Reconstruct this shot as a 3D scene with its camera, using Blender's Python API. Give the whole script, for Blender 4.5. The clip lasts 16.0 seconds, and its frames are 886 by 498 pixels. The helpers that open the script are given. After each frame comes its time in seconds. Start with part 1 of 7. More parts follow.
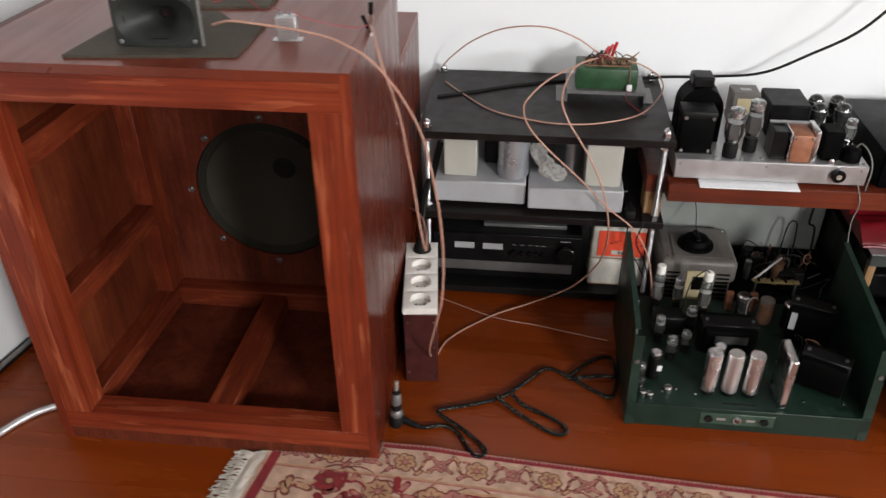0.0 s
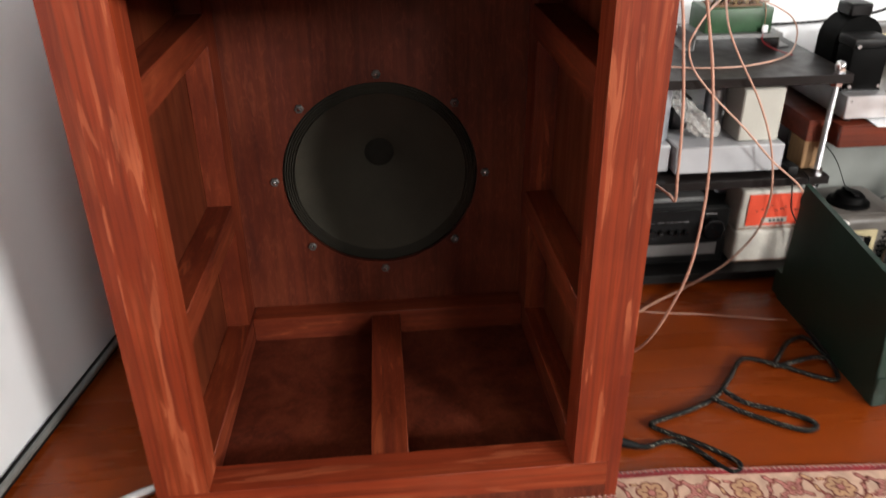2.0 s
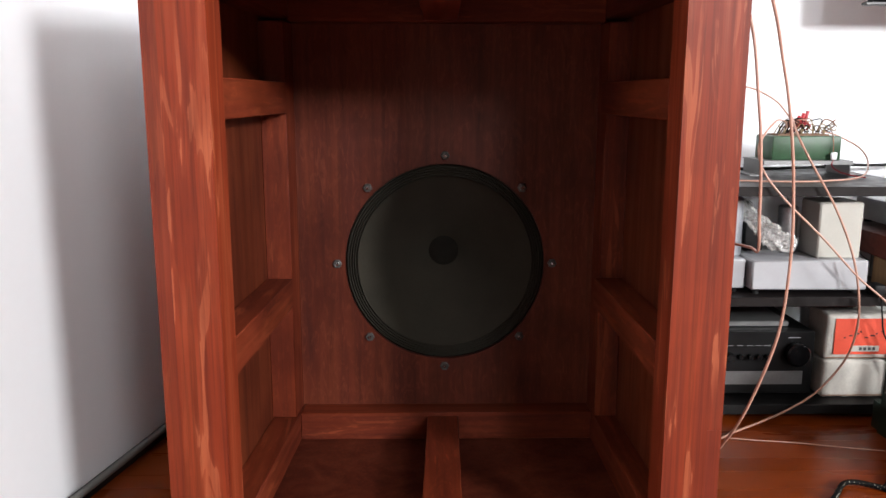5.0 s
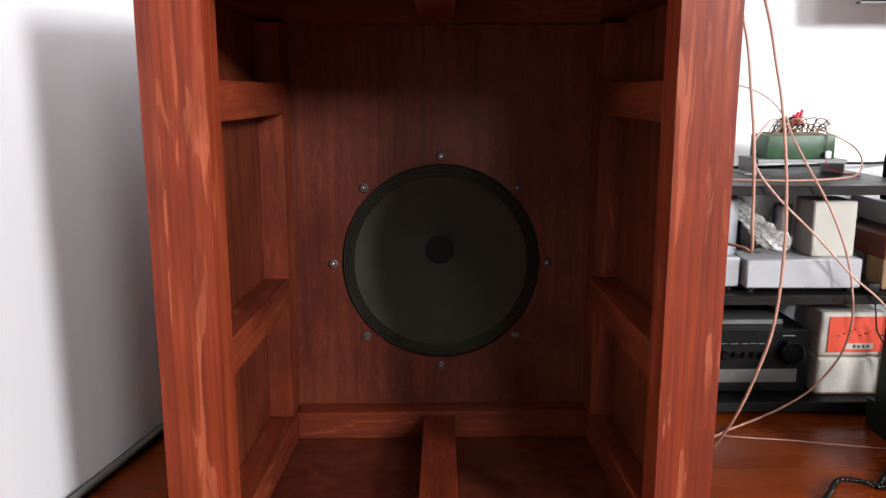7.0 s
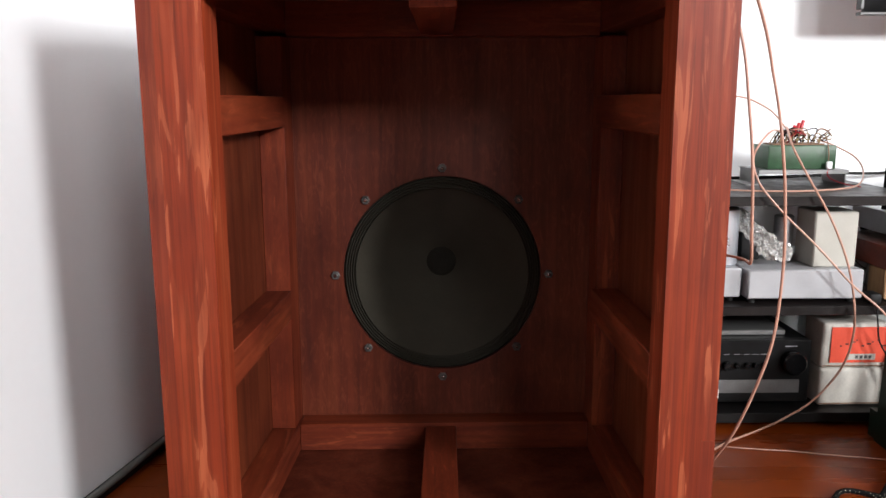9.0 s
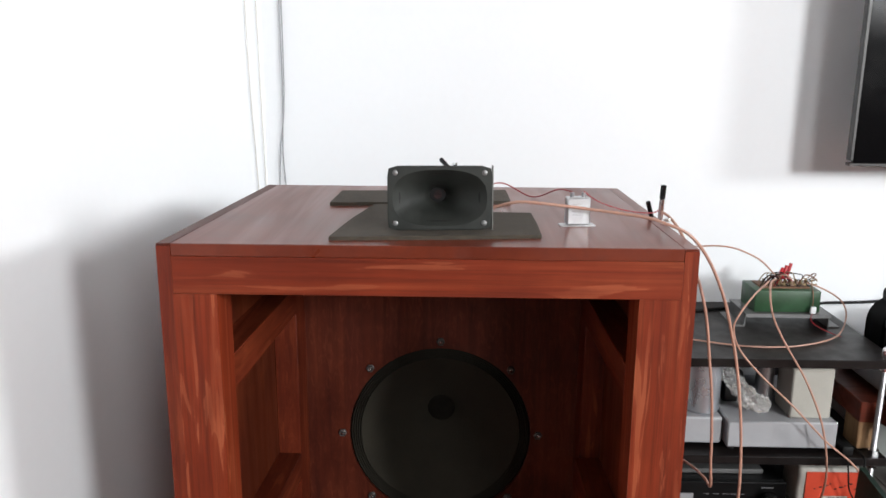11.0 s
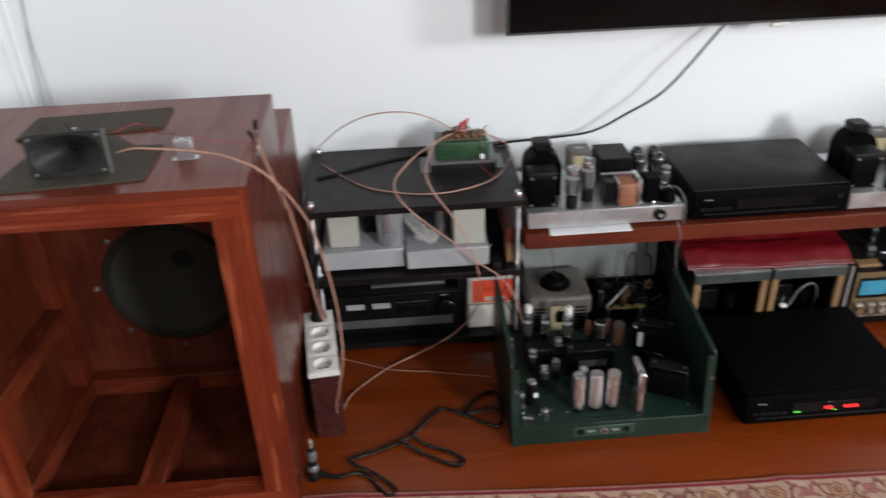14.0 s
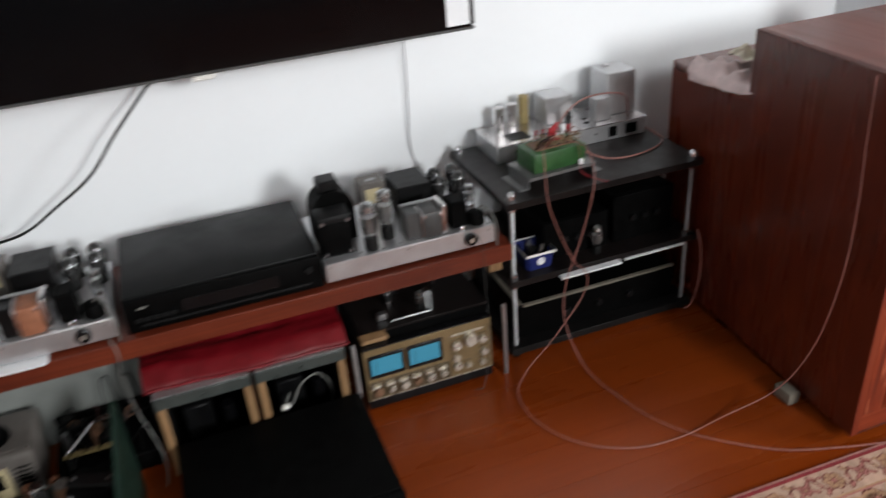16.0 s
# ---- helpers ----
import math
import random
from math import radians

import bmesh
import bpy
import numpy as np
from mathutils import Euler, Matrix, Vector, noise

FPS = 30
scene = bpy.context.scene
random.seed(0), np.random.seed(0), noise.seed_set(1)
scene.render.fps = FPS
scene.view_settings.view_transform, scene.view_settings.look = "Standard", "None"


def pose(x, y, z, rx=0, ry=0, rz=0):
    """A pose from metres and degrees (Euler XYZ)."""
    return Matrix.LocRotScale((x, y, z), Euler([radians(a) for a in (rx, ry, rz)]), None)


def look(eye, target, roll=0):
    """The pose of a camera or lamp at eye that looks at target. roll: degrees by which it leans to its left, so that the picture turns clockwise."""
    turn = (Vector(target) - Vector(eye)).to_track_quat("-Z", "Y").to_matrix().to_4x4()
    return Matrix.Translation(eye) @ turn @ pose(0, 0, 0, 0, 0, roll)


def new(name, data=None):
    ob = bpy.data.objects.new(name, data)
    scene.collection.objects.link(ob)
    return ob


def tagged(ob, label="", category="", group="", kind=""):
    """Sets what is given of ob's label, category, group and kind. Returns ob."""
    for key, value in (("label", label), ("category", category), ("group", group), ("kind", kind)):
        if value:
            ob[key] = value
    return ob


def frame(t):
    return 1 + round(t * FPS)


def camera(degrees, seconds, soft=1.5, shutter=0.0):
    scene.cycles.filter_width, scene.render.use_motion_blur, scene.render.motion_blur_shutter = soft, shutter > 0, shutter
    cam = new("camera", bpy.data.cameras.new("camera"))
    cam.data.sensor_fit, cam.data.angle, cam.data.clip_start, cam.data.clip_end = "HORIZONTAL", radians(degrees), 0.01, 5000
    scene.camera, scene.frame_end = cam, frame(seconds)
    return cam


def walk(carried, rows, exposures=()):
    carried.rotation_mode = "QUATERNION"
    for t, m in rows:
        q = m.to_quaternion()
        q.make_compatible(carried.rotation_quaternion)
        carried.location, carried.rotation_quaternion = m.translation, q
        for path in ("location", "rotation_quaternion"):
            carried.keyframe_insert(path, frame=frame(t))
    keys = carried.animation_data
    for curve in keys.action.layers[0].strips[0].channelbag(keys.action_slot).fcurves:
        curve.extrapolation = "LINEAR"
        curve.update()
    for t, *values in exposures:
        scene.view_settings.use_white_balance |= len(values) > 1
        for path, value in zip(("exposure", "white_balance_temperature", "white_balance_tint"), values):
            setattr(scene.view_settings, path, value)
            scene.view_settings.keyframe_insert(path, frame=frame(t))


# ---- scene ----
cam = camera(58.0, 16.0, soft=1.5, shutter=0.5)
PATH = [
    (0, (0.517, 0.4, 1.241), (0.324, 2.059, 0.141), -0.5),
    (0.5, (0.221, 0.393, 1.244), (0.224, 2.054, 0.131), 0.6),
    (1, (0.089, 0.483, 1.241), (0.052, 2.142, 0.126), -1.6),
    (1.5, (-0.036, 0.54, 1.188), (0.009, 2.195, 0.066), -1.0),
    (2, (-0.08, 0.641, 0.911), (0.084, 2.386, -0.052), -0.6),
    (2.5, (-0.074, 0.613, 0.668), (0.027, 2.563, 0.233), 0.7),
    (3, (-0.058, 0.596, 0.647), (-0.022, 2.554, 0.243), -3.4),
    (3.5, (-0.076, 0.594, 0.646), (-0.036, 2.56, 0.283), -2.2),
    (4, (-0.09, 0.595, 0.63), (-0.061, 2.56, 0.258), -0.3),
    (6.5, (-0.097, 0.59, 0.624), (-0.057, 2.553, 0.242), 0.2),
    (7, (-0.093, 0.589, 0.633), (-0.049, 2.551, 0.246), -0.0),
    (7.5, (-0.091, 0.587, 0.627), (-0.046, 2.552, 0.259), 0.0),
    (8, (-0.092, 0.588, 0.634), (-0.049, 2.553, 0.265), -0.3),
    (8.5, (-0.089, 0.584, 0.635), (-0.051, 2.55, 0.271), -0.3),
    (9, (-0.087, 0.584, 0.638), (-0.055, 2.55, 0.274), -0.2),
    (9.5, (-0.093, 0.582, 0.636), (-0.057, 2.55, 0.281), 0.0),
    (10, (-0.086, 0.562, 0.665), (-0.042, 2.544, 0.402), -1.3),
    (10.2, (-0.079, 0.555, 0.744), (-0.037, 2.537, 0.479), -0.5),
    (12.3, (0.055, 0.512, 1.305), (-0.078, 2.291, 0.399), -2.0),
    (12.5, (0.069, 0.464, 1.343), (-0.07, 2.228, 0.411), -2.3),
    (13, (0.141, 0.3, 1.362), (0.087, 2.052, 0.398), -3.6),
    (13.5, (0.337, 0.231, 1.382), (0.393, 1.988, 0.429), -1.7),
    (14, (0.525, 0.216, 1.412), (0.619, 1.938, 0.4), -2.1),
    (14.5, (0.748, 0.153, 1.341), (1.033, 1.875, 0.365), -2.2),
    (15, (1.121, 0.197, 1.362), (1.438, 1.904, 0.368), -0.3),
    (15.5, (1.288, 0.311, 1.326), (1.683, 2.007, 0.342), -3.6),
    (16, (1.5, 0.497, 1.316), (2.048, 2.15, 0.333), -4.8),
]
EXPOSURES = [(0, -0.25, 6900, 14), (0.5, -0.15, 6950, 14), (1.0, -0.02, 6950, 14), (1.5, 0.2, 6950, 14), (2.0, 0.42, 7100, 14), (2.5, 0.7, 7350, 15), (3.2, 0.64, 7250, 15), (4.2, 0.59, 6800, 15), (6.5, 0.59, 6650, 15), (10.0, 0.42, 6750, 14), (12.3, -0.66, 6450, 10), (13.0, -0.58, 6500, 11), (14.0, -0.45, 6550, 12), (15.0, -0.5, 6600, 12), (16.0, -0.62, 6650, 12)]
walk(cam, [(t, look(eye, target, roll)) for t, eye, target, roll in PATH], EXPOSURES)

# ---------------------------------------------------------------- world and light
world = bpy.data.worlds.new("world")
scene.world = world
world.use_nodes = True
wn = world.node_tree
sky = wn.nodes.new("ShaderNodeTexSky")
sky.sky_type, sky.sun_disc = "NISHITA", False
sky.sun_elevation, sky.sun_rotation = radians(40), radians(140)
wn.links.new(sky.outputs[0], wn.nodes["Background"].inputs[0])
wn.nodes["Background"].inputs[1].default_value = 0.12

SOUTH, NORTH, EAST, ROOF = -2.5, 2.475, 6.0, 2.75
WIN_X0, WIN_X1, WIN_Z0, WIN_Z1 = 2.9, 3.7, 1.7, 2.5
SIDE_X0, SIDE_X1 = 1.2, 2.0
END_Y0, END_Y1 = -1.35, -0.25


def window_light(wide, high, energy, eye, target):
    """The sky's light in a window's opening."""
    d = bpy.data.lights.new("window_daylight", "AREA")
    d.shape, d.size, d.size_y, d.energy, d.color = "RECTANGLE", wide, high, energy, (0.94, 0.985, 1.0)
    new("window_daylight", d).matrix_world = look(eye, target)


MID_Z = (WIN_Z0 + WIN_Z1) / 2
window_light(WIN_X1 - WIN_X0 - 0.1, WIN_Z1 - WIN_Z0 - 0.1, 245.0, ((WIN_X0 + WIN_X1) / 2, SOUTH - 0.06, MID_Z), (1.2, 2.2, 0.6))
window_light(SIDE_X1 - SIDE_X0 - 0.1, WIN_Z1 - WIN_Z0 - 0.1, 45.0, ((SIDE_X0 + SIDE_X1) / 2, SOUTH - 0.06, MID_Z), (0.3, 2.4, 0.7))
window_light(END_Y1 - END_Y0 - 0.1, WIN_Z1 - WIN_Z0 - 0.1, 235.0, (EAST + 0.06, (END_Y0 + END_Y1) / 2, MID_Z), (0.0, 1.6, 0.8))

# ---------------------------------------------------------------- materials
def nodes_of(name):
    m = bpy.data.materials.new(name)
    m.use_nodes = True
    t = m.node_tree
    return m, t, t.nodes["Principled BSDF"]


def coords(t, scale=(1, 1, 1), random_shift=True):
    """Object coordinates in metres, shifted by a random amount for each object."""
    tc = t.nodes.new("ShaderNodeTexCoord")
    mp = t.nodes.new("ShaderNodeMapping")
    mp.inputs["Scale"].default_value = scale
    t.links.new(tc.outputs["Object"], mp.inputs["Vector"])
    if random_shift:
        oi = t.nodes.new("ShaderNodeObjectInfo")
        mul = t.nodes.new("ShaderNodeMath")
        mul.operation = "MULTIPLY"
        mul.inputs[1].default_value = 37.0
        t.links.new(oi.outputs["Random"], mul.inputs[0])
        t.links.new(mul.outputs[0], mp.inputs["Location"])
    return mp.outputs[0]


def ramp(t, source, stops):
    r = t.nodes.new("ShaderNodeValToRGB")
    e = r.color_ramp.elements
    while len(e) < len(stops):
        e.new(0.5)
    for el, (p, c) in zip(e, stops):
        el.position = p
        el.color = (*c, 1) if len(c) == 3 else c
    t.links.new(source, r.inputs[0])
    return r.outputs[0]


def noise_tex(t, vec, scale, detail=4.0, rough=0.55, distort=0.0):
    n = t.nodes.new("ShaderNodeTexNoise")
    n.inputs["Scale"].default_value, n.inputs["Detail"].default_value = scale, detail
    n.inputs["Roughness"].default_value, n.inputs["Distortion"].default_value = rough, distort
    t.links.new(vec, n.inputs["Vector"])
    return n.outputs[0]


def mix_col(t, fac, a, b, mode="MIX"):
    n = t.nodes.new("ShaderNodeMix")
    n.data_type, n.blend_type = "RGBA", mode
    for sock, v in ((n.inputs[0], fac), (n.inputs[6], a), (n.inputs[7], b)):
        if isinstance(v, (int, float)):
            sock.default_value = v
        elif isinstance(v, tuple):
            sock.default_value = (*v, 1)
        else:
            t.links.new(v, sock)
    return n.outputs[2]


def bump(t, bs, height, strength, distance=0.002):
    b = t.nodes.new("ShaderNodeBump")
    b.inputs["Strength"].default_value, b.inputs["Distance"].default_value = strength, distance
    t.links.new(height, b.inputs["Height"])
    t.links.new(b.outputs[0], bs.inputs["Normal"])


def plain(name, col, rough=0.5, metal=0.0, vary=0.25, scale=18.0, relief=0.15, coat=0.0, fine=220.0, grain=0.6, spec=0.5):
    """A surface with soft blotches, fine grain and uneven gloss."""
    m, t, bs = nodes_of(name)
    v = coords(t)
    big, small = noise_tex(t, v, scale, 5), noise_tex(t, v, fine, 3)
    dark = tuple(c * (1 - vary) for c in col)
    light = tuple(min(1, c * (1 + vary * 0.6)) for c in col)
    c1 = ramp(t, big, [(0.3, dark), (0.7, light)])
    c2 = ramp(t, small, [(0.3, (0.82, 0.82, 0.82)), (0.7, (1, 1, 1))])
    t.links.new(mix_col(t, grain, c1, c2, "MULTIPLY"), bs.inputs["Base Color"])
    rr = ramp(t, big, [(0.25, (max(0.03, rough - 0.1),) * 3), (0.75, (min(1, rough + 0.1),) * 3)])
    t.links.new(rr, bs.inputs["Roughness"])
    bs.inputs["Metallic"].default_value = metal
    bs.inputs["Coat Weight"].default_value = coat
    bs.inputs["Coat Roughness"].default_value = 0.12
    bs.inputs["Specular IOR Level"].default_value = spec
    if relief:
        bump(t, bs, small, relief, 0.0008)
    return m


def wood(name, dark, mid, light, axis="z", rough=0.36, coat=0.12, blotch=0.7, fine=1.0, grain=0.35, cloud=0.5, spec=0.5, figure=0.0):
    """Stained softwood: soft streaks of grain, sharp-edged paler sapwood tongues, satin uneven lacquer."""
    m, t, bs = nodes_of(name)
    def along(a, b):
        return {"x": (b, a, a), "y": (a, b, a), "z": (a, a, b)}[axis]
    g1 = noise_tex(t, coords(t, along(36 * fine, 1.5)), 1.0, 4, 0.5, 1.2)
    g2 = noise_tex(t, coords(t, along(165 * fine, 3.2)), 1.0, 6, 0.72, 0.3)
    g3 = noise_tex(t, coords(t, along(52, 6.0)), 1.0, 3, 0.5, 0.9)
    g4 = noise_tex(t, coords(t, (6, 6, 6)), 1.0, 4, 0.55)
    def between(a, b, k):
        return tuple(u * (1 - k) + v * k for u, v in zip(a, b))
    base = ramp(t, g1, [(0.3, between(dark, mid, 0.45)), (0.5, mid), (0.72, between(mid, light, 0.32))])
    tongue = ramp(t, g3, [(0.54, (0, 0, 0)), (0.605, (blotch * 0.22,) * 3), (0.615, (blotch,) * 3), (0.8, (blotch * 0.7,) * 3)])
    patch = ramp(t, noise_tex(t, coords(t, along(13, 2.6)), 1.0, 2, 0.5, 0.6), [(0.4, (0.12, 0.12, 0.12)), (0.55, (1, 1, 1))])
    c = mix_col(t, mix_col(t, 1.0, tongue, patch, "MULTIPLY"), base, light)
    if figure:
        g5 = noise_tex(t, coords(t, along(75, 22)), 1.0, 3, 0.6, 2.2)
        c = mix_col(t, ramp(t, g5, [(0.5, (0, 0, 0)), (0.7, (figure,) * 3)]), c, light)
    c = mix_col(t, grain, c, ramp(t, g2, [(0.36, (0.42, 0.34, 0.3)), (0.54, (1, 1, 1))]), "MULTIPLY")
    c = mix_col(t, cloud, c, ramp(t, g4, [(0.32, (0.52, 0.42, 0.4)), (0.58, (1, 1, 1))]), "MULTIPLY")
    t.links.new(c, bs.inputs["Base Color"])
    t.links.new(ramp(t, g1, [(0.3, (rough + 0.08,) * 3), (0.7, (rough - 0.06,) * 3)]), bs.inputs["Roughness"])
    bs.inputs["Coat Weight"].default_value = coat
    bs.inputs["Coat Roughness"].default_value = 0.25
    bs.inputs["Specular IOR Level"].default_value = spec
    bump(t, bs, g2, 0.08, 0.0005)
    return m


def glass(name, tint=(0.95, 0.97, 0.96), rough=0.03):
    m, t, bs = nodes_of(name)
    bs.inputs["Base Color"].default_value = (*tint, 1)
    bs.inputs["Roughness"].default_value = rough
    bs.inputs["Transmission Weight"].default_value = 1.0
    bs.inputs["IOR"].default_value = 1.35
    return m


def glow(name, col, strength):
    m, t, bs = nodes_of(name)
    bs.inputs["Base Color"].default_value = (*[c * 0.2 for c in col], 1)
    bs.inputs["Emission Color"].default_value = (*col, 1)
    bs.inputs["Emission Strength"].default_value = strength
    return m


D, M_, L = (0.08, 0.0105, 0.0046), (0.185, 0.0265, 0.0088), (0.36, 0.096, 0.042)
WOOD_Z = wood("stained_wood_upright", D, M_, L, "z", 0.44, 0.0, 0.72, 1.0, 0.62, 0.5, 0.24)
WOOD_X = wood("stained_wood_crosswise", D, M_, L, "x", 0.44, 0.0, 0.5, 1.0, 0.55, 0.55, 0.24)
BAND_Z = wood("stained_front_edge", (0.09, 0.011, 0.0045), (0.15, 0.0205, 0.0075), (0.25, 0.055, 0.02), "z", 0.44, 0.0, 0.4, 1.0, 0.5, 0.5, 0.3)
# Battens: front frame wood made darker, with the cabinet's inner shade in the colour.
D2, M2, L2 = (0.056, 0.0064, 0.0027), (0.125, 0.018, 0.0058), (0.235, 0.05, 0.018)
BATTEN_Z = wood("shade_darkened_batten_upright", D2, M2, L2, "z", 0.48, 0.0, 0.7, 0.8, 0.45, 0.7, 0.3, 0.35)
BATTEN_X = wood("shade_darkened_batten_crosswise", D2, M2, L2, "x", 0.48, 0.0, 0.7, 0.8, 0.45, 0.7, 0.3, 0.35)
BATTEN_Y = wood("shade_darkened_batten_lengthwise", D2, M2, L2, "y", 0.48, 0.0, 0.7, 0.8, 0.45, 0.7, 0.3, 0.35)
VENEER_Z = wood("veneer_upright", (0.075, 0.011, 0.0045), (0.1, 0.0155, 0.006), (0.125, 0.021, 0.009), "z", 0.27, 0.0, 0.1, 0.5, 0.15, 0.5, 0.5)
EDGING = wood("dark_stained_edging", (0.055, 0.0095, 0.005), (0.075, 0.0135, 0.007), (0.095, 0.019, 0.0095), "y", 0.5, 0.0, 0.2, 0.5, 0.3, 0.5, 0.3)
VENEER_Y = wood("veneer_top", (0.115, 0.019, 0.0075), (0.14, 0.024, 0.0095), (0.165, 0.032, 0.013), "y", 0.33, 0.0, 0.25, 0.5, 0.15, 0.65, 0.5)
PANEL_Z = wood("dark_stained_panel", (0.05, 0.0072, 0.0034), (0.096, 0.017, 0.0074), (0.18, 0.046, 0.021), "z", 0.5, 0.0, 0.25, 0.5, 0.45, 0.9, 0.25, 0.5)
SIDE_Z = wood("brown_stained_side_board", (0.066, 0.0098, 0.0032), (0.112, 0.0195, 0.006), (0.2, 0.05, 0.018), "z", 0.5, 0.0, 0.3, 0.55, 0.45, 0.8, 0.3, 0.35)
SHELF_WOOD = wood("red_brown_shelf_board", (0.085, 0.0135, 0.0055), (0.12, 0.0205, 0.008), (0.17, 0.033, 0.014), "x", 0.38, 0.1, 0.25, spec=0.35)
PALE_WOOD = wood("raw_pale_wood", (0.16, 0.085, 0.035), (0.27, 0.155, 0.07), (0.36, 0.22, 0.11), "z", 0.6, 0.0, 0.3)
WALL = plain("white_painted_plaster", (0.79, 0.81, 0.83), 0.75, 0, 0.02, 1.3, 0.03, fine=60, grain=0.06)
# East and south walls stay out of view; coloured dark to hold back bounce.
UNSEEN_WALL = plain("darkened_unseen_wall", (0.13, 0.12, 0.108), 0.85, 0, 0.12, 8, 0.1)
# The ceiling is out of view too; its grey only weakens the fill light.
CEIL = plain("darkened_unseen_ceiling", (0.32, 0.32, 0.31), 0.8, 0, 0.04, 1.5, 0.1)
LAMINATE = plain("dark_brown_laminate", (0.0085, 0.0062, 0.0059), 0.42, 0, 0.3, 30, 0.12, spec=0.22)
BLACK_BOARD = plain("black_board", (0.006, 0.0055, 0.0055), 0.5, 0, 0.3, 25, 0.1, spec=0.25)
STEEL = plain("zinc_plated_steel", (0.36, 0.36, 0.37), 0.4, 1.0, 0.2, 60, 0.2)
CHROME = plain("bright_nickel", (0.75, 0.75, 0.76), 0.14, 1.0, 0.1, 60, 0.05)
ALU = plain("dull_aluminium", (0.58, 0.58, 0.59), 0.4, 0.85, 0.1, 25, 0.1, grain=0.3)
GREY_METAL = plain("oxidised_grey_metal", (0.2, 0.2, 0.2), 0.48, 0.7, 0.2, 25, 0.1, grain=0.3)
ALU_CAN = plain("drawn_aluminium_can", (0.68, 0.66, 0.66), 0.26, 1.0, 0.05, 9, 0.0, grain=0.1)
ROUND_CAN = plain("blue_silver_can", (0.5, 0.53, 0.57), 0.3, 0.75, 0.08, 12, 0.05, grain=0.2)
CLAMP_METAL = plain("tarnished_clamp_metal", (0.13, 0.125, 0.12), 0.45, 0.7, 0.3, 60, 0.2)
GREY_PAINT = plain("light_grey_enamel", (0.34, 0.345, 0.36), 0.42, 0, 0.08, 12, 0.03, grain=0.2)
PALE_PAINT = plain("pale_grey_green_enamel", (0.4, 0.392, 0.352), 0.45, 0, 0.08, 12, 0.03, grain=0.2)
WALL_SHADE_GREY = plain("shaded_wall_grey", (0.2, 0.212, 0.2), 0.6, 0, 0.12, 12, 0.05, grain=0.2, spec=0.3)
VARIAC_GREY = plain("warm_grey_enamel", (0.125, 0.112, 0.102), 0.45, 0, 0.2, 25, 0.15, spec=0.35)
GREEN_CHASSIS = plain("dark_green_hammered_paint", (0.0085, 0.024, 0.0165), 0.42, 0.0, 0.3, 30, 0.35, 0.0, 300, spec=0.35)
GREEN_CORE = plain("bright_green_enamel", (0.018, 0.065, 0.025), 0.45, 0, 0.3, 40, 0.1)
GREEN_CORE2 = plain("grass_green_enamel", (0.028, 0.1, 0.028), 0.45, 0, 0.3, 40, 0.1)
BLACK_PAINT = plain("black_enamel", (0.0042, 0.0042, 0.0045), 0.4, 0, 0.3, 30, 0.1, spec=0.2)
# Black metal, its colour deepened further by the shade inside the shelves.
DARK_METAL = plain("shade_deepened_black_metal", (0.002, 0.002, 0.002), 0.55, 0, 0.4, 30, 0.1, spec=0.04)
STRIP_GREY = plain("dull_silver_strip", (0.16, 0.16, 0.158), 0.4, 0.5, 0.15, 25, 0.1)
RAIL_GREY = plain("grey_green_rail_paint", (0.055, 0.062, 0.058), 0.35, 0.2, 0.2, 30, 0.1)
DARK_STRIP = plain("dark_grey_metal_strip", (0.07, 0.07, 0.07), 0.45, 0.3, 0.2, 30, 0.1)
PLATE_GREEN = plain("grey_green_plate", (0.03, 0.06, 0.04), 0.45, 0, 0.2, 40, 0.1)
BLACK_CASE = plain("black_textured_case", (0.0065, 0.0067, 0.007), 0.5, 0.1, 0.06, 10, 0.2, 0, 500, grain=0.3, spec=0.2)
GLOSS_BLACK = plain("glossy_black_plastic", (0.004, 0.004, 0.0045), 0.2, 0, 0.2, 30, 0.02, spec=0.25)
RUBBER = plain("black_rubber", (0.006, 0.006, 0.006), 0.6, 0, 0.3, 50, 0.2, spec=0.2)
CONE = plain("black_paper_cone", (0.038, 0.034, 0.0255), 0.9, 0, 0.18, 22, 0.3, 0, 260, spec=0.2)
CAP_DARK = plain("black_felt_dust_cap", (0.016, 0.0145, 0.012), 0.95, 0, 0.3, 40, 0.4, 0, 300, spec=0.1)
CONE_EDGE = plain("dark_cone_edge", (0.033, 0.0295, 0.0225), 0.88, 0, 0.18, 22, 0.2, 0, 260, spec=0.2)
FELT = plain("olive_brown_felt", (0.056, 0.044, 0.031), 0.95, 0, 0.35, 60, 0.8, 0, 500)
HORN = plain("dark_grey_horn_casting", (0.021, 0.023, 0.0205), 0.52, 0.0, 0.35, 35, 0.15, spec=0.28)
COPPER = plain("copper_winding", (0.3, 0.115, 0.06), 0.5, 0.1, 0.25, 60, 0.15)
BROWN_PAPER = plain("brown_insulation_paper", (0.2, 0.1, 0.055), 0.7, 0, 0.3, 60, 0.15)
PEACH = plain("peach_cable_jacket", (0.46, 0.25, 0.185), 0.42, 0, 0.12, 60, 0.05)
ROSE = plain("rose_cable_jacket", (0.3, 0.12, 0.1), 0.42, 0, 0.12, 60, 0.05)
RED_WIRE = plain("red_wire_insulation", (0.27, 0.012, 0.018), 0.4, 0, 0.15, 60, 0.05)
CLIP_RED = plain("bright_red_plastic", (0.42, 0.012, 0.02), 0.35, 0, 0.1, 60, 0.05)
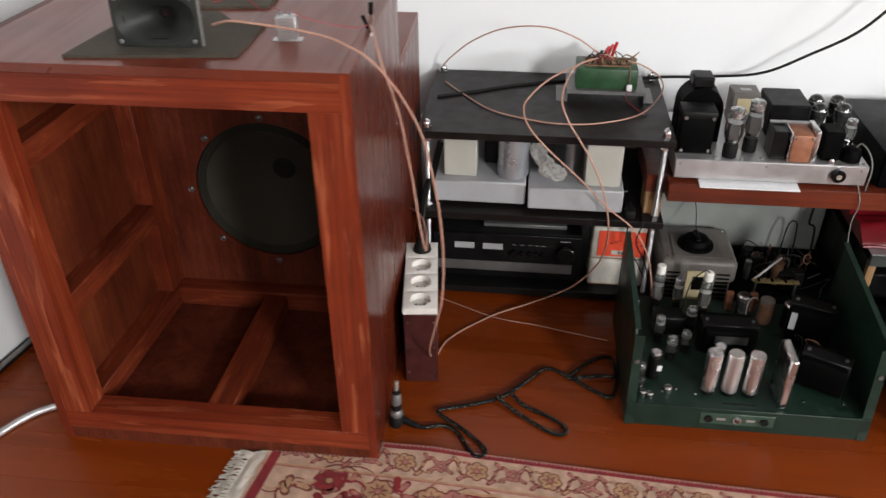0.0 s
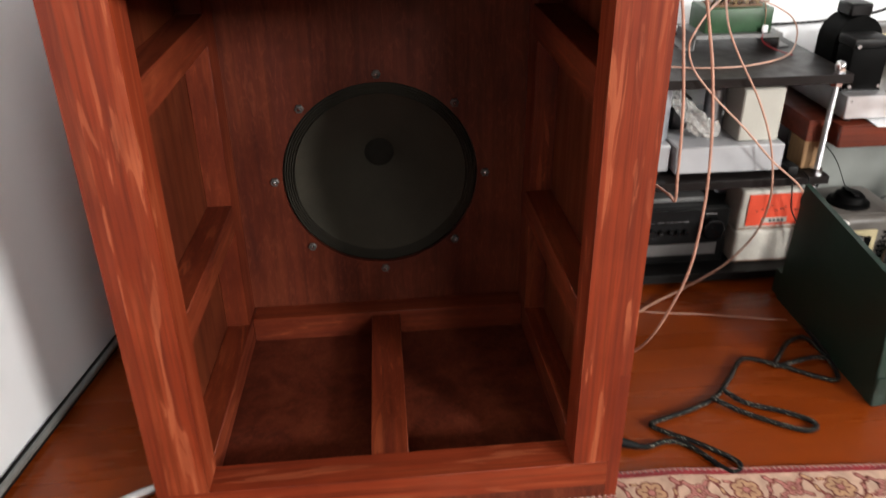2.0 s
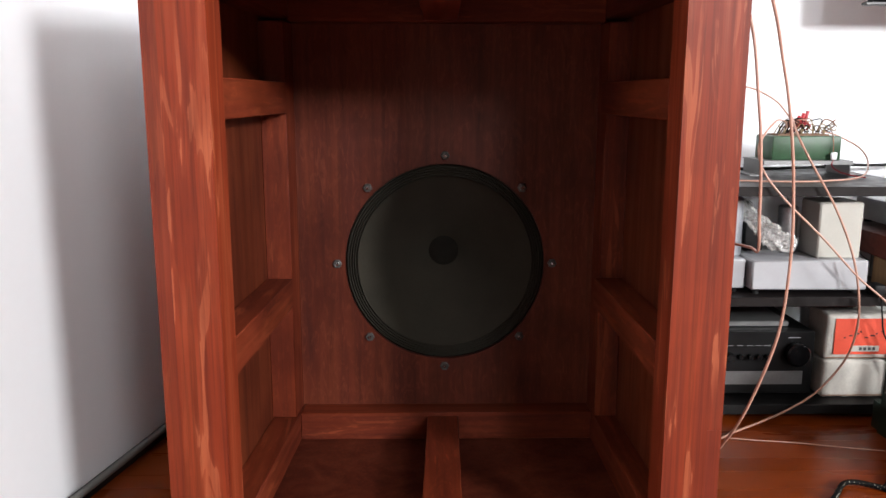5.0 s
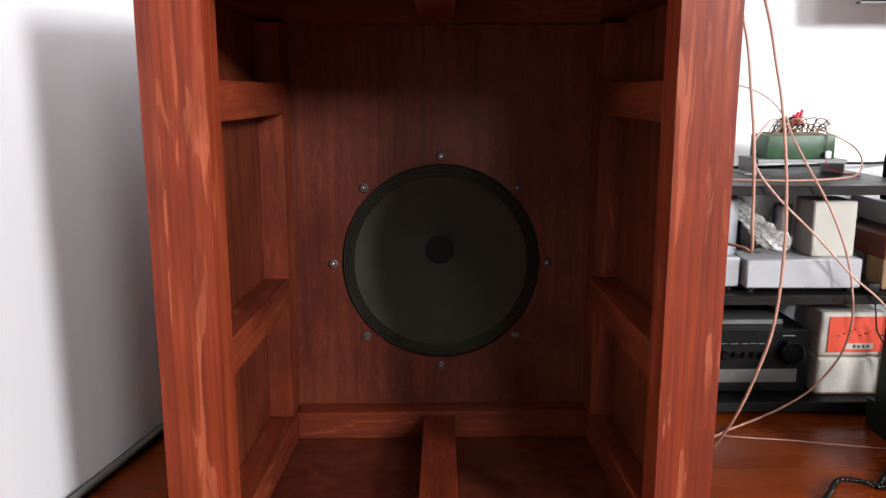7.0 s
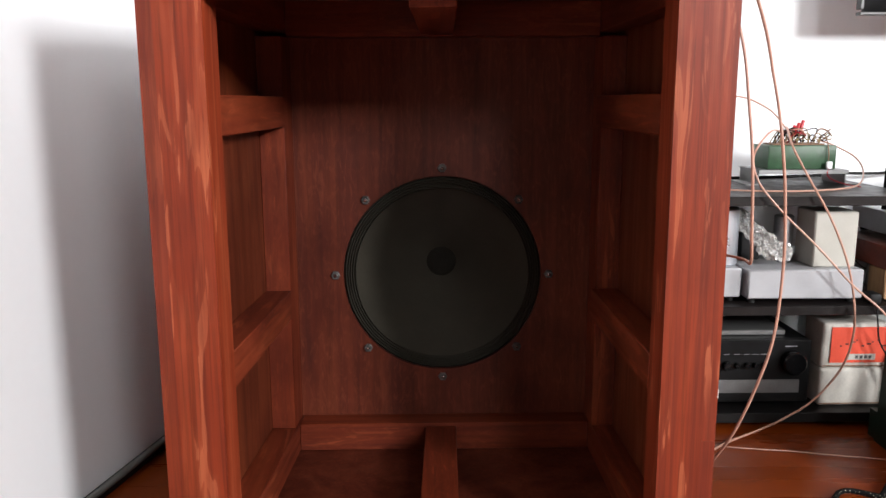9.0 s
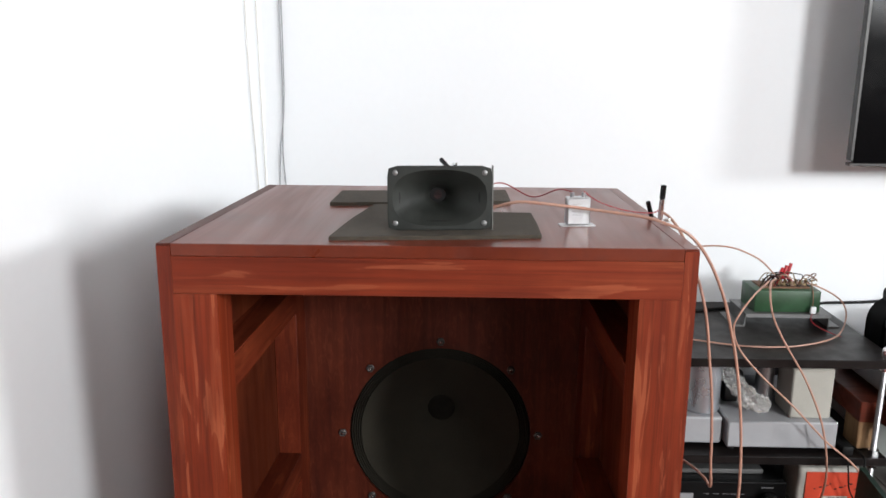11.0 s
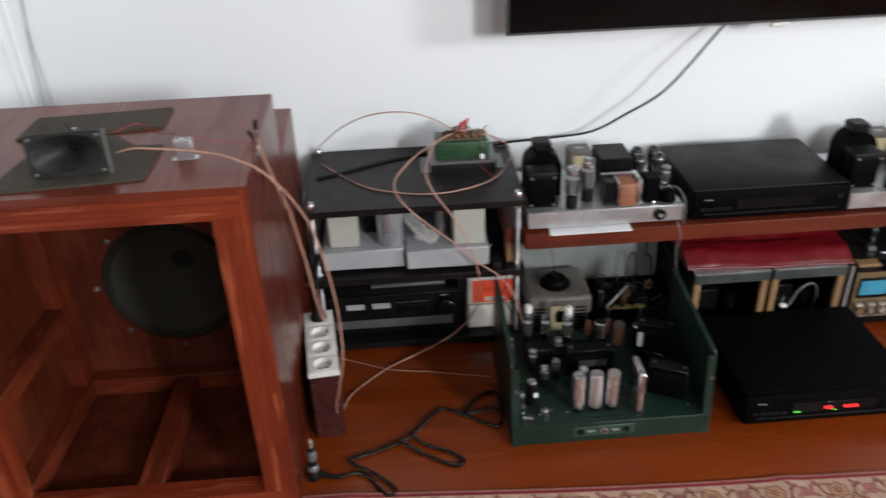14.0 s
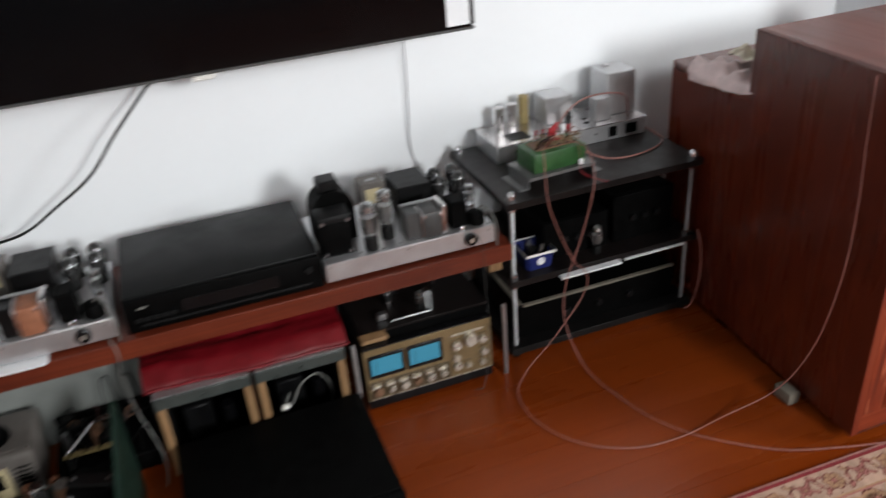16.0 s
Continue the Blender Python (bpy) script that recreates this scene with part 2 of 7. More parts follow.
RED_CLOTH = plain("red_glossy_cloth", (0.13, 0.0028, 0.0062), 0.4, 0, 0.3, 18, 0.3, 0.0, 260, spec=0.4)
RED_CARD = plain("orange_red_label", (0.6, 0.06, 0.025), 0.5, 0, 0.12, 30, 0.05)
CARD = plain("worn_white_cardboard", (0.42, 0.4, 0.36), 0.75, 0, 0.25, 16, 0.25)
WHITE_PLASTIC = plain("white_plastic", (0.72, 0.7, 0.66), 0.35, 0, 0.08, 30, 0.05)
PAPER = plain("white_paper", (0.78, 0.79, 0.81), 0.7, 0, 0.06, 20, 0.1)
DARK_RED = plain("dark_red_brown_board", (0.05, 0.011, 0.01), 0.4, 0, 0.3, 30, 0.12)
GOLD_FACE = plain("champagne_gold_fascia", (0.24, 0.17, 0.085), 0.38, 0.5, 0.15, 40, 0.1)
BRONZE = plain("dark_bronze_panel", (0.1, 0.072, 0.04), 0.4, 0.4, 0.2, 40, 0.1)
KNOB_SILVER = plain("pale_silver_knob", (0.66, 0.63, 0.56), 0.3, 0.8, 0.1, 60, 0.05)
LABEL_CREAM = plain("cream_paper_label", (0.5, 0.42, 0.25), 0.6, 0, 0.15, 40, 0.1)
YELLOW = plain("yellow_paper_sleeve", (0.29, 0.22, 0.09), 0.6, 0, 0.2, 60, 0.1)
BLUE = plain("blue_tub", (0.014, 0.022, 0.125), 0.4, 0, 0.1, 40, 0.05)
GREY_CORD = plain("grey_cord", (0.15, 0.15, 0.14), 0.5, 0, 0.1, 60, 0.05)
CLOTH = plain("white_and_pink_cloth", (0.7, 0.56, 0.55), 0.75, 0, 0.22, 22, 0.3)
STRIP_BEIGE = plain("dull_beige_strip", (0.17, 0.15, 0.12), 0.7, 0, 0.25, 14, 0.3)
CREAM_CLOTH = plain("cream_cloth", (0.6, 0.55, 0.44), 0.85, 0, 0.12, 14, 0.3)
GLASS = glass("clear_valve_glass")
FILM = glass("crinkled_clear_film", (0.97, 0.97, 0.95), 0.12)
FILM.node_tree.nodes["Principled BSDF"].inputs["Transmission Weight"].default_value = 0.78
MIRROR_GETTER = plain("silver_getter", (0.62, 0.63, 0.64), 0.25, 0.7, 0.3, 80, 0.05)
SMOKE = plain("smoked_valve_glass", (0.03, 0.03, 0.03), 0.08, 0.2, 0.4, 60, 0.02, 0.5)
SCREEN = plain("television_screen", (0.003, 0.003, 0.0035), 0.12, 0, 0.1, 5, 0.0, spec=0.15)
BLUE_GLOW = glow("blue_meter_light", (0.05, 0.33, 0.5), 0.75)
RED_GLOW = glow("red_display_light", (1.0, 0.03, 0.03), 2.5)
GREEN_GLOW = glow("green_indicator_light", (0.15, 1.0, 0.1), 1.2)


def floor_material():
    m, t, bs = nodes_of("orange_brown_floor_paint")
    g1 = noise_tex(t, coords(t, (1.2, 9, 9)), 1.0, 5)
    g2 = noise_tex(t, coords(t, (6, 120, 60)), 1.0, 3)
    c = ramp(t, g1, [(0.3, (0.15, 0.0235, 0.0024)), (0.7, (0.205, 0.0355, 0.0037))])
    c = mix_col(t, 0.5, c, ramp(t, g2, [(0.3, (0.9, 0.88, 0.86)), (0.7, (1, 1, 1))]), "MULTIPLY")
    t.links.new(c, bs.inputs["Base Color"])
    t.links.new(ramp(t, g1, [(0.3, (0.22,) * 3), (0.7, (0.36,) * 3)]), bs.inputs["Roughness"])
    bs.inputs["Specular IOR Level"].default_value = 0.3
    bump(t, bs, g2, 0.05, 0.001)
    return m


FLOOR = floor_material()


def braided():
    m, t, bs = nodes_of("black_braided_cord")
    v = t.nodes.new("ShaderNodeTexVoronoi")
    v.inputs["Scale"].default_value = 230
    v.inputs["Randomness"].default_value = 0.55
    t.links.new(coords(t), v.inputs["Vector"])
    c = ramp(t, v.outputs["Distance"], [(0.2, (0.34, 0.32, 0.25)), (0.26, (0.0035, 0.0035, 0.0035))])
    t.links.new(c, bs.inputs["Base Color"])
    bs.inputs["Roughness"].default_value = 0.8
    bs.inputs["Specular IOR Level"].default_value = 0.15
    bump(t, bs, v.outputs["Distance"], 0.4, 0.001)
    return m


BRAID = braided()


# ---------------------------------------------------------------- building helpers
ORIGIN = {}


def thing(name, at, label, category, group="", kind=""):
    """A top-level thing: an Empty at its base."""
    ob = new(name)
    ob.empty_display_size = 0.05
    ob.location = at
    ORIGIN[ob.name] = Vector(at)
    return tagged(ob, label, category, group, kind)



def smooth(bm, limit=40):
    bmesh.ops.recalc_face_normals(bm, faces=bm.faces)
    bm.normal_update()
    for f in bm.faces:
        f.smooth = True
    for e in bm.edges:
        if len(e.link_faces) == 2 and e.calc_face_angle(0) > radians(limit):
            e.smooth = False


def part(name, bm, material, parent=None, label="", limit=40):
    """Links a bmesh, given in the world's metres, as one mesh under a thing or a part."""
    smooth(bm, limit)
    base = ORIGIN[parent.name] if parent else Vector((0, 0, 0))
    bm.transform(Matrix.Translation(-base))
    me = bpy.data.meshes.new(name)
    bm.to_mesh(me)
    bm.free()
    me.materials.append(material)
    ob = new(name, me)
    if parent:
        ob.parent = parent
    ORIGIN[ob.name] = base
    if label:
        ob["label"] = label
    return ob


def single(name, bm, material, at, label, category, group="", kind="", limit=40):
    """A thing that is one mesh, with its origin at its base."""
    smooth(bm, limit)
    bm.transform(Matrix.Translation(-Vector(at)))
    me = bpy.data.meshes.new(name)
    bm.to_mesh(me)
    bm.free()
    me.materials.append(material)
    ob = new(name, me)
    ob.location = at
    ORIGIN[ob.name] = Vector(at)
    return tagged(ob, label, category, group, kind)


def box(bm, x0, x1, y0, y1, z0, z1, bev=0.0, m=None, seg=1):
    r = bmesh.ops.create_cube(bm, size=1)
    vs = r["verts"]
    bmesh.ops.scale(bm, vec=(x1 - x0, y1 - y0, z1 - z0), verts=vs)
    bmesh.ops.translate(bm, vec=((x0 + x1) / 2, (y0 + y1) / 2, (z0 + z1) / 2), verts=vs)
    if m is not None:
        bmesh.ops.transform(bm, matrix=m, verts=vs)
    if bev:
        es = {e for v in vs for e in v.link_edges}
        bmesh.ops.bevel(bm, geom=list(es), offset=bev, segments=seg, affect="EDGES", profile=0.5)
    return bm


def boxed(*a, **k):
    return box(bmesh.new(), *a, **k)


def frame_to(axis):
    return Vector((0, 0, 1)).rotation_difference(Vector(axis).normalized()).to_matrix().to_4x4()


def lathe(bm, profile, at=(0, 0, 0), axis=(0, 0, 1), seg=24, sx=1.0):
    """Turns (radius, height) pairs about an axis that starts at a point."""
    m = Matrix.Translation(at) @ frame_to(axis)
    rings = []
    for r, h in profile:
        if r < 1e-6:
            rings.append([bm.verts.new(m @ Vector((0, 0, h)))])
        else:
            rings.append([bm.verts.new(m @ Vector((r * sx * math.cos(2 * math.pi * i / seg), r * math.sin(2 * math.pi * i / seg), h))) for i in range(seg)])
    for a, b in zip(rings, rings[1:]):
        for i in range(seg):
            j = (i + 1) % seg
            if len(a) == 1 and len(b) > 1:
                bm.faces.new((a[0], b[i], b[j])) if True else None
            elif len(b) == 1 and len(a) > 1:
                bm.faces.new((a[i], a[j], b[0]))
            elif len(a) > 1:
                bm.faces.new((a[i], a[j], b[j], b[i]))
    return bm


def cyl(bm, a, b, r, seg=16, r2=None, bev=0.0):
    d = Vector(b) - Vector(a)
    h = d.length
    r2 = r if r2 is None else r2
    if bev:
        prof = [(0, 0), (r - bev, 0), (r, bev), (r2, h - bev), (r2 - bev, h), (0, h)]
    else:
        prof = [(0, 0), (r, 0), (r2, h), (0, h)]
    return lathe(bm, prof, a, d, seg)


def cyled(*a, **k):
    return cyl(bmesh.new(), *a, **k)


def spline(pts, steps=8):
    """A smooth line through the points."""
    p = [Vector(q) for q in pts]
    p = [p[0] * 2 - p[1]] + p + [p[-1] * 2 - p[-2]]
    out = []
    for i in range(1, len(p) - 2):
        for k in range(steps):
            t = k / steps
            a, b, c, d = p[i - 1], p[i], p[i + 1], p[i + 2]
            out.append(0.5 * ((2 * b) + (c - a) * t + (2 * a - 5 * b + 4 * c - d) * t * t + (3 * b - a - 3 * c + d) * t ** 3))
    out.append(p[-2])
    return out


def tube(bm, pts, r, seg=8, steps=8):
    line = spline(pts, steps) if len(pts) > 2 else [Vector(q) for q in pts]
    rings, up = [], None
    for i, q in enumerate(line):
        d = (line[min(i + 1, len(line) - 1)] - line[max(i - 1, 0)])
        d = d.normalized() if d.length > 1e-9 else Vector((0, 0, 1))
        if up is None:
            up = d.orthogonal().normalized()
        up = (up - d * up.dot(d))
        up = up.normalized() if up.length > 1e-6 else d.orthogonal().normalized()
        side = d.cross(up)
        rings.append([bm.verts.new(q + r * (up * math.cos(2 * math.pi * k / seg) + side * math.sin(2 * math.pi * k / seg))) for k in range(seg)])
    for a, b in zip(rings, rings[1:]):
        for k in range(seg):
            bm.faces.new((a[k], a[(k + 1) % seg], b[(k + 1) % seg], b[k]))
    bm.faces.new(rings[0][::-1])
    bm.faces.new(rings[-1])
    return bm


def cable(name, pts, r, material, label, category="cable", group="", steps=8, seg=8):
    at = min((Vector(p) for p in pts), key=lambda p: p.z)
    return single(name, tube(bmesh.new(), pts, r, seg, steps), material, tuple(at), label, category, group)


def slab(bm, outline, z0, z1):
    """A flat plate with any outline, upright sides."""
    lo = [bm.verts.new((x, y, z0)) for x, y in outline]
    hi = [bm.verts.new((x, y, z1)) for x, y in outline]
    n = len(lo)
    bm.faces.new(lo[::-1])
    bm.faces.new(hi)
    for i in range(n):
        bm.faces.new((lo[i], lo[(i + 1) % n], hi[(i + 1) % n], hi[i]))
    return bm


def side_plate(bm, outline, x0, x1):
    """The same, with the outline in y and z and the thickness along x."""
    lo = [bm.verts.new((x0, y, z)) for y, z in outline]
    hi = [bm.verts.new((x1, y, z)) for y, z in outline]
    n = len(lo)
    bm.faces.new(lo)
    bm.faces.new(hi[::-1])
    for i in range(n):
        bm.faces.new((lo[(i + 1) % n], lo[i], hi[i], hi[(i + 1) % n]))
    return bm


# ---------------------------------------------------------------- the room
def left_wall_x(y):
    return -0.688 + 0.198 * (y - 1.54)


room_floor = thing("floor", (1.6, 0.4, 0.0), "orange-brown painted plank floor with a worn gloss", "floor", kind="structure")
part("floor_bed", boxed(-1.6, EAST + 0.12, SOUTH - 0.12, NORTH + 0.12, -0.12, -0.012), BLACK_BOARD, room_floor)

bm = bmesh.new()
y0, y1 = SOUTH - 0.12, NORTH
xa, xb = left_wall_x(y0), left_wall_x(y1)
slab(bm, [(xa - 0.12, y0), (xa, y0), (xb, y1), (xb - 0.12, y1)], -0.012, ROOF)
single("wall_west", bm, WALL, (xa, y0, 0), "smooth white-painted side wall", "wall", kind="structure")
single("wall_north", boxed(-0.75, EAST + 0.12, NORTH, NORTH + 0.12, -0.012, ROOF), WALL, (1.5, NORTH, 0), "smooth white-painted wall behind the equipment", "wall", kind="structure")
we = thing("wall_east", (EAST, 0, 0), "unseen end wall with a window, coloured dark to cut bounced light", "wall", kind="structure")
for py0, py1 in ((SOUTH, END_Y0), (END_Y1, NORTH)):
    part("wall_pier", boxed(EAST, EAST + 0.12, py0, py1, -0.012, ROOF), UNSEEN_WALL, we)
part("wall_apron", boxed(EAST, EAST + 0.12, END_Y0, END_Y1, -0.012, WIN_Z0), UNSEEN_WALL, we)
part("wall_lintel", boxed(EAST, EAST + 0.12, END_Y0, END_Y1, WIN_Z1, ROOF), UNSEEN_WALL, we)
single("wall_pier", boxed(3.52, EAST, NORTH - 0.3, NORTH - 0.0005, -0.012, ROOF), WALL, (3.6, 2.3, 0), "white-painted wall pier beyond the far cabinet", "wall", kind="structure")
ws = thing("wall_south", (1.5, SOUTH, 0), "unseen wall with two window openings, coloured dark to cut bounced light", "wall", kind="structure")
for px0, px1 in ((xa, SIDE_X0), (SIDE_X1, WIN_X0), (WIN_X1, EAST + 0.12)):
    part("wall_pier", boxed(px0, px1, SOUTH - 0.12, SOUTH, -0.012, ROOF), UNSEEN_WALL, ws)
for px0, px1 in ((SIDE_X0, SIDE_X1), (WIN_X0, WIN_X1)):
    part("wall_apron", boxed(px0, px1, SOUTH - 0.12, SOUTH, -0.012, WIN_Z0), UNSEEN_WALL, ws)
    part("wall_lintel", boxed(px0, px1, SOUTH - 0.12, SOUTH, WIN_Z1, ROOF), UNSEEN_WALL, ws)
single("ceiling", boxed(-1.6, EAST + 0.12, SOUTH - 0.12, NORTH + 0.12, ROOF, ROOF + 0.1), CEIL, (1.6, 0.4, ROOF), "unseen flat ceiling, greyed to lower the fill light", "ceiling", kind="structure")
bm = bmesh.new()
ya, yb = 0.2, NORTH
slab(bm, [(left_wall_x(ya) + 0.0, ya), (left_wall_x(ya) + 0.012, ya), (left_wall_x(yb) + 0.012, yb), (left_wall_x(yb), yb)], 0.0, 0.018)
single("baseboard", bm, BLACK_BOARD, (left_wall_x(1.4), 1.4, 0), "thin black strip along the foot of the white wall", "baseboard", kind="structure")


# ---------------------------------------------------------------- open speaker cabinet
def plate_with_hole(bm, x0, x1, z0, z1, yf, yb, cx, cz, r, seg=64):
    """An upright plate with a round hole through it."""
    def edge_point(a):
        dx, dz = math.cos(a), math.sin(a)
        k = min(((x1 - cx) / dx if dx > 1e-9 else (x0 - cx) / dx if dx < -1e-9 else 1e9), ((z1 - cz) / dz if dz > 1e-9 else (z0 - cz) / dz if dz < -1e-9 else 1e9))
        return cx + k * dx, cz + k * dz
    angs = sorted([2 * math.pi * i / seg for i in range(seg)] + [math.atan2(z - cz, x - cx) % (2 * math.pi) for x in (x0, x1) for z in (z0, z1)])
    rows = []
    for a in angs:
        ex, ez = edge_point(a)
        hx, hz = cx + r * math.cos(a), cz + r * math.sin(a)
        rows.append([bm.verts.new((x, y, z)) for x, y, z in ((hx, yf, hz), (ex, yf, ez), (ex, yb, ez), (hx, yb, hz))])
    for p, q in zip(rows, rows[1:] + rows[:1]):
        for i in range(4):
            j = (i + 1) % 4
            bm.faces.new((p[i], p[j], q[j], q[i]))
    bmesh.ops.recalc_face_normals(bm, faces=bm.faces)
    return bm


CX0, CX1, CY0, CY1, CZ1 = -0.405, 0.256, 1.487, 1.966, 0.816
WX, WZ, WR = -0.066, 0.338, 0.1735
BAFFLE = 1.958


def tapered(bm):
    """The cabinet is a little narrower at the back than at its front."""
    for v in bm.verts:
        u = min(1.6, max(0.0, (v.co.y - CY0) / (CY1 - CY0)))
        k = (v.co.x - CX0) / (CX1 - CX0)
        v.co.x += u * (0.027 * (1 - k) - 0.008 * k)
    return bm


def speaker_cabinet(label, raised=0.0):
    c = thing("speaker_cabinet", ((CX0 + CX1) / 2, 1.74, 0), label, "speaker cabinet", "speaker cabinets")
    t, e, d = 0.02, 0.0175, 0.052

    def board(name, a, material, note="", bev=0.0):
        return part(name, tapered(boxed(*a, bev=bev)), material, c, note)

    board("top_panel", (CX0 + e + 0.0002, CX1 - e - 0.0002, CY0, CY1, CZ1 - 0.016, CZ1), VENEER_Y, "red-brown veneered top with a satin gloss", 0.0008)
    for xa, xb in ((CX0, CX0 + e), (CX1 - e, CX1)):
        board("side_panel", (xa, xb, CY0 + 0.001, CY1, raised, CZ1 - 0.003), VENEER_Z, "glossy red-brown veneered side", 0.0004)
        board("top_edging", (xa, xb, CY0 + 0.0005, CY1, CZ1 - 0.0028, CZ1 - 0.0001), EDGING if xa == CX0 else VENEER_Y, "stained edging", 0.0006)
    fx0, fx1 = CX0 + t, CX1 - t
    board("side_lining", (CX0 + e + 0.0002, fx0, CY0 + d + 0.0005, CY1, raised, CZ1 - 0.0195), SIDE_Z)
    board("side_lining", (fx1, CX1 - e - 0.0002, CY0 + d + 0.0005, CY1, raised, CZ1 - 0.0195), SIDE_Z)
    board("ceiling_panel", (CX0 + e + 0.0004, CX1 - e - 0.0004, CY0 + d + 0.0005, CY1 - 0.001, CZ1 - 0.0192, CZ1 - 0.0162), PANEL_Z)
    board("bottom_panel", (CX0 + e + 0.0002, CX1 - e - 0.0002, CY0 + 0.0006, BAFFLE - 0.001, raised, 0.03), PANEL_Z)
    bm = plate_with_hole(bmesh.new(), CX0 + t + 0.026, CX1 - t - 0.007, raised, CZ1 - 0.02, BAFFLE, CY1 - 0.0005, WX, WZ, WR)
    part("baffle", bm, PANEL_Z, c, "dark stained baffle board with a round cutout")
    lx, rx = -0.3335, 0.187
    # front frame: posts between the rails, all between the sides
    for xa, xb in ((CX0 + e, lx), (rx, CX1 - e)):
        board("front_post", (xa, xb, CY0, CY0 + d, 0.0751, 0.7519), WOOD_Z)
    board("front_rail", (CX0 + e + 0.0001, CX1 - e - 0.0001, CY0, CY0 + d, 0.752, CZ1 - 0.0161), WOOD_X, "", 0.0004)
    board("front_rail", (CX0 + e + 0.0001, CX1 - e - 0.0001, CY0, CY0 + d, 0.0301, 0.075), WOOD_X, "", 0.0004)
    board("edge_band", (CX0, CX0 + e, CY0, CY0 + 0.0009, raised, CZ1 - 0.0031), BAND_Z, "stained front edge")
    board("edge_band", (CX1 - e, CX1, CY0, CY0 + 0.0009, raised, 0.2318), BAND_Z, "stained front edge")
    board("edge_band", (CX1 - e, CX1, CY0, CY0 + 0.0009, 0.232, CZ1 - 0.0031), WOOD_Z, "paler strip let into the front edge")
    # battens at the back corners and along the floor and the top
    board("corner_batten", (fx0, -0.342, 1.895, BAFFLE - 0.0005, 0.0805, 0.7405), BATTEN_Z, "", 0.0012)
    board("corner_batten", (0.196, fx1, 1.895, BAFFLE - 0.0005, 0.0805, 0.7405), BATTEN_Z, "", 0.0012)
    for z0, z1 in ((0.277, 0.326), (0.597, 0.646)):
        board("side_brace", (fx0, -0.341, CY0 + d + 0.001, 1.8945, z0, z1), BATTEN_Y, "", 0.0012)
        board("side_brace", (0.187, fx1, CY0 + d + 0.001, 1.8945, z0, z1), BATTEN_Y, "", 0.0012)
    board("floor_batten", (-0.339, 0.195, 1.915, BAFFLE - 0.0005, 0.0302, 0.08), BATTEN_X, "", 0.0012)
    board("floor_batten", (fx0, -0.3395, CY0 + d, BAFFLE - 0.0005, 0.0302, 0.08), BATTEN_Y, "", 0.0012)
    board("floor_batten", (0.1955, fx1, CY0 + d, BAFFLE - 0.0005, 0.0302, 0.08), BATTEN_Y, "", 0.0012)
    board("floor_batten", (-0.107, -0.051, CY0 + d, 1.9145, 0.0302, 0.074), BATTEN_Y, "", 0.0012)
    board("top_batten", (-0.339, 0.195, 1.915, BAFFLE - 0.0005, 0.741, CZ1 - 0.0195), BATTEN_X, "", 0.0012)
    board("top_batten", (-0.111, -0.055, CY0 + d, 1.9145, 0.744, CZ1 - 0.0195), BATTEN_Y, "", 0.0012)
    board("top_batten", (fx0, -0.3395, CY0 + d, BAFFLE - 0.0005, 0.748, CZ1 - 0.0195), BATTEN_Y, "", 0.0012)
    board("top_batten", (0.1955, fx1, CY0 + d, BAFFLE - 0.0005, 0.748, CZ1 - 0.0195), BATTEN_Y, "", 0.0012)
    if raised:
        for xa, xb in ((CX0 + 0.06, CX0 + 0.1), (CX1 - 0.1, CX1 - 0.06)):
            board("runner", (xa, xb, CY0 + 0.06, CY1 - 0.02, 0.0, raised - 0.0005), BATTEN_Y)
    # lower housing behind the baffle
    ht = 0.664
    rh = board("rear_housing", (CX0 + 0.001, CX1 - 0.001, CY1 + 0.0005, 2.287, ht - 0.02, ht), VENEER_Y, "lower veneered rear housing", 0.0015)
    for xa in (CX0 + 0.001, CX1 - 0.021):
        part("housing_side", tapered(boxed(xa, xa + 0.02, CY1 + 0.0005, 2.287, raised, ht - 0.0205)), VENEER_Z, rh)
    part("housing_back", tapered(boxed(CX0 + 0.0215, CX1 - 0.0215, 2.267, 2.286, raised, ht - 0.0205)), VENEER_Z, rh)
    # driver
    w = part("woofer_frame", lathe(bmesh.new(), [(WR - 0.001, 0), (WR + 0.012, 0.0), (WR + 0.012, 0.006), (WR - 0.001, 0.006)], (WX, CY1, WZ), (0, 1, 0), 64), BLACK_PAINT, c)
    face = BAFFLE + 0.0045
    prof = [(WR - 0.0015, 0.004)]
    for k in range(5):
        r = WR - 0.002 - k * 0.0042
        prof += [(r - 0.0006, 0.004), (r - 0.0021, -0.0012), (r - 0.0036, 0.004)]
    part("surround", lathe(bmesh.new(), prof, (WX, face, WZ), (0, 1, 0), 72), CONE_EDGE, w, "ribbed dark edge", 60)
    cone = [(0.1515, 0.004)] + [(0.1515 - (0.1515 - 0.028) * k / 8, 0.004 + 0.112 * (k / 8) ** 0.88) for k in range(1, 9)]
    part("cone", lathe(bmesh.new(), cone, (WX, face, WZ), (0, 1, 0), 72), CONE, w, "dark grey paper cone")
    part("dust_cap", lathe(bmesh.new(), [(0.0285, 0.1165), (0.022, 0.1115), (0.012, 0.1085), (0.0, 0.1075)], (WX, face, WZ), (0, 1, 0), 32), CAP_DARK, w)
    for k in range(8):
        a = radians(45 * k)
        px, pz = WX + 0.187 * math.cos(a), WZ + 0.187 * math.sin(a)
        bm = lathe(bmesh.new(), [(0.0082, 0), (0.008, 0.0035), (0.0066, 0.0046), (0.005, 0.003), (0, 0.003)], (px, BAFFLE - 0.0002, pz), (0, -1, 0), 6)
        part("clamp", bm, CLAMP_METAL, w)
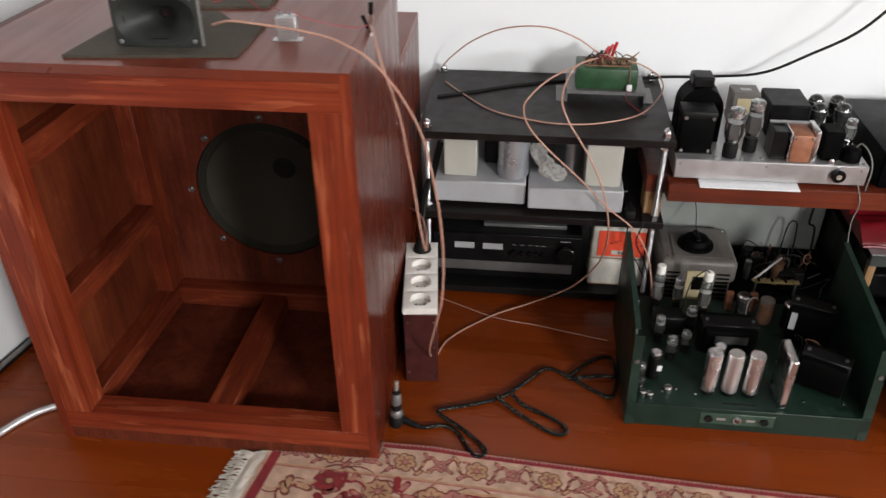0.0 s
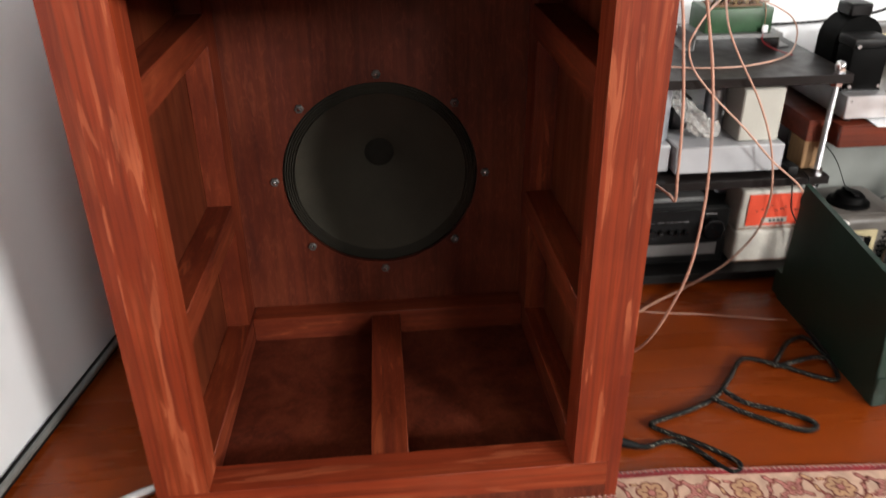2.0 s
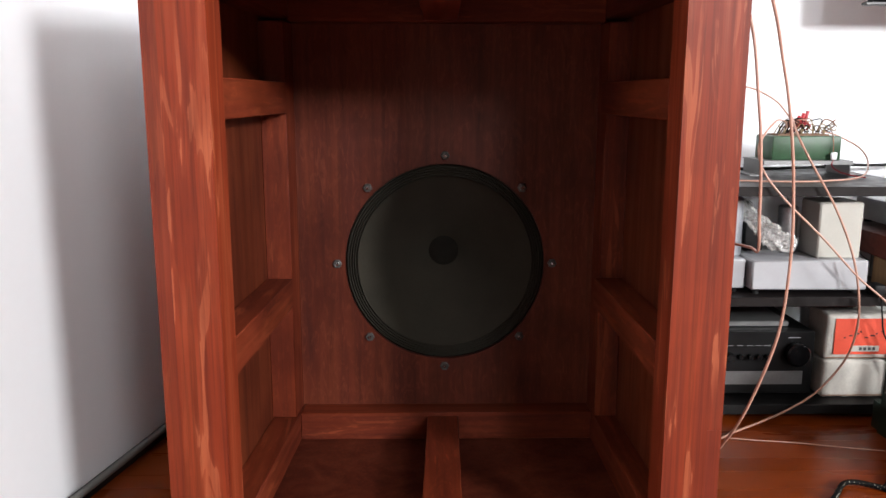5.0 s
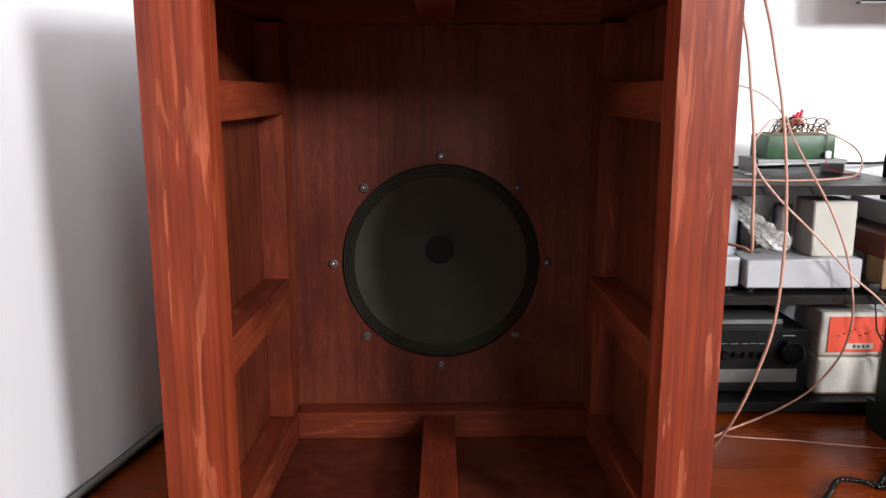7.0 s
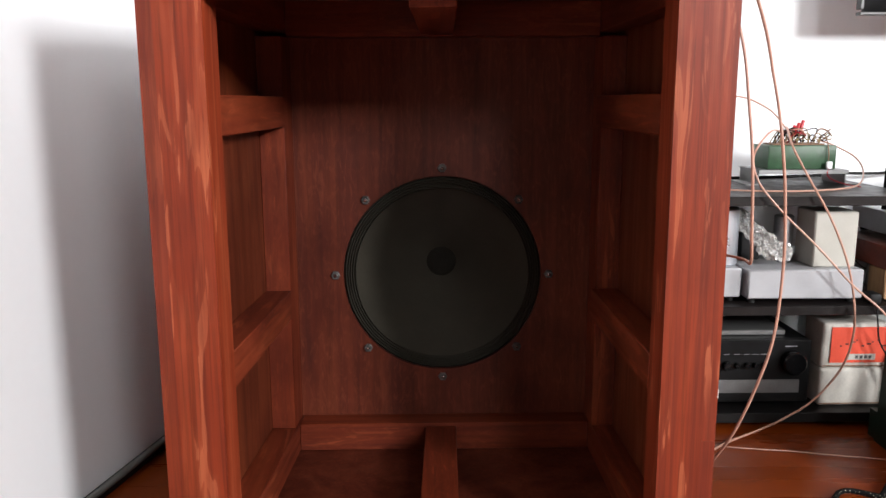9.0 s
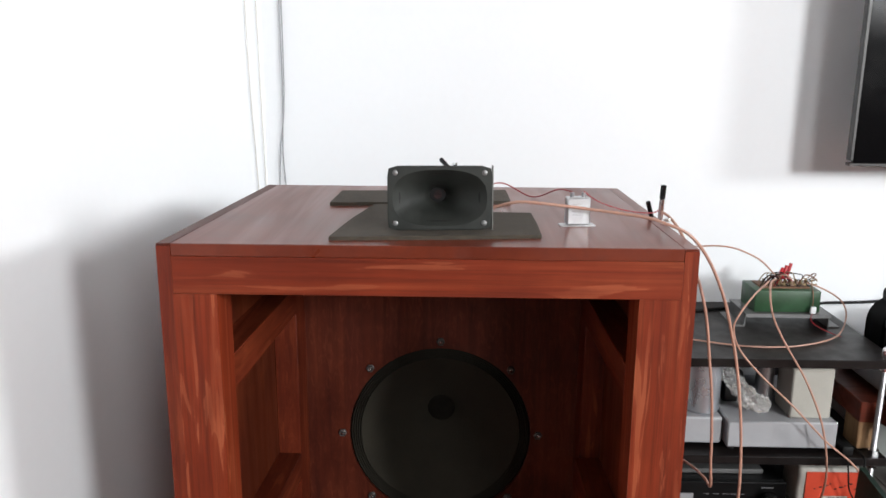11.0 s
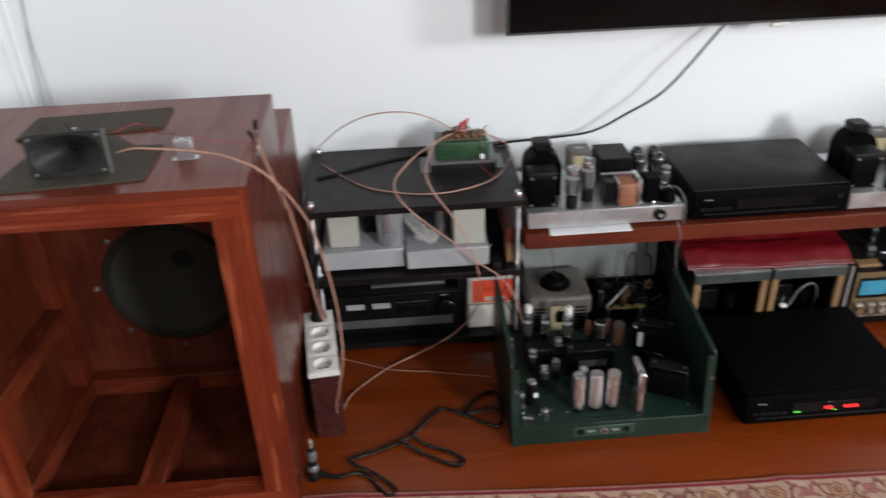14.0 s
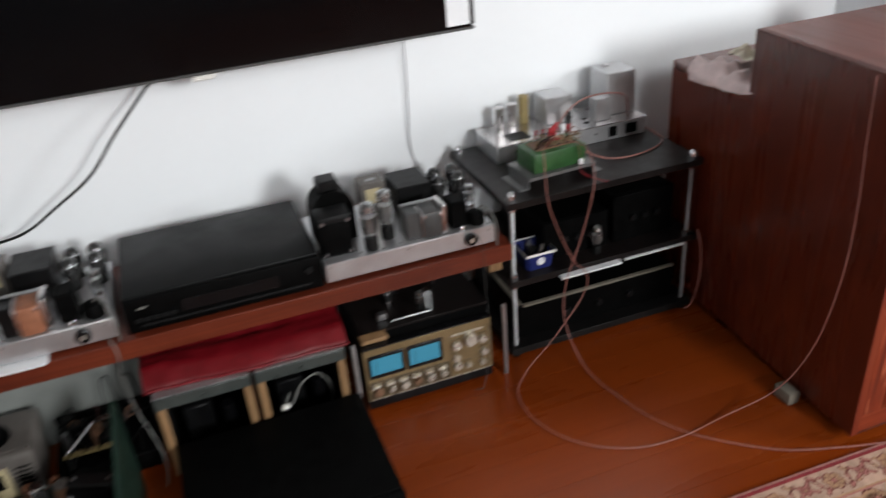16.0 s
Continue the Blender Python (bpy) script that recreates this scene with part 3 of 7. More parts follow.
        bm = lathe(bmesh.new(), [(0.003, 0), (0.003, 0.003), (0.002, 0.0042), (0.0, 0.0046)], (px, BAFFLE - 0.0031, pz), (0, -1, 0), 10)
        part("clamp_screw", bm, CHROME, w)
    return c


speaker_cabinet("open-fronted red-brown stained wooden speaker cabinet with a large cone driver")
TWIN_X, TWIN_Y = 3.132, -0.03
twin = speaker_cabinet("red-brown veneered speaker cabinet with a cloth on its rear housing", 0.022)
twin.location += Vector((TWIN_X, TWIN_Y, 0))


# ---------------------------------------------------------------- on top of the cabinet
TOP = CZ1
bm = bmesh.new()
slab(bm, [(-0.197, 1.512), (-0.15, 1.515), (-0.05, 1.524), (0.07, 1.537), (0.071, 1.61), (0.0695, 1.69), (0.016, 1.692), (-0.034, 1.752), (-0.165, 1.75), (-0.186, 1.62)], TOP, TOP + 0.005)
single("felt_mat", bm, FELT, (-0.05, 1.6, TOP), "olive-brown felt mat lying on the cabinet top", "felt mat", "felt mats")
bm = bmesh.new()
slab(bm, [(-0.234, 1.757), (-0.197, 1.757), (-0.19, 1.762), (-0.15, 1.764), (0.046, 1.787), (0.0455, 1.85), (0.044, 1.899), (-0.05, 1.889), (-0.232, 1.876)], TOP, TOP + 0.0055)
single("felt_mat", bm, FELT, (-0.08, 1.8, TOP), "narrow strip of olive-brown felt behind the horn", "felt mat", "felt mats")


def horn_tweeter():
    z0 = TOP + 0.0052
    h = thing("horn_tweeter", (-0.06, 1.562, z0), "small dark grey rectangular horn tweeter standing on felt", "tweeter")
    cx, cz, w, ht, yf = -0.06, z0 + 0.0415, 0.0675, 0.0415, 1.558
    bm = bmesh.new()
    seg, rings = 48, []
    def rounded(a, rw, rh, p):
        c, s = math.cos(a), math.sin(a)
        k = (abs(c / rw) ** p + abs(s / rh) ** p) ** (-1 / p)
        return k * c, k * s
    levels = [(w, ht, 14, 0.0035, 0), (w, ht, 14, 0.0, 0), (w - 0.001, ht - 0.001, 14, -0.001, 0), (0.061, 0.0362, 2.7, -0.001, 0), (0.059, 0.0346, 2.6, 0.001, 0),
              (0.045, 0.026, 2.4, 0.012, 0), (0.026, 0.016, 2.2, 0.028, 0), (0.014, 0.011, 2.0, 0.043, 0), (0.009, 0.009, 2.0, 0.055, 0)]
    for rw, rh, p, dy, _ in levels:
        rings.append([bm.verts.new((cx + rounded(2 * math.pi * i / seg, rw, rh, p)[0], yf + dy, cz + rounded(2 * math.pi * i / seg, rw, rh, p)[1])) for i in range(seg)])
    for a, b in zip(rings, rings[1:]):
        for i in range(seg):
            bm.faces.new((a[i], a[(i + 1) % seg], b[(i + 1) % seg], b[i]))
    part("horn_flare", bm, HORN, h)
    bm = bmesh.new()
    slabs = [(w, ht, 14, 0.0035), (0.052, 0.03, 4, 0.006), (0.03, 0.022, 2.4, 0.03), (0.016, 0.016, 2, 0.058)]
    rings = []
    for rw, rh, p, dy in slabs:
        rings.append([bm.verts.new((cx + rounded(2 * math.pi * i / seg, rw, rh, p)[0], yf + dy, cz + rounded(2 * math.pi * i / seg, rw, rh, p)[1])) for i in range(seg)])
    for a, b in zip(rings, rings[1:]):
        for i in range(seg):
            bm.faces.new((a[i], b[i], b[(i + 1) % seg], a[(i + 1) % seg]))
    part("horn_back", bm, BLACK_PAINT, h)
    part("driver_cap", cyled((cx, yf + 0.05, cz), (cx, yf + 0.09, cz), 0.023, 24, bev=0.003), BLACK_PAINT, h)
    part("phase_plug", cyled((cx, yf + 0.05, cz), (cx, yf + 0.054, cz), 0.0055, 16), DARK_RED, h, "reddish throat plug")
    for sx in (-1, 1):
        for sz in (-1, 1):
            bm = lathe(bmesh.new(), [(0.0036, 0), (0.0036, 0.0014), (0.0025, 0.002), (0, 0.002)], (cx + sx * 0.0575, yf - 0.001, cz + sz * 0.0325), (0, -1, 0), 12)
            part("flange_screw", bm, GREY_METAL, h)
    part("edge_strip", boxed(cx + w, cx + w + 0.0016, yf - 0.001, yf + 0.01, z0, cz + ht, bev=0.0004), GREY_CORD, h, "thin pale strip along the flange edge")
    part("terminal", cyled((cx + 0.014, yf + 0.012, cz + 0.036), (cx + 0.003, yf + 0.03, cz + 0.048), 0.003, 10), GLOSS_BLACK, h)
    part("terminal_nut", cyled((cx + 0.02, yf + 0.01, cz + 0.036), (cx + 0.02, yf + 0.01, cz + 0.0445), 0.0035, 8), CHROME, h)
    h.rotation_euler = (radians(-4), 0, radians(4.5))
    return h


horn_tweeter()


def small_capacitor():
    x, y = 0.127, 1.625
    c = thing("filter_capacitor", (x, y, TOP), "small silvery metal-cased capacitor with soldered lugs", "capacitor")
    part("can", boxed(x - 0.016, x + 0.016, y - 0.009, y + 0.009, TOP + 0.002, TOP + 0.04, bev=0.002), ALU, c)
    part("foot", boxed(x - 0.024, x + 0.024, y - 0.009, y + 0.009, TOP, TOP + 0.002, bev=0.0005), ALU, c)
    for s in (-1, 1):
        part("lug", cyled((x + s * 0.008, y, TOP + 0.04), (x + s * 0.008, y, TOP + 0.046), 0.003, 10), STEEL, c)
    for k in range(4):
        part("printed_line", boxed(x - 0.009, x + 0.007 - 0.004 * (k % 2), y - 0.0093, y - 0.0089, TOP + 0.016 + 0.005 * k, TOP + 0.0164 + 0.005 * k), GREY_METAL, c)
    c.rotation_euler = (0, 0, radians(6))


small_capacitor()


def binding_posts():
    x, y = 0.249, 1.668
    c = thing("binding_posts", (x, y, TOP), "pair of binding posts, one black and one nickel", "terminal")
    part("black_post", cyled((x - 0.004, y + 0.024, TOP), (x - 0.012, y + 0.018, TOP + 0.024), 0.0034, 12, bev=0.001), GLOSS_BLACK, c)
    part("nickel_post", cyled((x + 0.004, y + 0.006, TOP), (x + 0.005, y + 0.006, TOP + 0.03), 0.0038, 12, bev=0.001), CHROME, c)
    part("post_cap", cyled((x + 0.005, y + 0.006, TOP + 0.03), (x + 0.006, y + 0.006, TOP + 0.05), 0.0042, 12, bev=0.001), GLOSS_BLACK, c)
    part("wire_sleeve", cyled((x + 0.008, y - 0.006, TOP + 0.002), (x + 0.011, y - 0.022, TOP + 0.005), 0.0026, 10), WHITE_PLASTIC, c)


binding_posts()
cable("speaker_cable", [(0.01, 1.61, 0.842), (0.041, 1.6, 0.852), (0.076, 1.597, 0.851), (0.128, 1.597, 0.845), (0.1704, 1.59, 0.841), (0.2117, 1.575, 0.8371), (0.2361, 1.565, 0.8305), (0.2613, 1.56, 0.8195), (0.2848, 1.565, 0.795), (0.3063, 1.575, 0.761), (0.3264, 1.587, 0.719), (0.343, 1.599, 0.672), (0.354, 1.6, 0.628), (0.364, 1.601, 0.572), (0.372, 1.603, 0.51), (0.377, 1.605, 0.43), (0.374, 1.61, 0.33), (0.36, 1.62, 0.255), (0.343, 1.65, 0.17), (0.334, 1.72, 0.085), (0.335, 1.8, 0.012), (0.36, 1.88, 0.0045), (0.451, 1.973, 0.0045), (0.54, 2.02, 0.014), (0.6, 2.04, 0.03), (0.657, 2.046, 0.065), (0.705, 2.046, 0.128), (0.722, 2.046, 0.19), (0.719, 2.046, 0.255), (0.699, 2.046, 0.335), (0.659, 2.046, 0.422), (0.605, 2.046, 0.508), (0.59, 2.075, 0.555), (0.62, 2.17, 0.585), (0.68, 2.29, 0.565)], 0.0021, PEACH, "peach-coloured speaker cable hanging from the cabinet top to the transformer", group="speaker cables", steps=6)
cable("speaker_cable", [(0.254, 1.67, TOP + 0.012), (0.262, 1.648, TOP + 0.006), (0.272, 1.624, 0.804), (0.284, 1.61, 0.772), (0.298, 1.605, 0.732), (0.309, 1.604, 0.689), (0.317, 1.604, 0.635), (0.325, 1.605, 0.58), (0.331, 1.608, 0.52), (0.336, 1.615, 0.47), (0.342, 1.625, 0.425), (0.341, 1.65, 0.424), (0.332, 1.7, 0.42), (0.315, 1.77, 0.405), (0.29, 1.84, 0.38), (0.27, 1.9, 0.35)], 0.002, PEACH, "thin peach cable dropping from the binding posts", group="speaker cables")
cable("hookup_wire", [(0.0, 1.65, TOP + 0.05), (0.03, 1.7, TOP + 0.046), (0.07, 1.68, TOP + 0.03), (0.1, 1.64, TOP + 0.047), (0.119, 1.625, TOP + 0.047)], 0.0009, RED_WIRE, "thin red wire from horn to capacitor", "wire", "red wires")
cable("hookup_wire", [(0.135, 1.625, TOP + 0.047), (0.16, 1.64, TOP + 0.03), (0.2, 1.655, TOP + 0.016), (0.235, 1.66, TOP + 0.012), (0.249, 1.67, TOP + 0.014)], 0.0009, RED_WIRE, "thin red wire from capacitor to the posts", "wire", "red wires")


# ---------------------------------------------------------------- beside the cabinet
def socket_block():
    x0, x1, ya, yb, zt = 0.262, 0.334, 1.725, 1.985, 0.2
    c = thing("socket_block", (0.298, 1.855, 0), "tall dark red-brown box with four white power sockets on top", "power strip")
    part("body", boxed(x0, x1, ya, yb, 0.0, zt - 0.0085, bev=0.002), DARK_RED, c)
    n = 4
    step = (yb - ya) / n
    for k in range(n):
        y = ya + (k + 0.5) * step
        bm = bmesh.new()
        seg, cx = 32, (x0 + x1) / 2
        # plate with a round well
        def sq(a, h):
            cc, ss = math.cos(a), math.sin(a)
            q = h / max(abs(cc), abs(ss))
            return q * cc, q * ss
        rows = []
        for i in range(seg):
            a = 2 * math.pi * i / seg
            ox, oy = sq(a, step / 2 - 0.0006)
            ox = max(-(x1 - x0) / 2 - 0.001, min((x1 - x0) / 2 + 0.001, ox * 1.2))
            r = []
            for px, py, pz in ((ox, oy, zt - 0.0083), (ox, oy, zt + 0.006), (0.0265 * math.cos(a), 0.0265 * math.sin(a), zt + 0.0085), (0.0225 * math.cos(a), 0.0225 * math.sin(a), zt + 0.0085), (0.0205 * math.cos(a), 0.0205 * math.sin(a), zt - 0.006), (0.0, 0.0, zt - 0.006)):
                r.append((cx + px, y + py, pz))
            rows.append([bm.verts.new(p) for p in r[:5]])
        ctr = bm.verts.new((cx, y, zt - 0.006))
        for i in range(seg):
            p, q = rows[i], rows[(i + 1) % seg]
            for j in range(4):
                bm.faces.new((p[j], q[j], q[j + 1], p[j + 1]))
            bm.faces.new((p[4], q[4], ctr))
        bmesh.ops.remove_doubles(bm, verts=bm.verts, dist=1e-6)
        bmesh.ops.recalc_face_normals(bm, faces=bm.faces)
        s = part("socket", bm, WHITE_PLASTIC, c, "white plastic mains socket")
        for sx in (-1, 1):
            part("socket_hole", cyled((cx + sx * 0.0095, y, zt - 0.0058), (cx + sx * 0.0095, y, zt - 0.0052), 0.0026, 10), RUBBER, s)
    for z in (0.03, 0.1, 0.17):
        for x in (x0 + 0.008, x1 - 0.008):
            part("screw", lathe(bmesh.new(), [(0.0025, 0), (0.002, 0.0012), (0, 0.0014)], (x, ya, z), (0, -1, 0), 8), STEEL, c)
    c.rotation_euler = (0, 0, radians(6.5))
    return c


socket_block()
pl = thing("mains_plug", (0.288, 1.95, 0.196), "round black mains plug pushed into the last socket", "plug")
part("plug_body", lathe(bmesh.new(), [(0, 0), (0.019, 0), (0.0205, 0.012), (0.0195, 0.022), (0.013, 0.034), (0.008, 0.05), (0.006, 0.07), (0, 0.07)], (0.288, 1.95, 0.197), (0, 0.05, 1), 24), RUBBER, pl)
part("plug_cord", tube(bmesh.new(), [(0.288, 1.953, 0.262), (0.292, 1.975, 0.31), (0.295, 2.03, 0.35), (0.28, 2.045, 0.3), (0.272, 2.04, 0.18), (0.268, 2.04, 0.05)], 0.0042), RUBBER, pl)

cn = thing("cord_connector", (0.276, 1.59, 0.0), "black and silver cord connector with a brass tip", "connector")
TILT = (0.02, 0.1, 1)


def on_connector(h):
    return (0.276 + 0.02 * h, 1.59 + 0.1 * h, h)


for nm, h, prof, m in (("connector_body", 0.0, [(0, 0), (0.013, 0.0), (0.015, 0.006), (0.015, 0.02), (0.0125, 0.026), (0, 0.026)], RUBBER),
                       ("clamp_ring", 0.0262, [(0, 0), (0.0135, 0), (0.0145, 0.003), (0.0135, 0.012), (0.011, 0.016), (0, 0.016)], GREY_METAL),
                       ("middle_body", 0.0424, [(0, 0), (0.0105, 0), (0.0115, 0.004), (0.0115, 0.014), (0, 0.014)], RUBBER),
                       ("sleeve", 0.0566, [(0, 0), (0.0105, 0), (0.0112, 0.003), (0.0105, 0.022), (0.009, 0.026), (0, 0.026)], GREY_METAL),
                       ("neck", 0.0828, [(0, 0), (0.0085, 0), (0.0085, 0.008), (0, 0.008)], RUBBER),
                       ("brass_tip", 0.091, [(0, 0), (0.0055, 0.0), (0.0055, 0.018), (0.004, 0.022), (0, 0.022)], KNOB_SILVER)):
    part(nm, lathe(bmesh.new(), prof, on_connector(h), TILT, 18), m, cn)
for k in range(3):
    q = on_connector(0.031 + 0.014 * k)
    part("side_screw", lathe(bmesh.new(), [(0.003, 0), (0.003, 0.0012), (0, 0.0016)], (q[0] - 0.003, q[1] - 0.0145 + 0.002 * k, q[2]), (0, -1, 0.1), 8), CHROME, cn)
part("cable_boot", cyled((0.283, 1.597, 0.013), (0.322, 1.582, 0.0085), 0.0085, 12, r2=0.006, bev=0.001), RUBBER, cn)
Z = 0.0058
cable("braided_cord", [(0.322, 1.582, 0.0085), (0.34, 1.583, Z), (0.375, 1.592, Z), (0.407, 1.575, Z), (0.447, 1.515, Z), (0.468, 1.533, Z), (0.424, 1.580, Z), (0.374, 1.617, Z), (0.361, 1.635, Z), (0.397, 1.649, Z), (0.442, 1.664, Z), (0.496, 1.692, Z), (0.542, 1.740, Z), (0.589, 1.792, Z), (0.640, 1.771, Z), (0.702, 1.725, Z), (0.734, 1.717, Z), (0.747, 1.775, Z), (0.739, 1.843, Z), (0.702, 1.837, Z), (0.657, 1.790, Z), (0.642, 1.765, Z), (0.712, 1.775, 0.012), (0.752, 1.785, Z), (0.757, 1.875, Z), (0.764, 1.940, Z)], 0.0044, BRAID, "black braided power cord lying in loops on the floor", "power cord")
cable("braided_cord", [(0.482, 1.683, 0.0125), (0.532, 1.643, Z), (0.597, 1.597, Z), (0.624, 1.593, Z), (0.632, 1.611, Z), (0.597, 1.640, Z), (0.542, 1.670, Z), (0.512, 1.700, 0.0125)], 0.0044, BRAID, "folded loop of the black braided power cord", "power cord")
cable("floor_conduit", [(-0.575, 1.3, 0.008), (-0.56, 1.42, 0.008), (-0.54, 1.478, 0.008), (-0.5, 1.535, 0.008), (-0.445, 1.57, 0.008), (-0.4, 1.58, 0.008)], 0.0075, ALU, "silvery flexible conduit curving over the floor", "conduit", seg=12)
cable("wall_cable", [(left_wall_x(y) + 0.02, y, 0.024) for y in (0.6, 1.0, 1.4, 1.8, 2.1, 2.44)], 0.006, GREY_CORD, "grey cable lying along the foot of the wall", "cable", seg=10)
for x0, x1, x2 in ((-0.474, -0.466, -0.452), (-0.452, -0.46, -0.456)):
    cable("corner_cable", [(x0 - 0.01, NORTH - 0.008, 0.02), (x0, NORTH - 0.007, 0.5), (x0, NORTH - 0.006, 0.66), (x1, NORTH - 0.006, 0.82), (x2, NORTH - 0.006, 1.0), (x2 - 0.005, NORTH - 0.006, 1.6)], 0.0015, GREY_PAINT, "thin grey cable running up the wall by the room corner", "cable", "corner cables")
for y0, y1 in ((2.43, 2.39), (2.462, 2.445)):
    cable("corner_cable", [(left_wall_x(y) + 0.005, y, z) for y, z in ((y0, 0.02), (y0, 0.5), ((y0 + y1) / 2, 0.8), (y1, 1.05), (y1 - 0.01, 1.6))], 0.0014, WHITE_PLASTIC, "thin white cable running up the side wall", "cable", "corner cables")


# ---------------------------------------------------------------- racks
def rack(x0, x1, yf, yb, name_label, mid=0.26):
    r = thing("equipment_rack", ((x0 + x1) / 2, (yf + yb) / 2, 0), name_label, "rack", "equipment racks")
    for z0, z1, m in ((0.442, 0.46, LAMINATE), (mid - 0.018, mid, LAMINATE), (0.012, 0.032, BLACK_BOARD)):
        part("shelf", boxed(x0, x1, yf, yb, z0, z1, bev=0.0012), m, r)
    for x in (x0 + 0.02, x1 - 0.02):
        for y in (yf + 0.02, yb - 0.02):
            prof = [(0, 0.0)]
            k, z = 0, 0.004
            while z < 0.468:
                prof.append((0.0066 if k % 2 else 0.0056, z))
                z += 0.0022
                k += 1
            prof.append((0, 0.469))
            rod = part("threaded_rod", lathe(bmesh.new(), prof, (x, y, 0), (0, 0, 1), 10), STEEL, r, limit=10)
            part("rod_foot", cyled((x, y, 0.0), (x, y, 0.012), 0.014, 16, bev=0.002), RUBBER, rod)
            for zs, hh in ((mid, 0.01), (0.46, 0.006), (mid - 0.028, 0.01), (0.432, 0.01)):
                part("nut", cyled((x, y, zs), (x, y, zs + hh), 0.0115, 6), CHROME, rod)
            part("cap_nut", lathe(bmesh.new(), [(0.0105, 0), (0.0105, 0.007), (0.008, 0.013), (0.004, 0.016), (0, 0.0165)], (x, y, 0.466), (0, 0, 1), 14), CHROME, rod)
    return r


rack(0.266, 0.85, 2.06, 2.455, "low dark laminate rack on threaded steel rods", 0.248)
rack(2.187, 2.742, 2.06, 2.44, "low dark laminate rack on threaded rods beside the far cabinet", 0.24)


def output_transformer(x, y, z, core, flip=1):
    """Green transformer on an aluminium bracket with wired terminals."""
    c = thing("green_transformer", (x, y, z), "green transformer on an aluminium bracket with wired terminal tags", "transformer", "green transformers")
    for sx in (-1, 1):
        br = part("bracket_foot", boxed(x + sx * 0.105 - 0.013, x + sx * 0.105 + 0.013, y - 0.05, y + 0.05, z, z + 0.0025), GREY_METAL, c, "bent metal bracket")
        part("bracket_wall", boxed(x + sx * 0.093 - 0.0012, x + sx * 0.093 + 0.0012, y - 0.05, y + 0.05, z + 0.0026, z + 0.03), GREY_METAL, br)
    part("bracket_plate", boxed(x - 0.0945, x + 0.0945, y - 0.056, y + 0.056, z + 0.0301, z + 0.0325), GREY_METAL, c)
    part("plate_lip", boxed(x - 0.0945, x + 0.0945, y - 0.0585, y - 0.0562, z + 0.0245, z + 0.0325), GREY_METAL, c)
    part("core", boxed(x - 0.073, x + 0.073, y - 0.045, y + 0.045, z + 0.0326, z + 0.083, bev=0.003, seg=2), core, c, "green painted core")
    part("terminal_board", boxed(x - 0.055, x + 0.055, y - 0.025, y + 0.03, z + 0.0831, z + 0.086), BROWN_PAPER, c)
    rnd = random.Random(5)
    for k in range(9):
        tx = x - 0.048 + k * 0.012
        part("terminal_tag", boxed(tx - 0.0018, tx + 0.0018, y - 0.016, y - 0.014, z + 0.086, z + 0.099 + rnd.random() * 0.006), GOLD_FACE, c)
        dx = rnd.uniform(-0.015, 0.015)
        bm = tube(bmesh.new(), [(tx, y - 0.015, z + 0.098), (tx + dx, y - 0.02 - 0.02 * rnd.random(), z + 0.108 + rnd.random() * 0.012), (tx + 2 * dx, y + 0.015, z + 0.107), (tx + dx, y + 0.028, z + 0.086)], 0.0012, 6, 5)
        part("tag_wire", bm, (GOLD_FACE, RUBBER, BROWN_PAPER)[k % 3], c)
    for k in range(6):
        a = x + rnd.uniform(-0.055, 0.03)
        bm = tube(bmesh.new(), [(a, y - 0.02, z + 0.087), (a + 0.01, y - 0.035, z + 0.108 + 0.01 * rnd.random()), (a + 0.035, y - 0.03, z + 0.1 + 0.02 * rnd.random()), (a + 0.03, y + 0.01, z + 0.087)], 0.0016, 6, 5)
        part("tag_wire", bm, (RUBBER, BROWN_PAPER, RED_WIRE, DARK_RED, RUBBER, PEACH)[k], c)
    for k in range(3):
        bx = x - 0.014 + k * 0.012
        bm = cyled((bx, y - 0.012 + 0.006 * k, z + 0.1), (bx + 0.016 - 0.003 * k, y + 0.006, z + 0.122 + 0.006 * k), 0.0038, 10)
        part("red_clip", bm, CLIP_RED, c, "red insulated clip")
    for k in range(8):
        rx, rz = x - 0.02 + k * 0.0115, z + 0.098 + 0.003 * (k % 2)
        ring = [(rx + 0.0065 * math.cos(a), y - 0.03 + 0.003 * math.sin(a), rz + 0.0065 * math.sin(a)) for a in [2 * math.pi * q / 8 for q in range(8)]]
        part("wire_ring", tube(bmesh.new(), ring, 0.0013, 6, 3), (RUBBER, GOLD_FACE)[k % 2], c)
    part("tag_lead", tube(bmesh.new(), [(x + 0.04, y - 0.015, z + 0.1), (x + 0.05, y - 0.04, z + 0.096), (x + 0.053, y - 0.05, z + 0.07), (x + 0.053, y - 0.052, z + 0.05)], 0.0011), BROWN_PAPER, c)
    part("white_tag", boxed(x + 0.047, x + 0.06, y - 0.0585, y - 0.0525, z + 0.034, z + 0.05, bev=0.002), PAPER, c)
    part("red_lead", tube(bmesh.new(), [(x + 0.053, y - 0.0555, z + 0.036), (x + 0.048, y - 0.062, z + 0.022), (x + 0.056, y - 0.075, z + 0.012), (x + 0.075, y - 0.1, z + 0.005), (x + 0.09, y - 0.12, z + 0.003)], 0.0012), RED_WIRE, c)
    return c


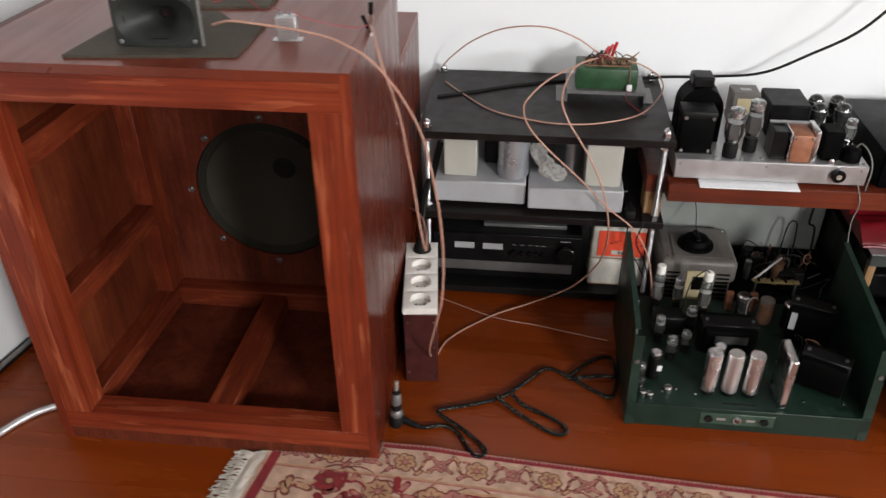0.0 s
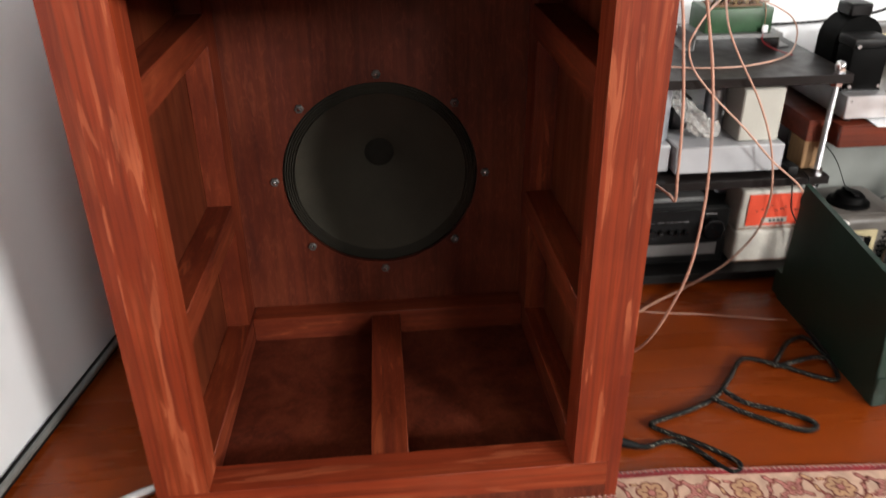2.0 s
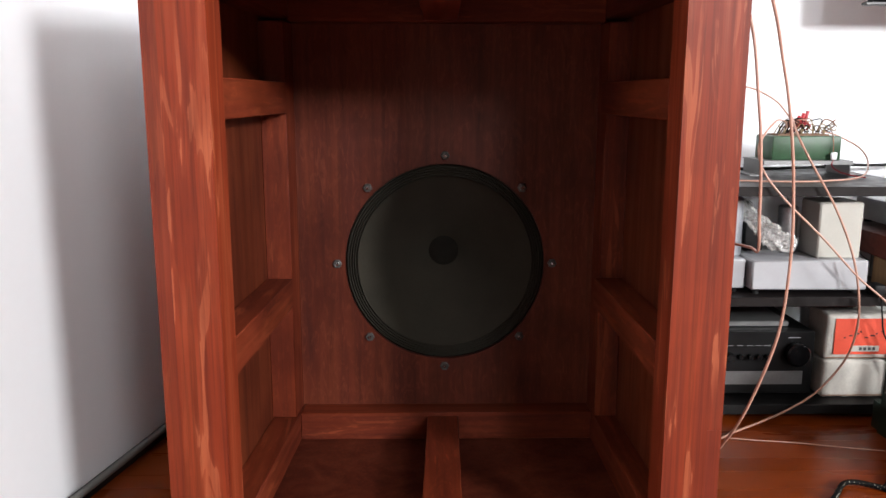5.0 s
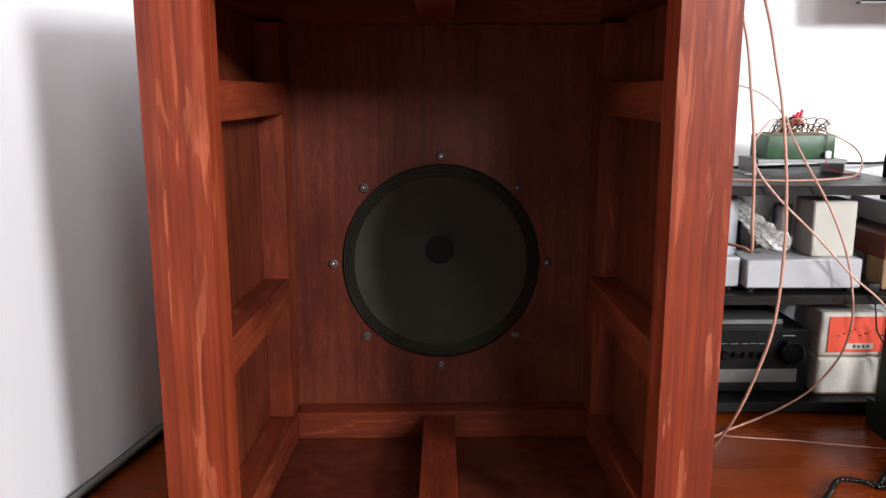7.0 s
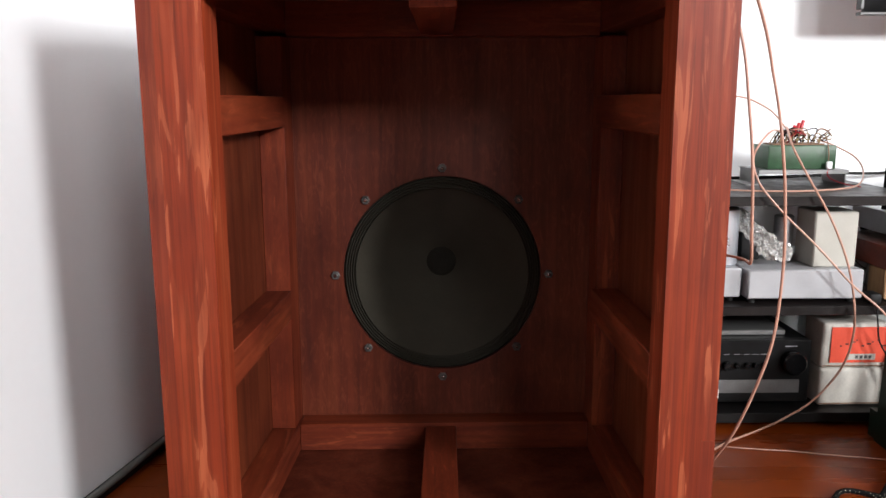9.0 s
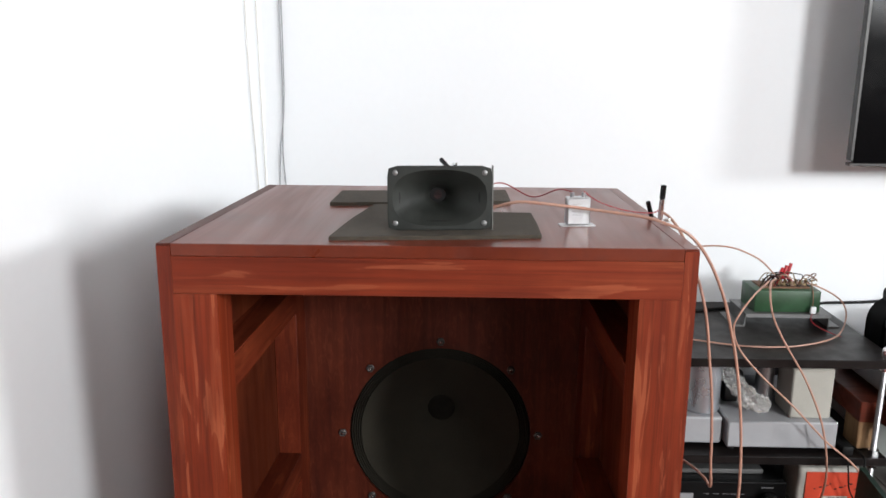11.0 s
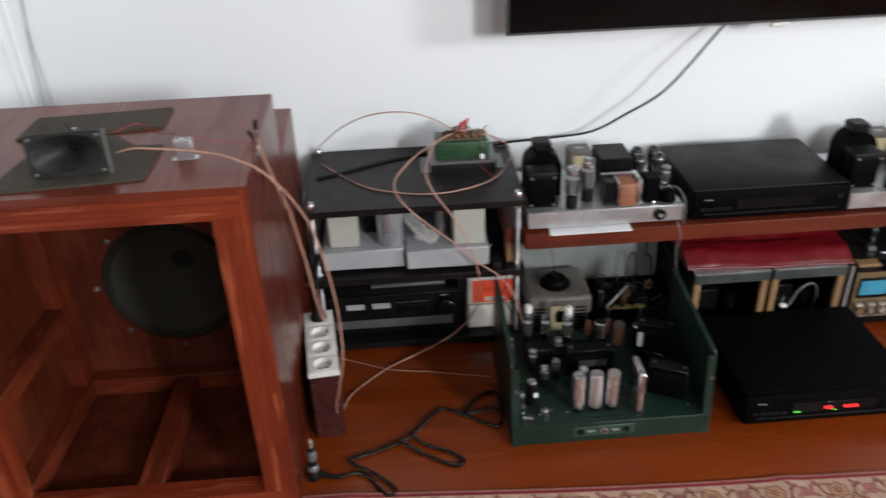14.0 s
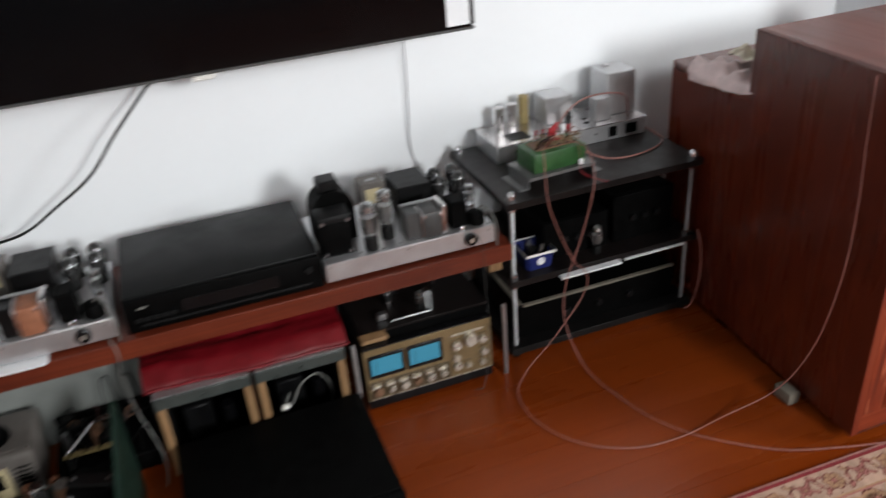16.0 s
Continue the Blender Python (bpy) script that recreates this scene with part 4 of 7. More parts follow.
SH = 0.46
output_transformer(0.702, 2.315, SH, GREEN_CORE)
cable("transformer_lead", [(0.285, 2.425, SH + 0.02), (0.31, 2.4, 0.515), (0.37, 2.35, 0.577), (0.45, 2.295, 0.628), (0.544, 2.258, 0.646), (0.62, 2.265, 0.62), (0.67, 2.29, 0.58), (0.69, 2.305, 0.56)], 0.0018, PEACH, "peach cable arching over to the green transformer", group="speaker cables")
cable("transformer_lead", [(0.3, 2.36, SH + 0.003), (0.34, 2.3, SH + 0.003), (0.421, 2.196, SH + 0.003), (0.5, 2.15, SH + 0.003), (0.584, 2.125, SH + 0.003), (0.68, 2.135, SH + 0.003), (0.78, 2.19, SH + 0.006), (0.835, 2.27, 0.487), (0.832, 2.3, 0.515), (0.79, 2.31, 0.54), (0.75, 2.31, 0.553)], 0.0018, PEACH, "peach cable looping across the dark shelf", group="speaker cables")
cable("transformer_lead", [(0.665, 2.29, 0.56), (0.62, 2.2, 0.575), (0.56, 2.1, 0.58), (0.517, 2.05, 0.556), (0.507, 2.046, 0.528), (0.522, 2.046, 0.486), (0.568, 2.046, 0.433), (0.643, 2.046, 0.363), (0.714, 2.046, 0.291), (0.78, 2.046, 0.235), (0.82, 2.04, 0.17), (0.842, 2.035, 0.08), (0.846, 2.034, 0.012)], 0.002, PEACH, "peach cable falling across the rack front", group="speaker cables")
cable("floor_wire", [(0.298, 2.051, 0.003), (0.38, 2.01, 0.003), (0.467, 1.971, 0.003), (0.574, 1.95, 0.003), (0.621, 1.938, 0.003), (0.735, 1.91, 0.003)], 0.0011, PEACH, "thin peach wire lying on the floor before the rack", "wire")


def preamp(x0, x1, y0, kind):
    """Light grey chassis with screening cans."""
    z = 0.2575
    y1 = y0 + 0.26
    c = thing("grey_amplifier", ((x0 + x1) / 2, 2.2, z), "light grey enamelled chassis with metal cans on top", "amplifier", "grey amplifiers")
    part("chassis", boxed(x0, x1, y0, y1, z, z + 0.058, bev=0.003), GREY_PAINT, c)
    t = z + 0.058
    if kind == 0:
        part("square_can", boxed(x0 + 0.02, x0 + 0.1, y0 + 0.025, y0 + 0.09, t, t + 0.11, bev=0.003), PALE_PAINT, c, "pale square transformer can")
        part("round_can", cyled((x0 + 0.188, y0 + 0.05, t), (x0 + 0.188, y0 + 0.05, t + 0.115), 0.038, 32, bev=0.004), ROUND_CAN, c, "round grey can")
        part("rear_can", boxed(x0 + 0.115, x0 + 0.15, y0 + 0.1, y0 + 0.16, t, t + 0.08, bev=0.003), BLACK_PAINT, c)
    else:
        part("square_can", boxed(x0 + 0.131, x0 + 0.216, y0 + 0.02, y0 + 0.1, t, t + 0.11, bev=0.003), PALE_PAINT, c, "pale square transformer can")
        part("round_can", cyled((x0 + 0.101, y0 + 0.09, t), (x0 + 0.101, y0 + 0.09, t + 0.095), 0.019, 24, bev=0.003), STEEL, c)
        part("rear_can", boxed(x0 + 0.02, x0 + 0.06, y0 + 0.1, y0 + 0.16, t, t + 0.07, bev=0.003), BLACK_PAINT, c)
        # a twisted strip of clear film, thin at its upper end and bunched at the lower
        path = spline([(x0 + 0.004, y0 + 0.085, t + 0.108), (x0 + 0.012, y0 + 0.06, t + 0.082), (x0 + 0.03, y0 + 0.035, t + 0.058), (x0 + 0.055, y0 + 0.02, t + 0.038), (x0 + 0.085, y0 + 0.014, t + 0.024)], 14)
        bm, rings, n = bmesh.new(), [], 40
        for i, q in enumerate(path):
            q = Vector(q)
            k = i / (len(path) - 1)
            ahead = (Vector(path[min(i + 1, len(path) - 1)]) - Vector(path[max(i - 1, 0)])).normalized()
            side = ahead.cross(Vector((0, 1, 0))).normalized()
            up = side.cross(ahead)
            r = (0.011 + 0.013 * k) * math.sin(math.pi * (0.1 + 0.86 * k)) ** 0.4
            ring = []
            for j in range(n):
                a = 2 * math.pi * j / n + 1.6 * k
                crease = abs(noise.noise(Vector((1.9 * math.cos(a), 1.9 * math.sin(a), 6 * k + 2)))) + 0.6 * abs(noise.noise(Vector((4.3 * math.cos(a), 4.3 * math.sin(a), 15 * k))))
                ring.append(bm.verts.new(q + (side * math.cos(a) + up * 0.55 * math.sin(a)) * r * (0.55 + 1.25 * crease)))
            rings.append(ring)
        for p, q in zip(rings, rings[1:]):
            for j in range(n):
                bm.faces.new((p[j], p[(j + 1) % n], q[(j + 1) % n], q[j]))
        bm.faces.new(rings[0][::-1])
        bm.faces.new(rings[-1])
        part("film_wrap", bm, FILM, c, "twisted strip of crinkled clear film", 15)
        part("earth_screw", cyled((x1 + 0.0, y0 + 0.03, z + 0.04), (x1 + 0.012, y0 + 0.03, z + 0.044), 0.003, 8), CHROME, c)
    for x in (x0 + 0.015, x1 - 0.015):
        part("foot", cyled((x, y0 + 0.02, 0.248), (x, y0 + 0.02, z), 0.008, 12), RUBBER, c)
    return c


preamp(0.3, 0.521, 2.098, 0)
preamp(0.527, 0.752, 2.08, 1)


def receiver():
    x0, x1, y0, z0 = 0.296, 0.668, 2.095, 0.042
    c = thing("hifi_receiver", (0.48, 2.25, 0.032), "black stereo receiver with a pale lower strip on the bottom shelf", "receiver")
    z1 = 0.17
    part("case", boxed(x0, x1, y0 + 0.01, 2.42, z0, z1, bev=0.002), BLACK_CASE, c)
    f = part("fascia", boxed(x0, x1, y0, y0 + 0.0098, z0, z1, bev=0.0015), BLACK_PAINT, c, "black front panel")
    part("silver_strip", boxed(x0 + 0.005, x1 - 0.02, y0 - 0.002, y0 - 0.0002, 0.062, 0.089), STRIP_GREY, c, "pale metal strip")
    for xa, xb in ((0.35, 0.4), (0.422, 0.472)):
        part("meter_window", boxed(xa, xb, y0 - 0.0016, y0 - 0.0001, 0.126, 0.143), GREY_PAINT, c)
    part("volume_knob", cyled((0.63, y0, 0.127), (0.63, y0 - 0.022, 0.127), 0.0235, 32, bev=0.003), GLOSS_BLACK, c)
    for k, x in enumerate((0.5, 0.52, 0.54, 0.557, 0.574)):
        part("small_knob", cyled((x, y0, 0.12), (x, y0 - 0.012, 0.12), 0.009 if k == 0 else 0.0055, 16, bev=0.001), GLOSS_BLACK, c)
        part("printed_mark", boxed(x - 0.006, x + 0.006, y0 - 0.0005, y0 - 0.0001, 0.1415, 0.1422), GREY_PAINT, c)
    part("printed_mark", boxed(0.615, 0.64, y0 - 0.0005, y0 - 0.0001, 0.157, 0.1585), GREY_PAINT, c)
    for x in (x0 + 0.03, x1 - 0.03):
        for y in (y0 + 0.04, 2.38):
            part("foot", cyled((x, y, 0.032), (x, y, z0), 0.014, 16), RUBBER, c)


receiver()
single("metal_tray", boxed(0.42, 0.63, 2.13, 2.33, 0.1702, 0.181, bev=0.002), STRIP_GREY, (0.52, 2.2, 0.17), "flat dull aluminium plate lying on the receiver", "plate")


def carton(x0, x1, y0, y1, z0, z1, label, red=False):
    c = thing("carton", ((x0 + x1) / 2, (y0 + y1) / 2, z0), label, "carton", "cartons")
    bm = boxed(x0, x1, y0, y1, z0, z1, bev=0.006, seg=3)
    bmesh.ops.subdivide_edges(bm, edges=[e for e in bm.edges if e.calc_length() > 0.03], cuts=7, use_grid_fill=True)
    for v in bm.verts:
        v.co += Vector((noise.noise(v.co * 30), noise.noise(v.co * 45 + Vector((9, 0, 0))), 0)) * 0.0018
    part("card_box", bm, CARD, c)
    part("lid_seam", boxed(x0 + 0.002, x1 - 0.002, y0 - 0.0022, y0 - 0.0012, z0 + 0.004, z0 + 0.006), BROWN_PAPER, c)
    if red:
        part("red_label", boxed(x0 + 0.016, x1 - 0.002, y0 - 0.003, y0 - 0.0016, z0 + 0.012, z1 - 0.008), RED_CARD, c, "orange-red printed label")
        part("label_strip", boxed(x0 + 0.05, x1 - 0.026, y0 - 0.0042, y0 - 0.0031, z0 + 0.018, z0 + 0.03), CARD, c)
        for k in range(4):
            part("printed_line", boxed(x0 + 0.066 + 0.009 * k, x0 + 0.071 + 0.009 * k, y0 - 0.005, y0 - 0.0043, z0 + 0.021, z0 + 0.027), DARK_STRIP, c)
        for k in range(9):
            w = 0.005 + 0.004 * ((k * 7) % 3)
            part("printed_line", boxed(x0 + 0.034 + 0.0105 * k, x0 + 0.034 + 0.0105 * k + w * 0.7, y0 - 0.0036, y0 - 0.0031, z0 + 0.045 + 0.004 * ((k * 5) % 4), z0 + 0.048 + 0.004 * ((k * 5) % 4)), DARK_RED, c)


carton(0.69, 0.826, 2.098, 2.19, 0.032, 0.11, "worn whitish cardboard carton on the bottom shelf")
carton(0.692, 0.824, 2.1, 2.18, 0.1102, 0.203, "worn white carton with an orange-red label", True)

# ---------------------------------------------------------------- middle shelf with amplifiers
BT = 0.355
bm = bmesh.new()
slab(bm, [(0.802, 2.097), (0.848, 2.097), (0.848, 2.056), (2.196, 2.056), (2.196, 2.42), (0.802, 2.42)], 0.31, BT)
bmesh.ops.bevel(bm, geom=list(bm.edges), offset=0.002, segments=1, affect="EDGES")
single("shelf_board", bm, SHELF_WOOD, (1.5, 2.2, 0.31), "red-brown painted board bridging the two racks", "shelf")
for x0, x1, z0 in ((0.804, 0.845, 0.2482), (2.15, 2.186, 0.2602)):
    single("wood_block", boxed(x0, x1, 2.1, 2.16, z0, 0.3099, bev=0.002), PALE_WOOD, ((x0 + x1) / 2, 2.13, z0), "small raw wooden block under the shelf board", "block", "wood blocks")


def valve(parent, x, y, z, r, h, kind="clear", base=None):
    """A bottle-shaped valve: phenolic base, clear waisted glass with a flat silvered top, or a dark domed bulb."""
    b = part("valve", lathe(bmesh.new(), [(0, 0), (r * 0.74, 0), (r * 0.78, h * 0.02), (r * 0.78, h * 0.24), (r * 0.7, h * 0.28), (0, h * 0.28)], (x, y, z), (0, 0, 1), 18), base or RUBBER, parent)
    zz, hh = z + h * 0.28, h * 0.72
    if kind == "smoke":
        prof = [(r * 0.66, 0), (r * 0.8, hh * 0.14), (r * 0.98, hh * 0.36), (r, hh * 0.6), (r * 0.94, hh * 0.76), (r * 0.76, hh * 0.9), (r * 0.42, hh * 0.98), (0, hh)]
        part("glass_bulb", lathe(bmesh.new(), prof, (x, y, zz), (0, 0, 1), 20), SMOKE, b)
        part("getter", lathe(bmesh.new(), [(r * 0.96, 0), (r * 0.99, hh * 0.02), (r * 0.97, hh * 0.04)], (x, y, zz + hh * 0.7), (0, 0, 1), 18), MIRROR_GETTER, b)
        return b
    prof = [(r * 0.66, 0), (r * 0.74, hh * 0.08), (r * 0.95, hh * 0.24), (r, hh * 0.38), (r * 0.96, hh * 0.52), (r * 0.84, hh * 0.63), (r * 0.8, hh * 0.7), (r * 0.82, hh * 0.9), (r * 0.78, hh * 0.965), (r * 0.6, hh * 0.99), (0, hh)]
    part("glass_bulb", lathe(bmesh.new(), prof, (x, y, zz), (0, 0, 1), 20), GLASS, b)
    part("anode", boxed(x - r * 0.42, x + r * 0.42, y - r * 0.26, y + r * 0.26, zz + hh * 0.12, zz + hh * 0.56, bev=0.001), GREY_METAL, b, "grey anode plate")
    part("getter", lathe(bmesh.new(), [(r * 0.76, 0), (r * 0.77, hh * 0.12), (r * 0.73, hh * 0.185), (r * 0.55, hh * 0.21), (0, hh * 0.22)], (x, y, zz + hh * 0.765), (0, 0, 1), 18), MIRROR_GETTER, b, "silvered flat top")
    part("mica", cyled((x, y, zz + hh * 0.6), (x, y, zz + hh * 0.615), r * 0.72, 16), PAPER, b)
    for sx in (-1, 1):
        part("support_rod", cyled((x + sx * r * 0.58, y, zz + hh * 0.04), (x + sx * r * 0.58, y, zz + hh * 0.7), 0.0007, 6), STEEL, b)
    return b


def power_amp(copper):
    """Valve power amplifier on an aluminium chassis, 0.42 m wide, built at the first place."""
    x0, y0, z = 0.857, 2.074, BT
    w, d = 0.421, 0.268
    c = thing("valve_amplifier", (x0 + w / 2, y0 + d / 2, z), "valve amplifier on a bare aluminium chassis with black transformers", "amplifier", "valve amplifiers")
    zt = z + 0.056
    part("chassis", boxed(x0, x0 + w, y0, y0 + d, z + 0.008, zt, bev=0.002), ALU, c, "bare aluminium chassis")
    for fx in (x0 + 0.02, x0 + w - 0.02):
        for fy in (y0 + 0.02, y0 + d - 0.02):
            part("foot", cyled((fx, fy, z), (fx, fy, z + 0.008), 0.008, 12), RUBBER, c)
    # mains transformer at the front corner, its end bells lighter along the top
    t1 = part("mains_transformer", boxed(x0 + 0.004, x0 + 0.078, y0 + 0.026, y0 + 0.08, zt + 0.004, zt + 0.086, bev=0.003, seg=2), DARK_METAL, c, "black mains transformer")
    part("end_bell", boxed(x0 + 0.002, x0 + 0.08, y0 + 0.022, y0 + 0.084, zt + 0.0862, zt + 0.106, bev=0.005, seg=2), BLACK_CASE, t1)
    part("clamp_leg", boxed(x0 + 0.001, x0 + 0.082, y0 + 0.03, y0 + 0.074, zt, zt + 0.0038), BLACK_PAINT, t1)
    for bx in (x0 + 0.011, x0 + 0.071):
        part("bolt", cyled((bx, y0 + 0.0218, zt + 0.092), (bx, y0 + 0.0175, zt + 0.092), 0.0042, 8), STEEL, t1)
        part("bolt", cyled((bx, y0 + 0.0255, zt + 0.012), (bx, y0 + 0.021, zt + 0.012), 0.0036, 8), STEEL, t1)
    # choke with round shoulders and a square cap
    arc = [(x0 + 0.0565 + 0.05 * math.cos(radians(q)), zt + 0.078 + 0.054 * math.sin(radians(q))) for q in range(0, 181, 12)]
    bm = bmesh.new()
    slab(bm, [(x0 + 0.1065, zt)] + arc + [(x0 + 0.0065, zt)], -(y0 + 0.165), -(y0 + 0.098))
    bm.transform(Matrix.Rotation(radians(90), 4, "X"))
    t2 = part("choke", bm, DARK_METAL, c, "black potted choke with round shoulders")
    part("choke_band", boxed(x0 + 0.01, x0 + 0.103, y0 + 0.12, y0 + 0.143, zt, zt + 0.1, bev=0.003), BLACK_PAINT, t2)
    part("choke_cap", boxed(x0 + 0.03, x0 + 0.078, y0 + 0.105, y0 + 0.158, zt + 0.128, zt + 0.154, bev=0.004), BLACK_PAINT, t2)
    # power valves
    valve(c, x0 + 0.12, y0 + 0.026, zt, 0.021, 0.118)
    valve(c, x0 + 0.17, y0 + 0.06, zt, 0.0205, 0.124)
    rb = part("rear_box", boxed(x0 + 0.148, x0 + 0.212, y0 + 0.196, y0 + 0.255, zt, zt + 0.084, bev=0.003), VARIAC_GREY, c, "grey metal box with paper labels")
    part("paper_label", boxed(x0 + 0.16, x0 + 0.195, y0 + 0.1946, y0 + 0.1958, zt + 0.03, zt + 0.07), LABEL_CREAM, rb)
    part("paper_label", boxed(x0 + 0.168, x0 + 0.193, y0 + 0.215, y0 + 0.228, zt + 0.0842, zt + 0.0848), GREY_PAINT, rb)
    # covered transformer at the back; open frame transformer in front
    part("covered_transformer", boxed(x0 + 0.224, x0 + 0.316, y0 + 0.14, y0 + 0.25, zt, zt + 0.08, bev=0.003), BLACK_PAINT, c, "black transformer with a flat top")
    of = part("core_block", boxed(x0 + 0.207, x0 + 0.2405, y0 + 0.018, y0 + 0.078, zt, zt + 0.068, bev=0.002), BLACK_PAINT if copper else DARK_STRIP, c, "black laminated core")
    part("end_frame", boxed(x0 + 0.241, x0 + 0.2445, y0 + 0.008, y0 + 0.082, zt, zt + 0.07, bev=0.001), ALU_CAN, of, "bright metal end frame")
    part("coil", boxed(x0 + 0.245, x0 + 0.2915, y0 + 0.006, y0 + 0.08, zt, zt + 0.066, bev=0.005, seg=2), COPPER if copper else DARK_STRIP, of, "copper-coloured coil" if copper else "dark grey coil")
    part("end_frame", boxed(x0 + 0.292, x0 + 0.305, y0 + 0.01, y0 + 0.078, zt, zt + 0.075, bev=0.005, seg=2), ALU_CAN, of)
    part("top_strap", boxed(x0 + 0.205, x0 + 0.3, y0 + 0.06, y0 + 0.072, zt + 0.0705, zt + 0.0735, bev=0.001), STEEL, of)
    for bx in (x0 + 0.2475, x0 + 0.288):
        part("bolt", cyled((bx, y0 + 0.006, zt + 0.06), (bx, y0 + 0.001, zt + 0.06), 0.0035, 8), CHROME, of)
    # small valves
    for px, py in ((0.351, 0.226), (0.4, 0.226), (0.344, 0.172), (0.4, 0.176)):
        valve(c, x0 + px, y0 + py, zt, 0.0185, 0.076, "smoke")
    valve(c, x0 + 0.397, y0 + 0.1, zt, 0.0145, 0.07, "clear", CHROME)
    part("black_block", boxed(x0 + 0.318, x0 + 0.36, y0 + 0.02, y0 + 0.075, zt, zt + 0.07, bev=0.004), DARK_METAL, c)
    part("round_cover", lathe(bmesh.new(), [(0.023, 0), (0.023, 0.016), (0.019, 0.028), (0.01, 0.033), (0, 0.034)], (x0 + 0.385, y0 + 0.034, zt), (0, 0, 1), 24), DARK_METAL, c)
    part("terminal_bead", lathe(bmesh.new(), [(0.007, 0), (0.008, 0.006), (0.005, 0.011), (0, 0.012)], (x0 + 0.341, y0 + 0.012, zt), (0, 0, 1), 12), CHROME, c)
    k = part("volume_knob", cyled((x0 + 0.356, y0, z + 0.034), (x0 + 0.356, y0 - 0.014, z + 0.034), 0.0155, 24, bev=0.002), GLOSS_BLACK, c)
    part("knob_insert", cyled((x0 + 0.356, y0 - 0.014, z + 0.034), (x0 + 0.356, y0 - 0.0148, z + 0.034), 0.006, 16), KNOB_SILVER, k)
    for sx in (0.01, 0.2, 0.405):
        part("screw", lathe(bmesh.new(), [(0.0028, 0), (0.0022, 0.001), (0, 0.0012)], (x0 + sx, y0, z + 0.045), (0, -1, 0), 8), STEEL, c)
    for px, py in ((0.09, 0.018), (0.145, 0.012), (0.19, 0.02), (0.41, 0.012)):
        part("deck_screw", lathe(bmesh.new(), [(0.004, 0), (0.003, 0.002), (0, 0.0025)], (x0 + px, y0 + py, zt), (0, 0, 1), 8), GREY_METAL, c)
    part("loop_wire", tube(bmesh.new(), [(x0 + 0.39, y0 + 0.03, zt + 0.03), (x0 + 0.4, y0 + 0.028, zt + 0.042), (x0 + 0.414, y0 + 0.01, zt + 0.03), (x0 + 0.423, y0 - 0.005, zt), (x0 + 0.423, y0 - 0.006, z)], 0.0018), GREY_CORD, c)
    return c


power_amp(True)
second = power_amp(False)
second.location.x += 0.881
bm = bmesh.new()
slab(bm, [(0.914, 2.045), (1.134, 2.046), (1.139, 2.2), (0.919, 2.2)], BT + 0.0006, BT + 0.0026)
single("paper_sheet", bm, PAPER, (1.0, 2.1, BT), "sheets of white paper under the amplifier, sticking out over the board", "paper")


def disc_player(x0, y0, z0, w, d, h, label, lights):
    c = thing("disc_player", (x0 + w / 2, y0 + d / 2, z0), label, "disc player", "disc players")
    zb = z0 + 0.01
    part("cover", boxed(x0 + 0.002, x0 + w - 0.002, y0 + 0.016, y0 + d, zb, z0 + h, bev=0.003, seg=2), DARK_METAL if lights else BLACK_CASE, c, "black metal cover")
    part("fascia", boxed(x0, x0 + w, y0, y0 + 0.0155, zb, z0 + h - 0.002, bev=0.004, seg=2), DARK_METAL, c, "black plastic front")
    part("display_window", boxed(x0 + 0.12, x0 + w - 0.1, y0 - 0.0012, y0 - 0.0001, zb + h * 0.3, zb + h * 0.62), GLOSS_BLACK, c)
    part("drawer", boxed(x0 + 0.14, x0 + w - 0.14, y0 - 0.003, y0 - 0.0014, zb + h * 0.46, zb + h * 0.6, bev=0.0006), GLOSS_BLACK, c)
    part("groove_line", boxed(x0 + 0.03, x0 + w - 0.03, y0 - 0.0018, y0 - 0.0001, zb + h * 0.14, zb + h * 0.2, bev=0.0005), BLACK_CASE, c)
    for k in range(5):
        part("button", boxed(x0 + 0.02 + 0.018 * k, x0 + 0.033 + 0.018 * k, y0 - 0.003, y0 - 0.0001, zb + h * 0.28, zb + h * 0.38, bev=0.0008), BLACK_CASE, c)
    part("jog_button", cyled((x0 + w - 0.03, y0, zb + h * 0.55), (x0 + w - 0.03, y0 - 0.004, zb + h * 0.55), 0.008, 16, bev=0.001), BLACK_CASE, c)
    part("standby_mark", boxed(x0 + 0.03, x0 + 0.05, y0 - 0.0012, y0 - 0.0001, zb + h * 0.62, zb + h * 0.66), GREY_CORD, c)
    for fx in (x0 + 0.05, x0 + w - 0.05):
        for fy in (y0 + 0.05, y0 + d - 0.05):
            part("foot", cyled((fx, fy, z0), (fx, fy, zb), 0.016, 16), RUBBER, c)
    if lights:
        for xa, xb in ((0.2, 0.222), (0.25, 0.286)):
            n = 2 if xa < 0.21 else 4
            for k in range(n):
                a = x0 + xa + (xb - xa) * k / n
                part("display_digit", boxed(a, a + (xb - xa) / n * 0.72, y0 - 0.002, y0 - 0.0013, zb + h * 0.36, zb + h * 0.47), RED_GLOW, c, "red lit digit")
        part("indicator", boxed(x0 + 0.125, x0 + 0.14, y0 - 0.002, y0 - 0.0013, zb + h * 0.3, zb + h * 0.34), GREEN_GLOW, c, "green lit indicator")
        part("indicator", boxed(x0 + 0.222, x0 + 0.231, y0 - 0.002, y0 - 0.0013, zb + h * 0.3, zb + h * 0.33), GREEN_GLOW, c)
    return c


disc_player(1.3, 2.063, BT, 0.43, 0.32, 0.092, "black disc player on the red-brown shelf board", False)
disc_player(1.33, 1.648, 0.0, 0.43, 0.345, 0.098, "black disc player with red lit digits on the floor", True)


